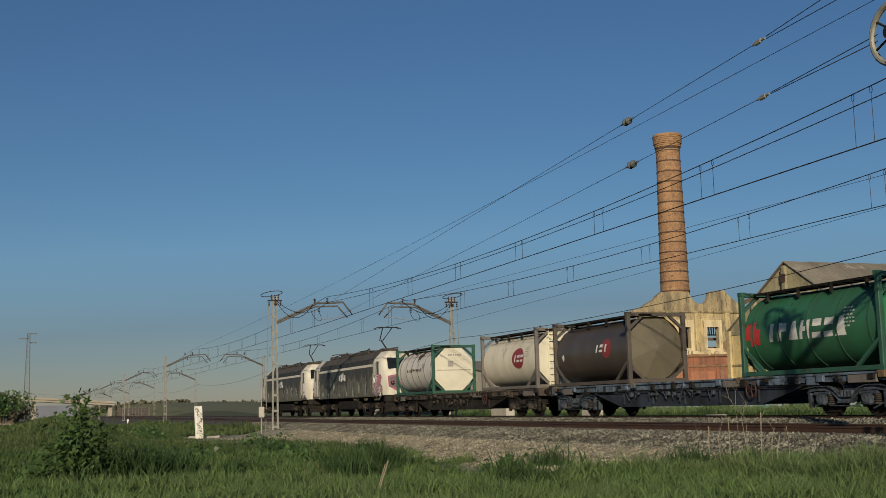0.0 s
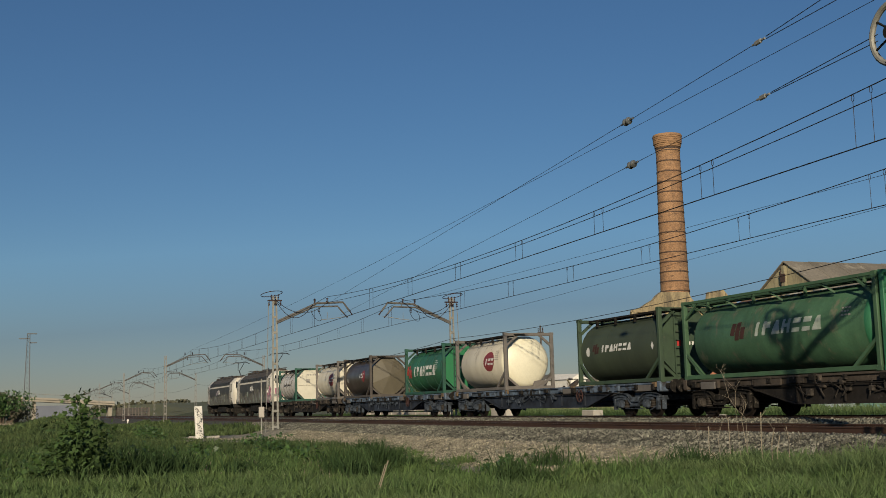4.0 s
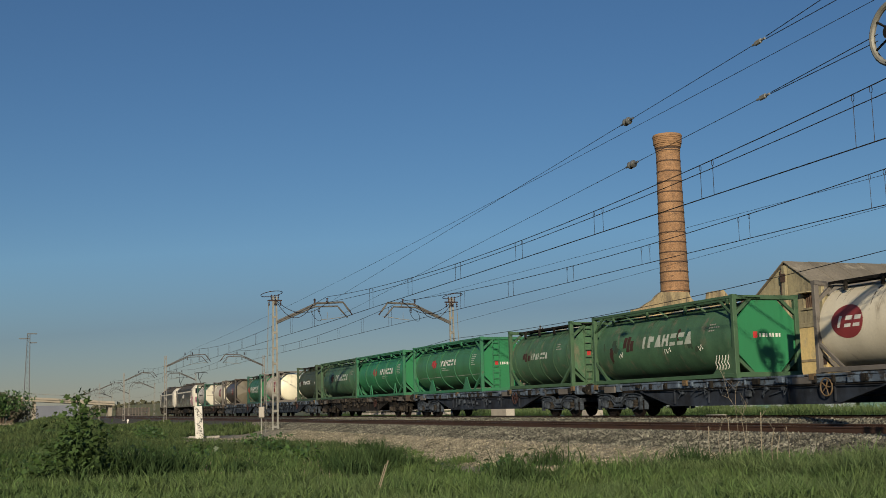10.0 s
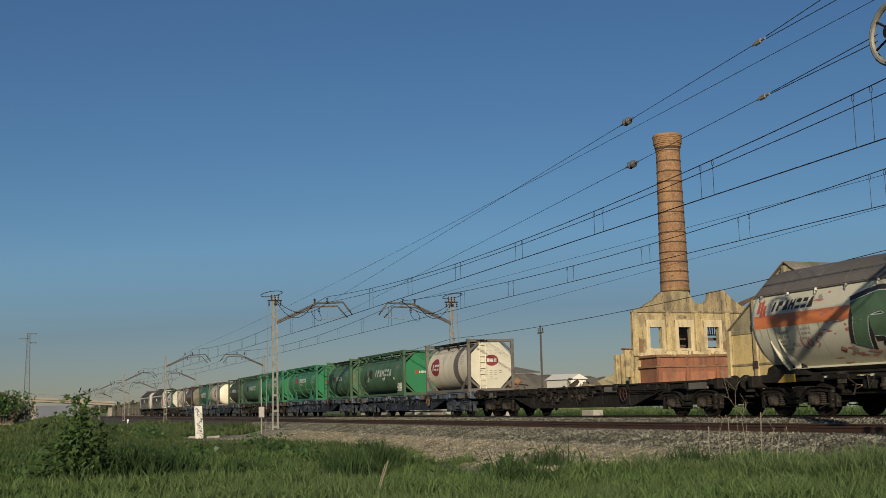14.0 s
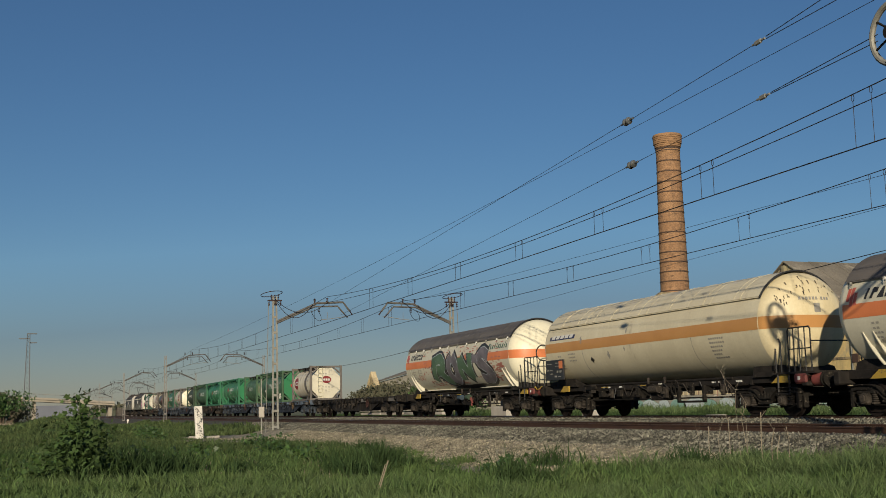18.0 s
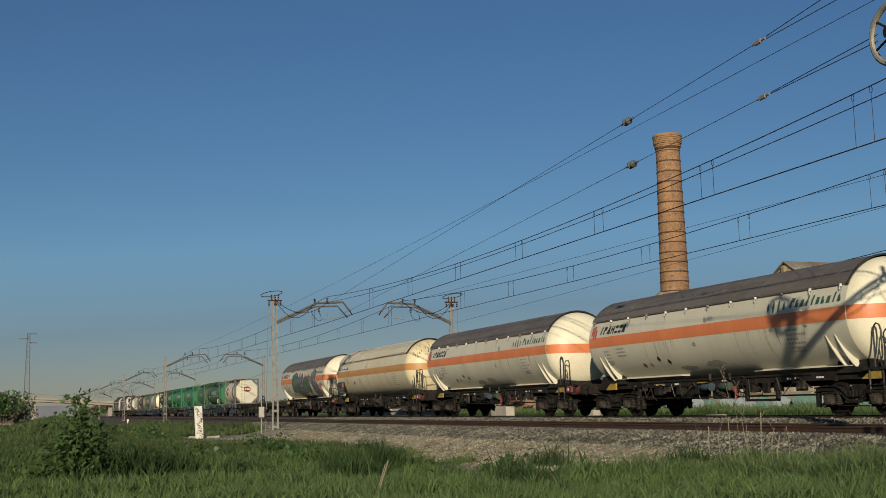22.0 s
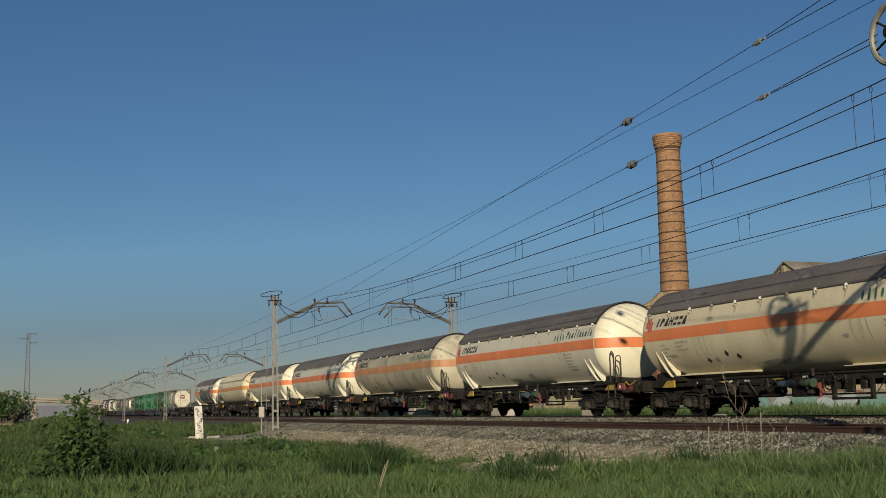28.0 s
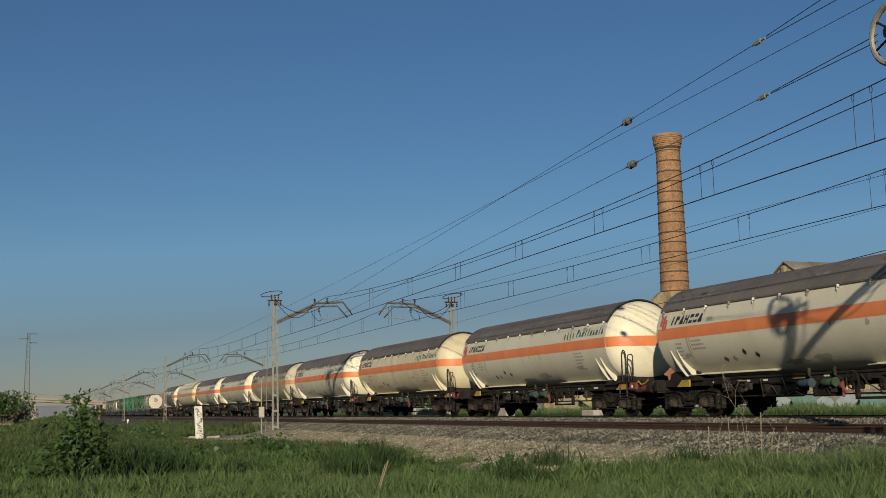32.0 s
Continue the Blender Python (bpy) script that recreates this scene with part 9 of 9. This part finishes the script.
# dry stalks at the foot of the ballast
def dry_weed(label, stalks, y=13.0):
    """Thin bent stalks, each with a few side twigs."""
    st = thing("dry_weed", label, "dry weed", group="dry weeds")
    rr = random.Random(label)
    for pts, r, twigs in stalks:
        s = Shape()
        p3 = [Vector((x, y + rr.gauss(0, 0.03), z)) for x, z in pts]
        p3[0].z = -0.95
        s.path(p3, r, 5)
        for q in range(twigs):
            k = rr.randrange(1, len(p3) - 1) if len(p3) > 2 else 0
            c = p3[k].lerp(p3[k + 1], rr.uniform(0.1, 1.0))
            e = c + Vector((rr.gauss(0, 0.1), rr.gauss(0, 0.08), rr.uniform(0.05, 0.2)))
            s.path([c, e], r * 0.55, 4)
            s.path([c.lerp(e, 0.6), c.lerp(e, 0.6) + Vector((rr.gauss(0, 0.06), rr.gauss(0, 0.05), rr.uniform(0.02, 0.1)))], r * 0.4, 4)
        part("stalk", s, M_DRY, st)


dry_weed("tall bare branching dry weed leaning over the ballast", (
    (((-18.27, -0.9), (-18.32, 0.18), (-18.65, 0.34), (-18.9, 0.56), (-18.98, 0.92), (-19.04, 1.05)), 0.0042, 7),
    (((-18.6, -0.9), (-18.62, 0.32), (-18.70, 0.71), (-19.0, 0.95), (-19.19, 1.11)), 0.0036, 6),
    (((-18.3, -0.9), (-18.45, 0.2), (-18.41, 0.37), (-18.37, 0.48)), 0.0040, 4)))
dry_weed("stout pale broken reed stalk", ((((-17.93, -0.9), (-17.93, -0.38), (-17.95, -0.04), (-17.90, 0.29)), 0.0085, 2),))
dry_weed("short pale dry stalks in a loose group", (
    (((-17.61, -0.9), (-17.6, -0.3), (-17.51, 0.01)), 0.0075, 1),
    (((-17.5, -0.9), (-17.47, -0.38), (-17.37, -0.12)), 0.0075, 0),
    (((-17.2, -0.9), (-17.16, -0.21), (-17.23, 0.06)), 0.004, 2)))
dry_weed("thin dry stalks with bare twigs", (
    (((-18.93, -0.9), (-18.95, -0.33), (-18.98, 0.13), (-19.01, 0.24)), 0.006, 2),
    (((-19.6, -0.9), (-19.62, -0.31), (-19.69, 0.02)), 0.005, 2),
    (((-19.2, -0.9), (-19.25, -0.2), (-19.1, 0.12)), 0.003, 3),
    (((-19.9, -0.9), (-19.95, -0.25), (-20.1, 0.1)), 0.003, 3)))
s = Shape()
s.path([(-15.8, 4.95, -0.85), (-15.78, 5.0, -0.55), (-15.72, 5.1, -0.2)], 0.010, 5)
s.path([(-15.85, 4.9, -0.85), (-15.7, 5.05, -0.25)], 0.007, 5)
solo("dry_weed", s, M_DRY, "broken dry reed stalk standing in the grass", "dry weed", group="dry weeds")

# ---- loose ballast stones ----
rng = np.random.default_rng(21)
n = 64000
u = rng.random(n)
sx = -12 - 66 * u ** 1.5
zone = rng.random(n)
sy = np.where(zone < 0.62, rng.uniform(14.22, 16.4, n) - 0.35 * rng.random(n) ** 6, np.where(zone < 0.8, rng.uniform(16.7, 18.1, n), rng.uniform(18.4, 21.0, n)))
def bed_z(y):
    return np.interp(y, [12.1, 13.2, 15.35, 15.8, 18.35, 18.7, 19.5, 21.05, 21.3], [-1.05, -0.86, -0.30, -0.26, -0.25, -0.13, -0.07, -0.06, -0.14])
base = np.stack([sx, sy + np.array([bend(q) for q in sx]), bed_z(sy) + 0.012], 1)
octa = np.array([(1, 0, 0), (-1, 0, 0), (0, 1, 0), (0, -1, 0), (0, 0, 0.8), (0, 0, -0.8)], float)
v = octa[None] * rng.uniform(0.016, 0.046, (n, 1, 1)) * rng.uniform(0.55, 1.35, (n, 6, 1))
ca, sa = np.cos(rng.uniform(0, 6.28, n)), np.sin(rng.uniform(0, 6.28, n))
rx = v[:, :, 0] * ca[:, None] - v[:, :, 2] * sa[:, None]
rz = v[:, :, 0] * sa[:, None] + v[:, :, 2] * ca[:, None]
v = np.stack([rx, v[:, :, 1], rz], 2) + base[:, None, :]
tri = np.array([(0, 2, 4), (2, 1, 4), (1, 3, 4), (3, 0, 4), (2, 0, 5), (1, 2, 5), (3, 1, 5), (0, 3, 5)])
f = (np.arange(n)[:, None, None] * 6 + tri[None]).reshape(-1, 3)
tagged(new("ballast_stones", raw_mesh("ballast_stones", v.reshape(-1, 3), f, M_BALLAST)), "loose angular grey ballast stones", "ballast", kind="stuff")
n2 = 38000
sx = -15 - 45 * rng.random(n2) ** 1.1
sy = rng.uniform(8.6, 14.4, n2)
keep = np.array([q > path_edge(w) - 0.35 for w, q in zip(sx, sy)])
sx, sy = sx[keep], sy[keep]
n2 = len(sx)
base = np.stack([sx, sy, np.interp(sy, [7.0, 7.5, 9.6, 13.0, 13.5, 14.0, 14.6], [-1.15, -0.88, -0.86, -0.825, -0.748, -0.617, -0.5]) + 0.006], 1)
v = octa[None] * rng.uniform(0.014, 0.044, (n2, 1, 1)) * rng.uniform(0.6, 1.3, (n2, 6, 1)) + base[:, None, :]
f = (np.arange(n2)[:, None, None] * 6 + tri[None]).reshape(-1, 3)
tagged(new("gravel", raw_mesh("gravel", v.reshape(-1, 3), f, M_GRAVEL)), "pale loose gravel on the service path", "gravel", kind="stuff")

# ---- sleepers ----
sl = Shape()
sl.box(-0.13, -1.3, -0.42, 0.13, 1.3, -0.175, bev=0.03)
SLEEPER = sl.mesh("sleeper", M_SLEEPER)
for tr, ty, tz in TRACKS:
    for i in range(130):
        x = -10 - i * 0.6
        ob = part("sleeper", SLEEPER, None, tr)
        ob.matrix_basis = pose(x, ty + bend(x), tz, 0, 0, heading(x))


# ---- motion of the train ----
def motions():
    for ob, s0, z in TRAIN:
        rows = []
        for i in range(33):
            rows.append((float(i), Matrix.Translation((0, 0, z)) @ rolling(s0, i)))
        walk(ob, rows)
    for w, a, r in WHEELS:
        rows = []
        for i in range(481):
            t = i / 15.0
            rows.append((t, pose(a, 0, r, 0, -math.degrees(run(t) / r), 0)))
        walk(w, rows)


motions()
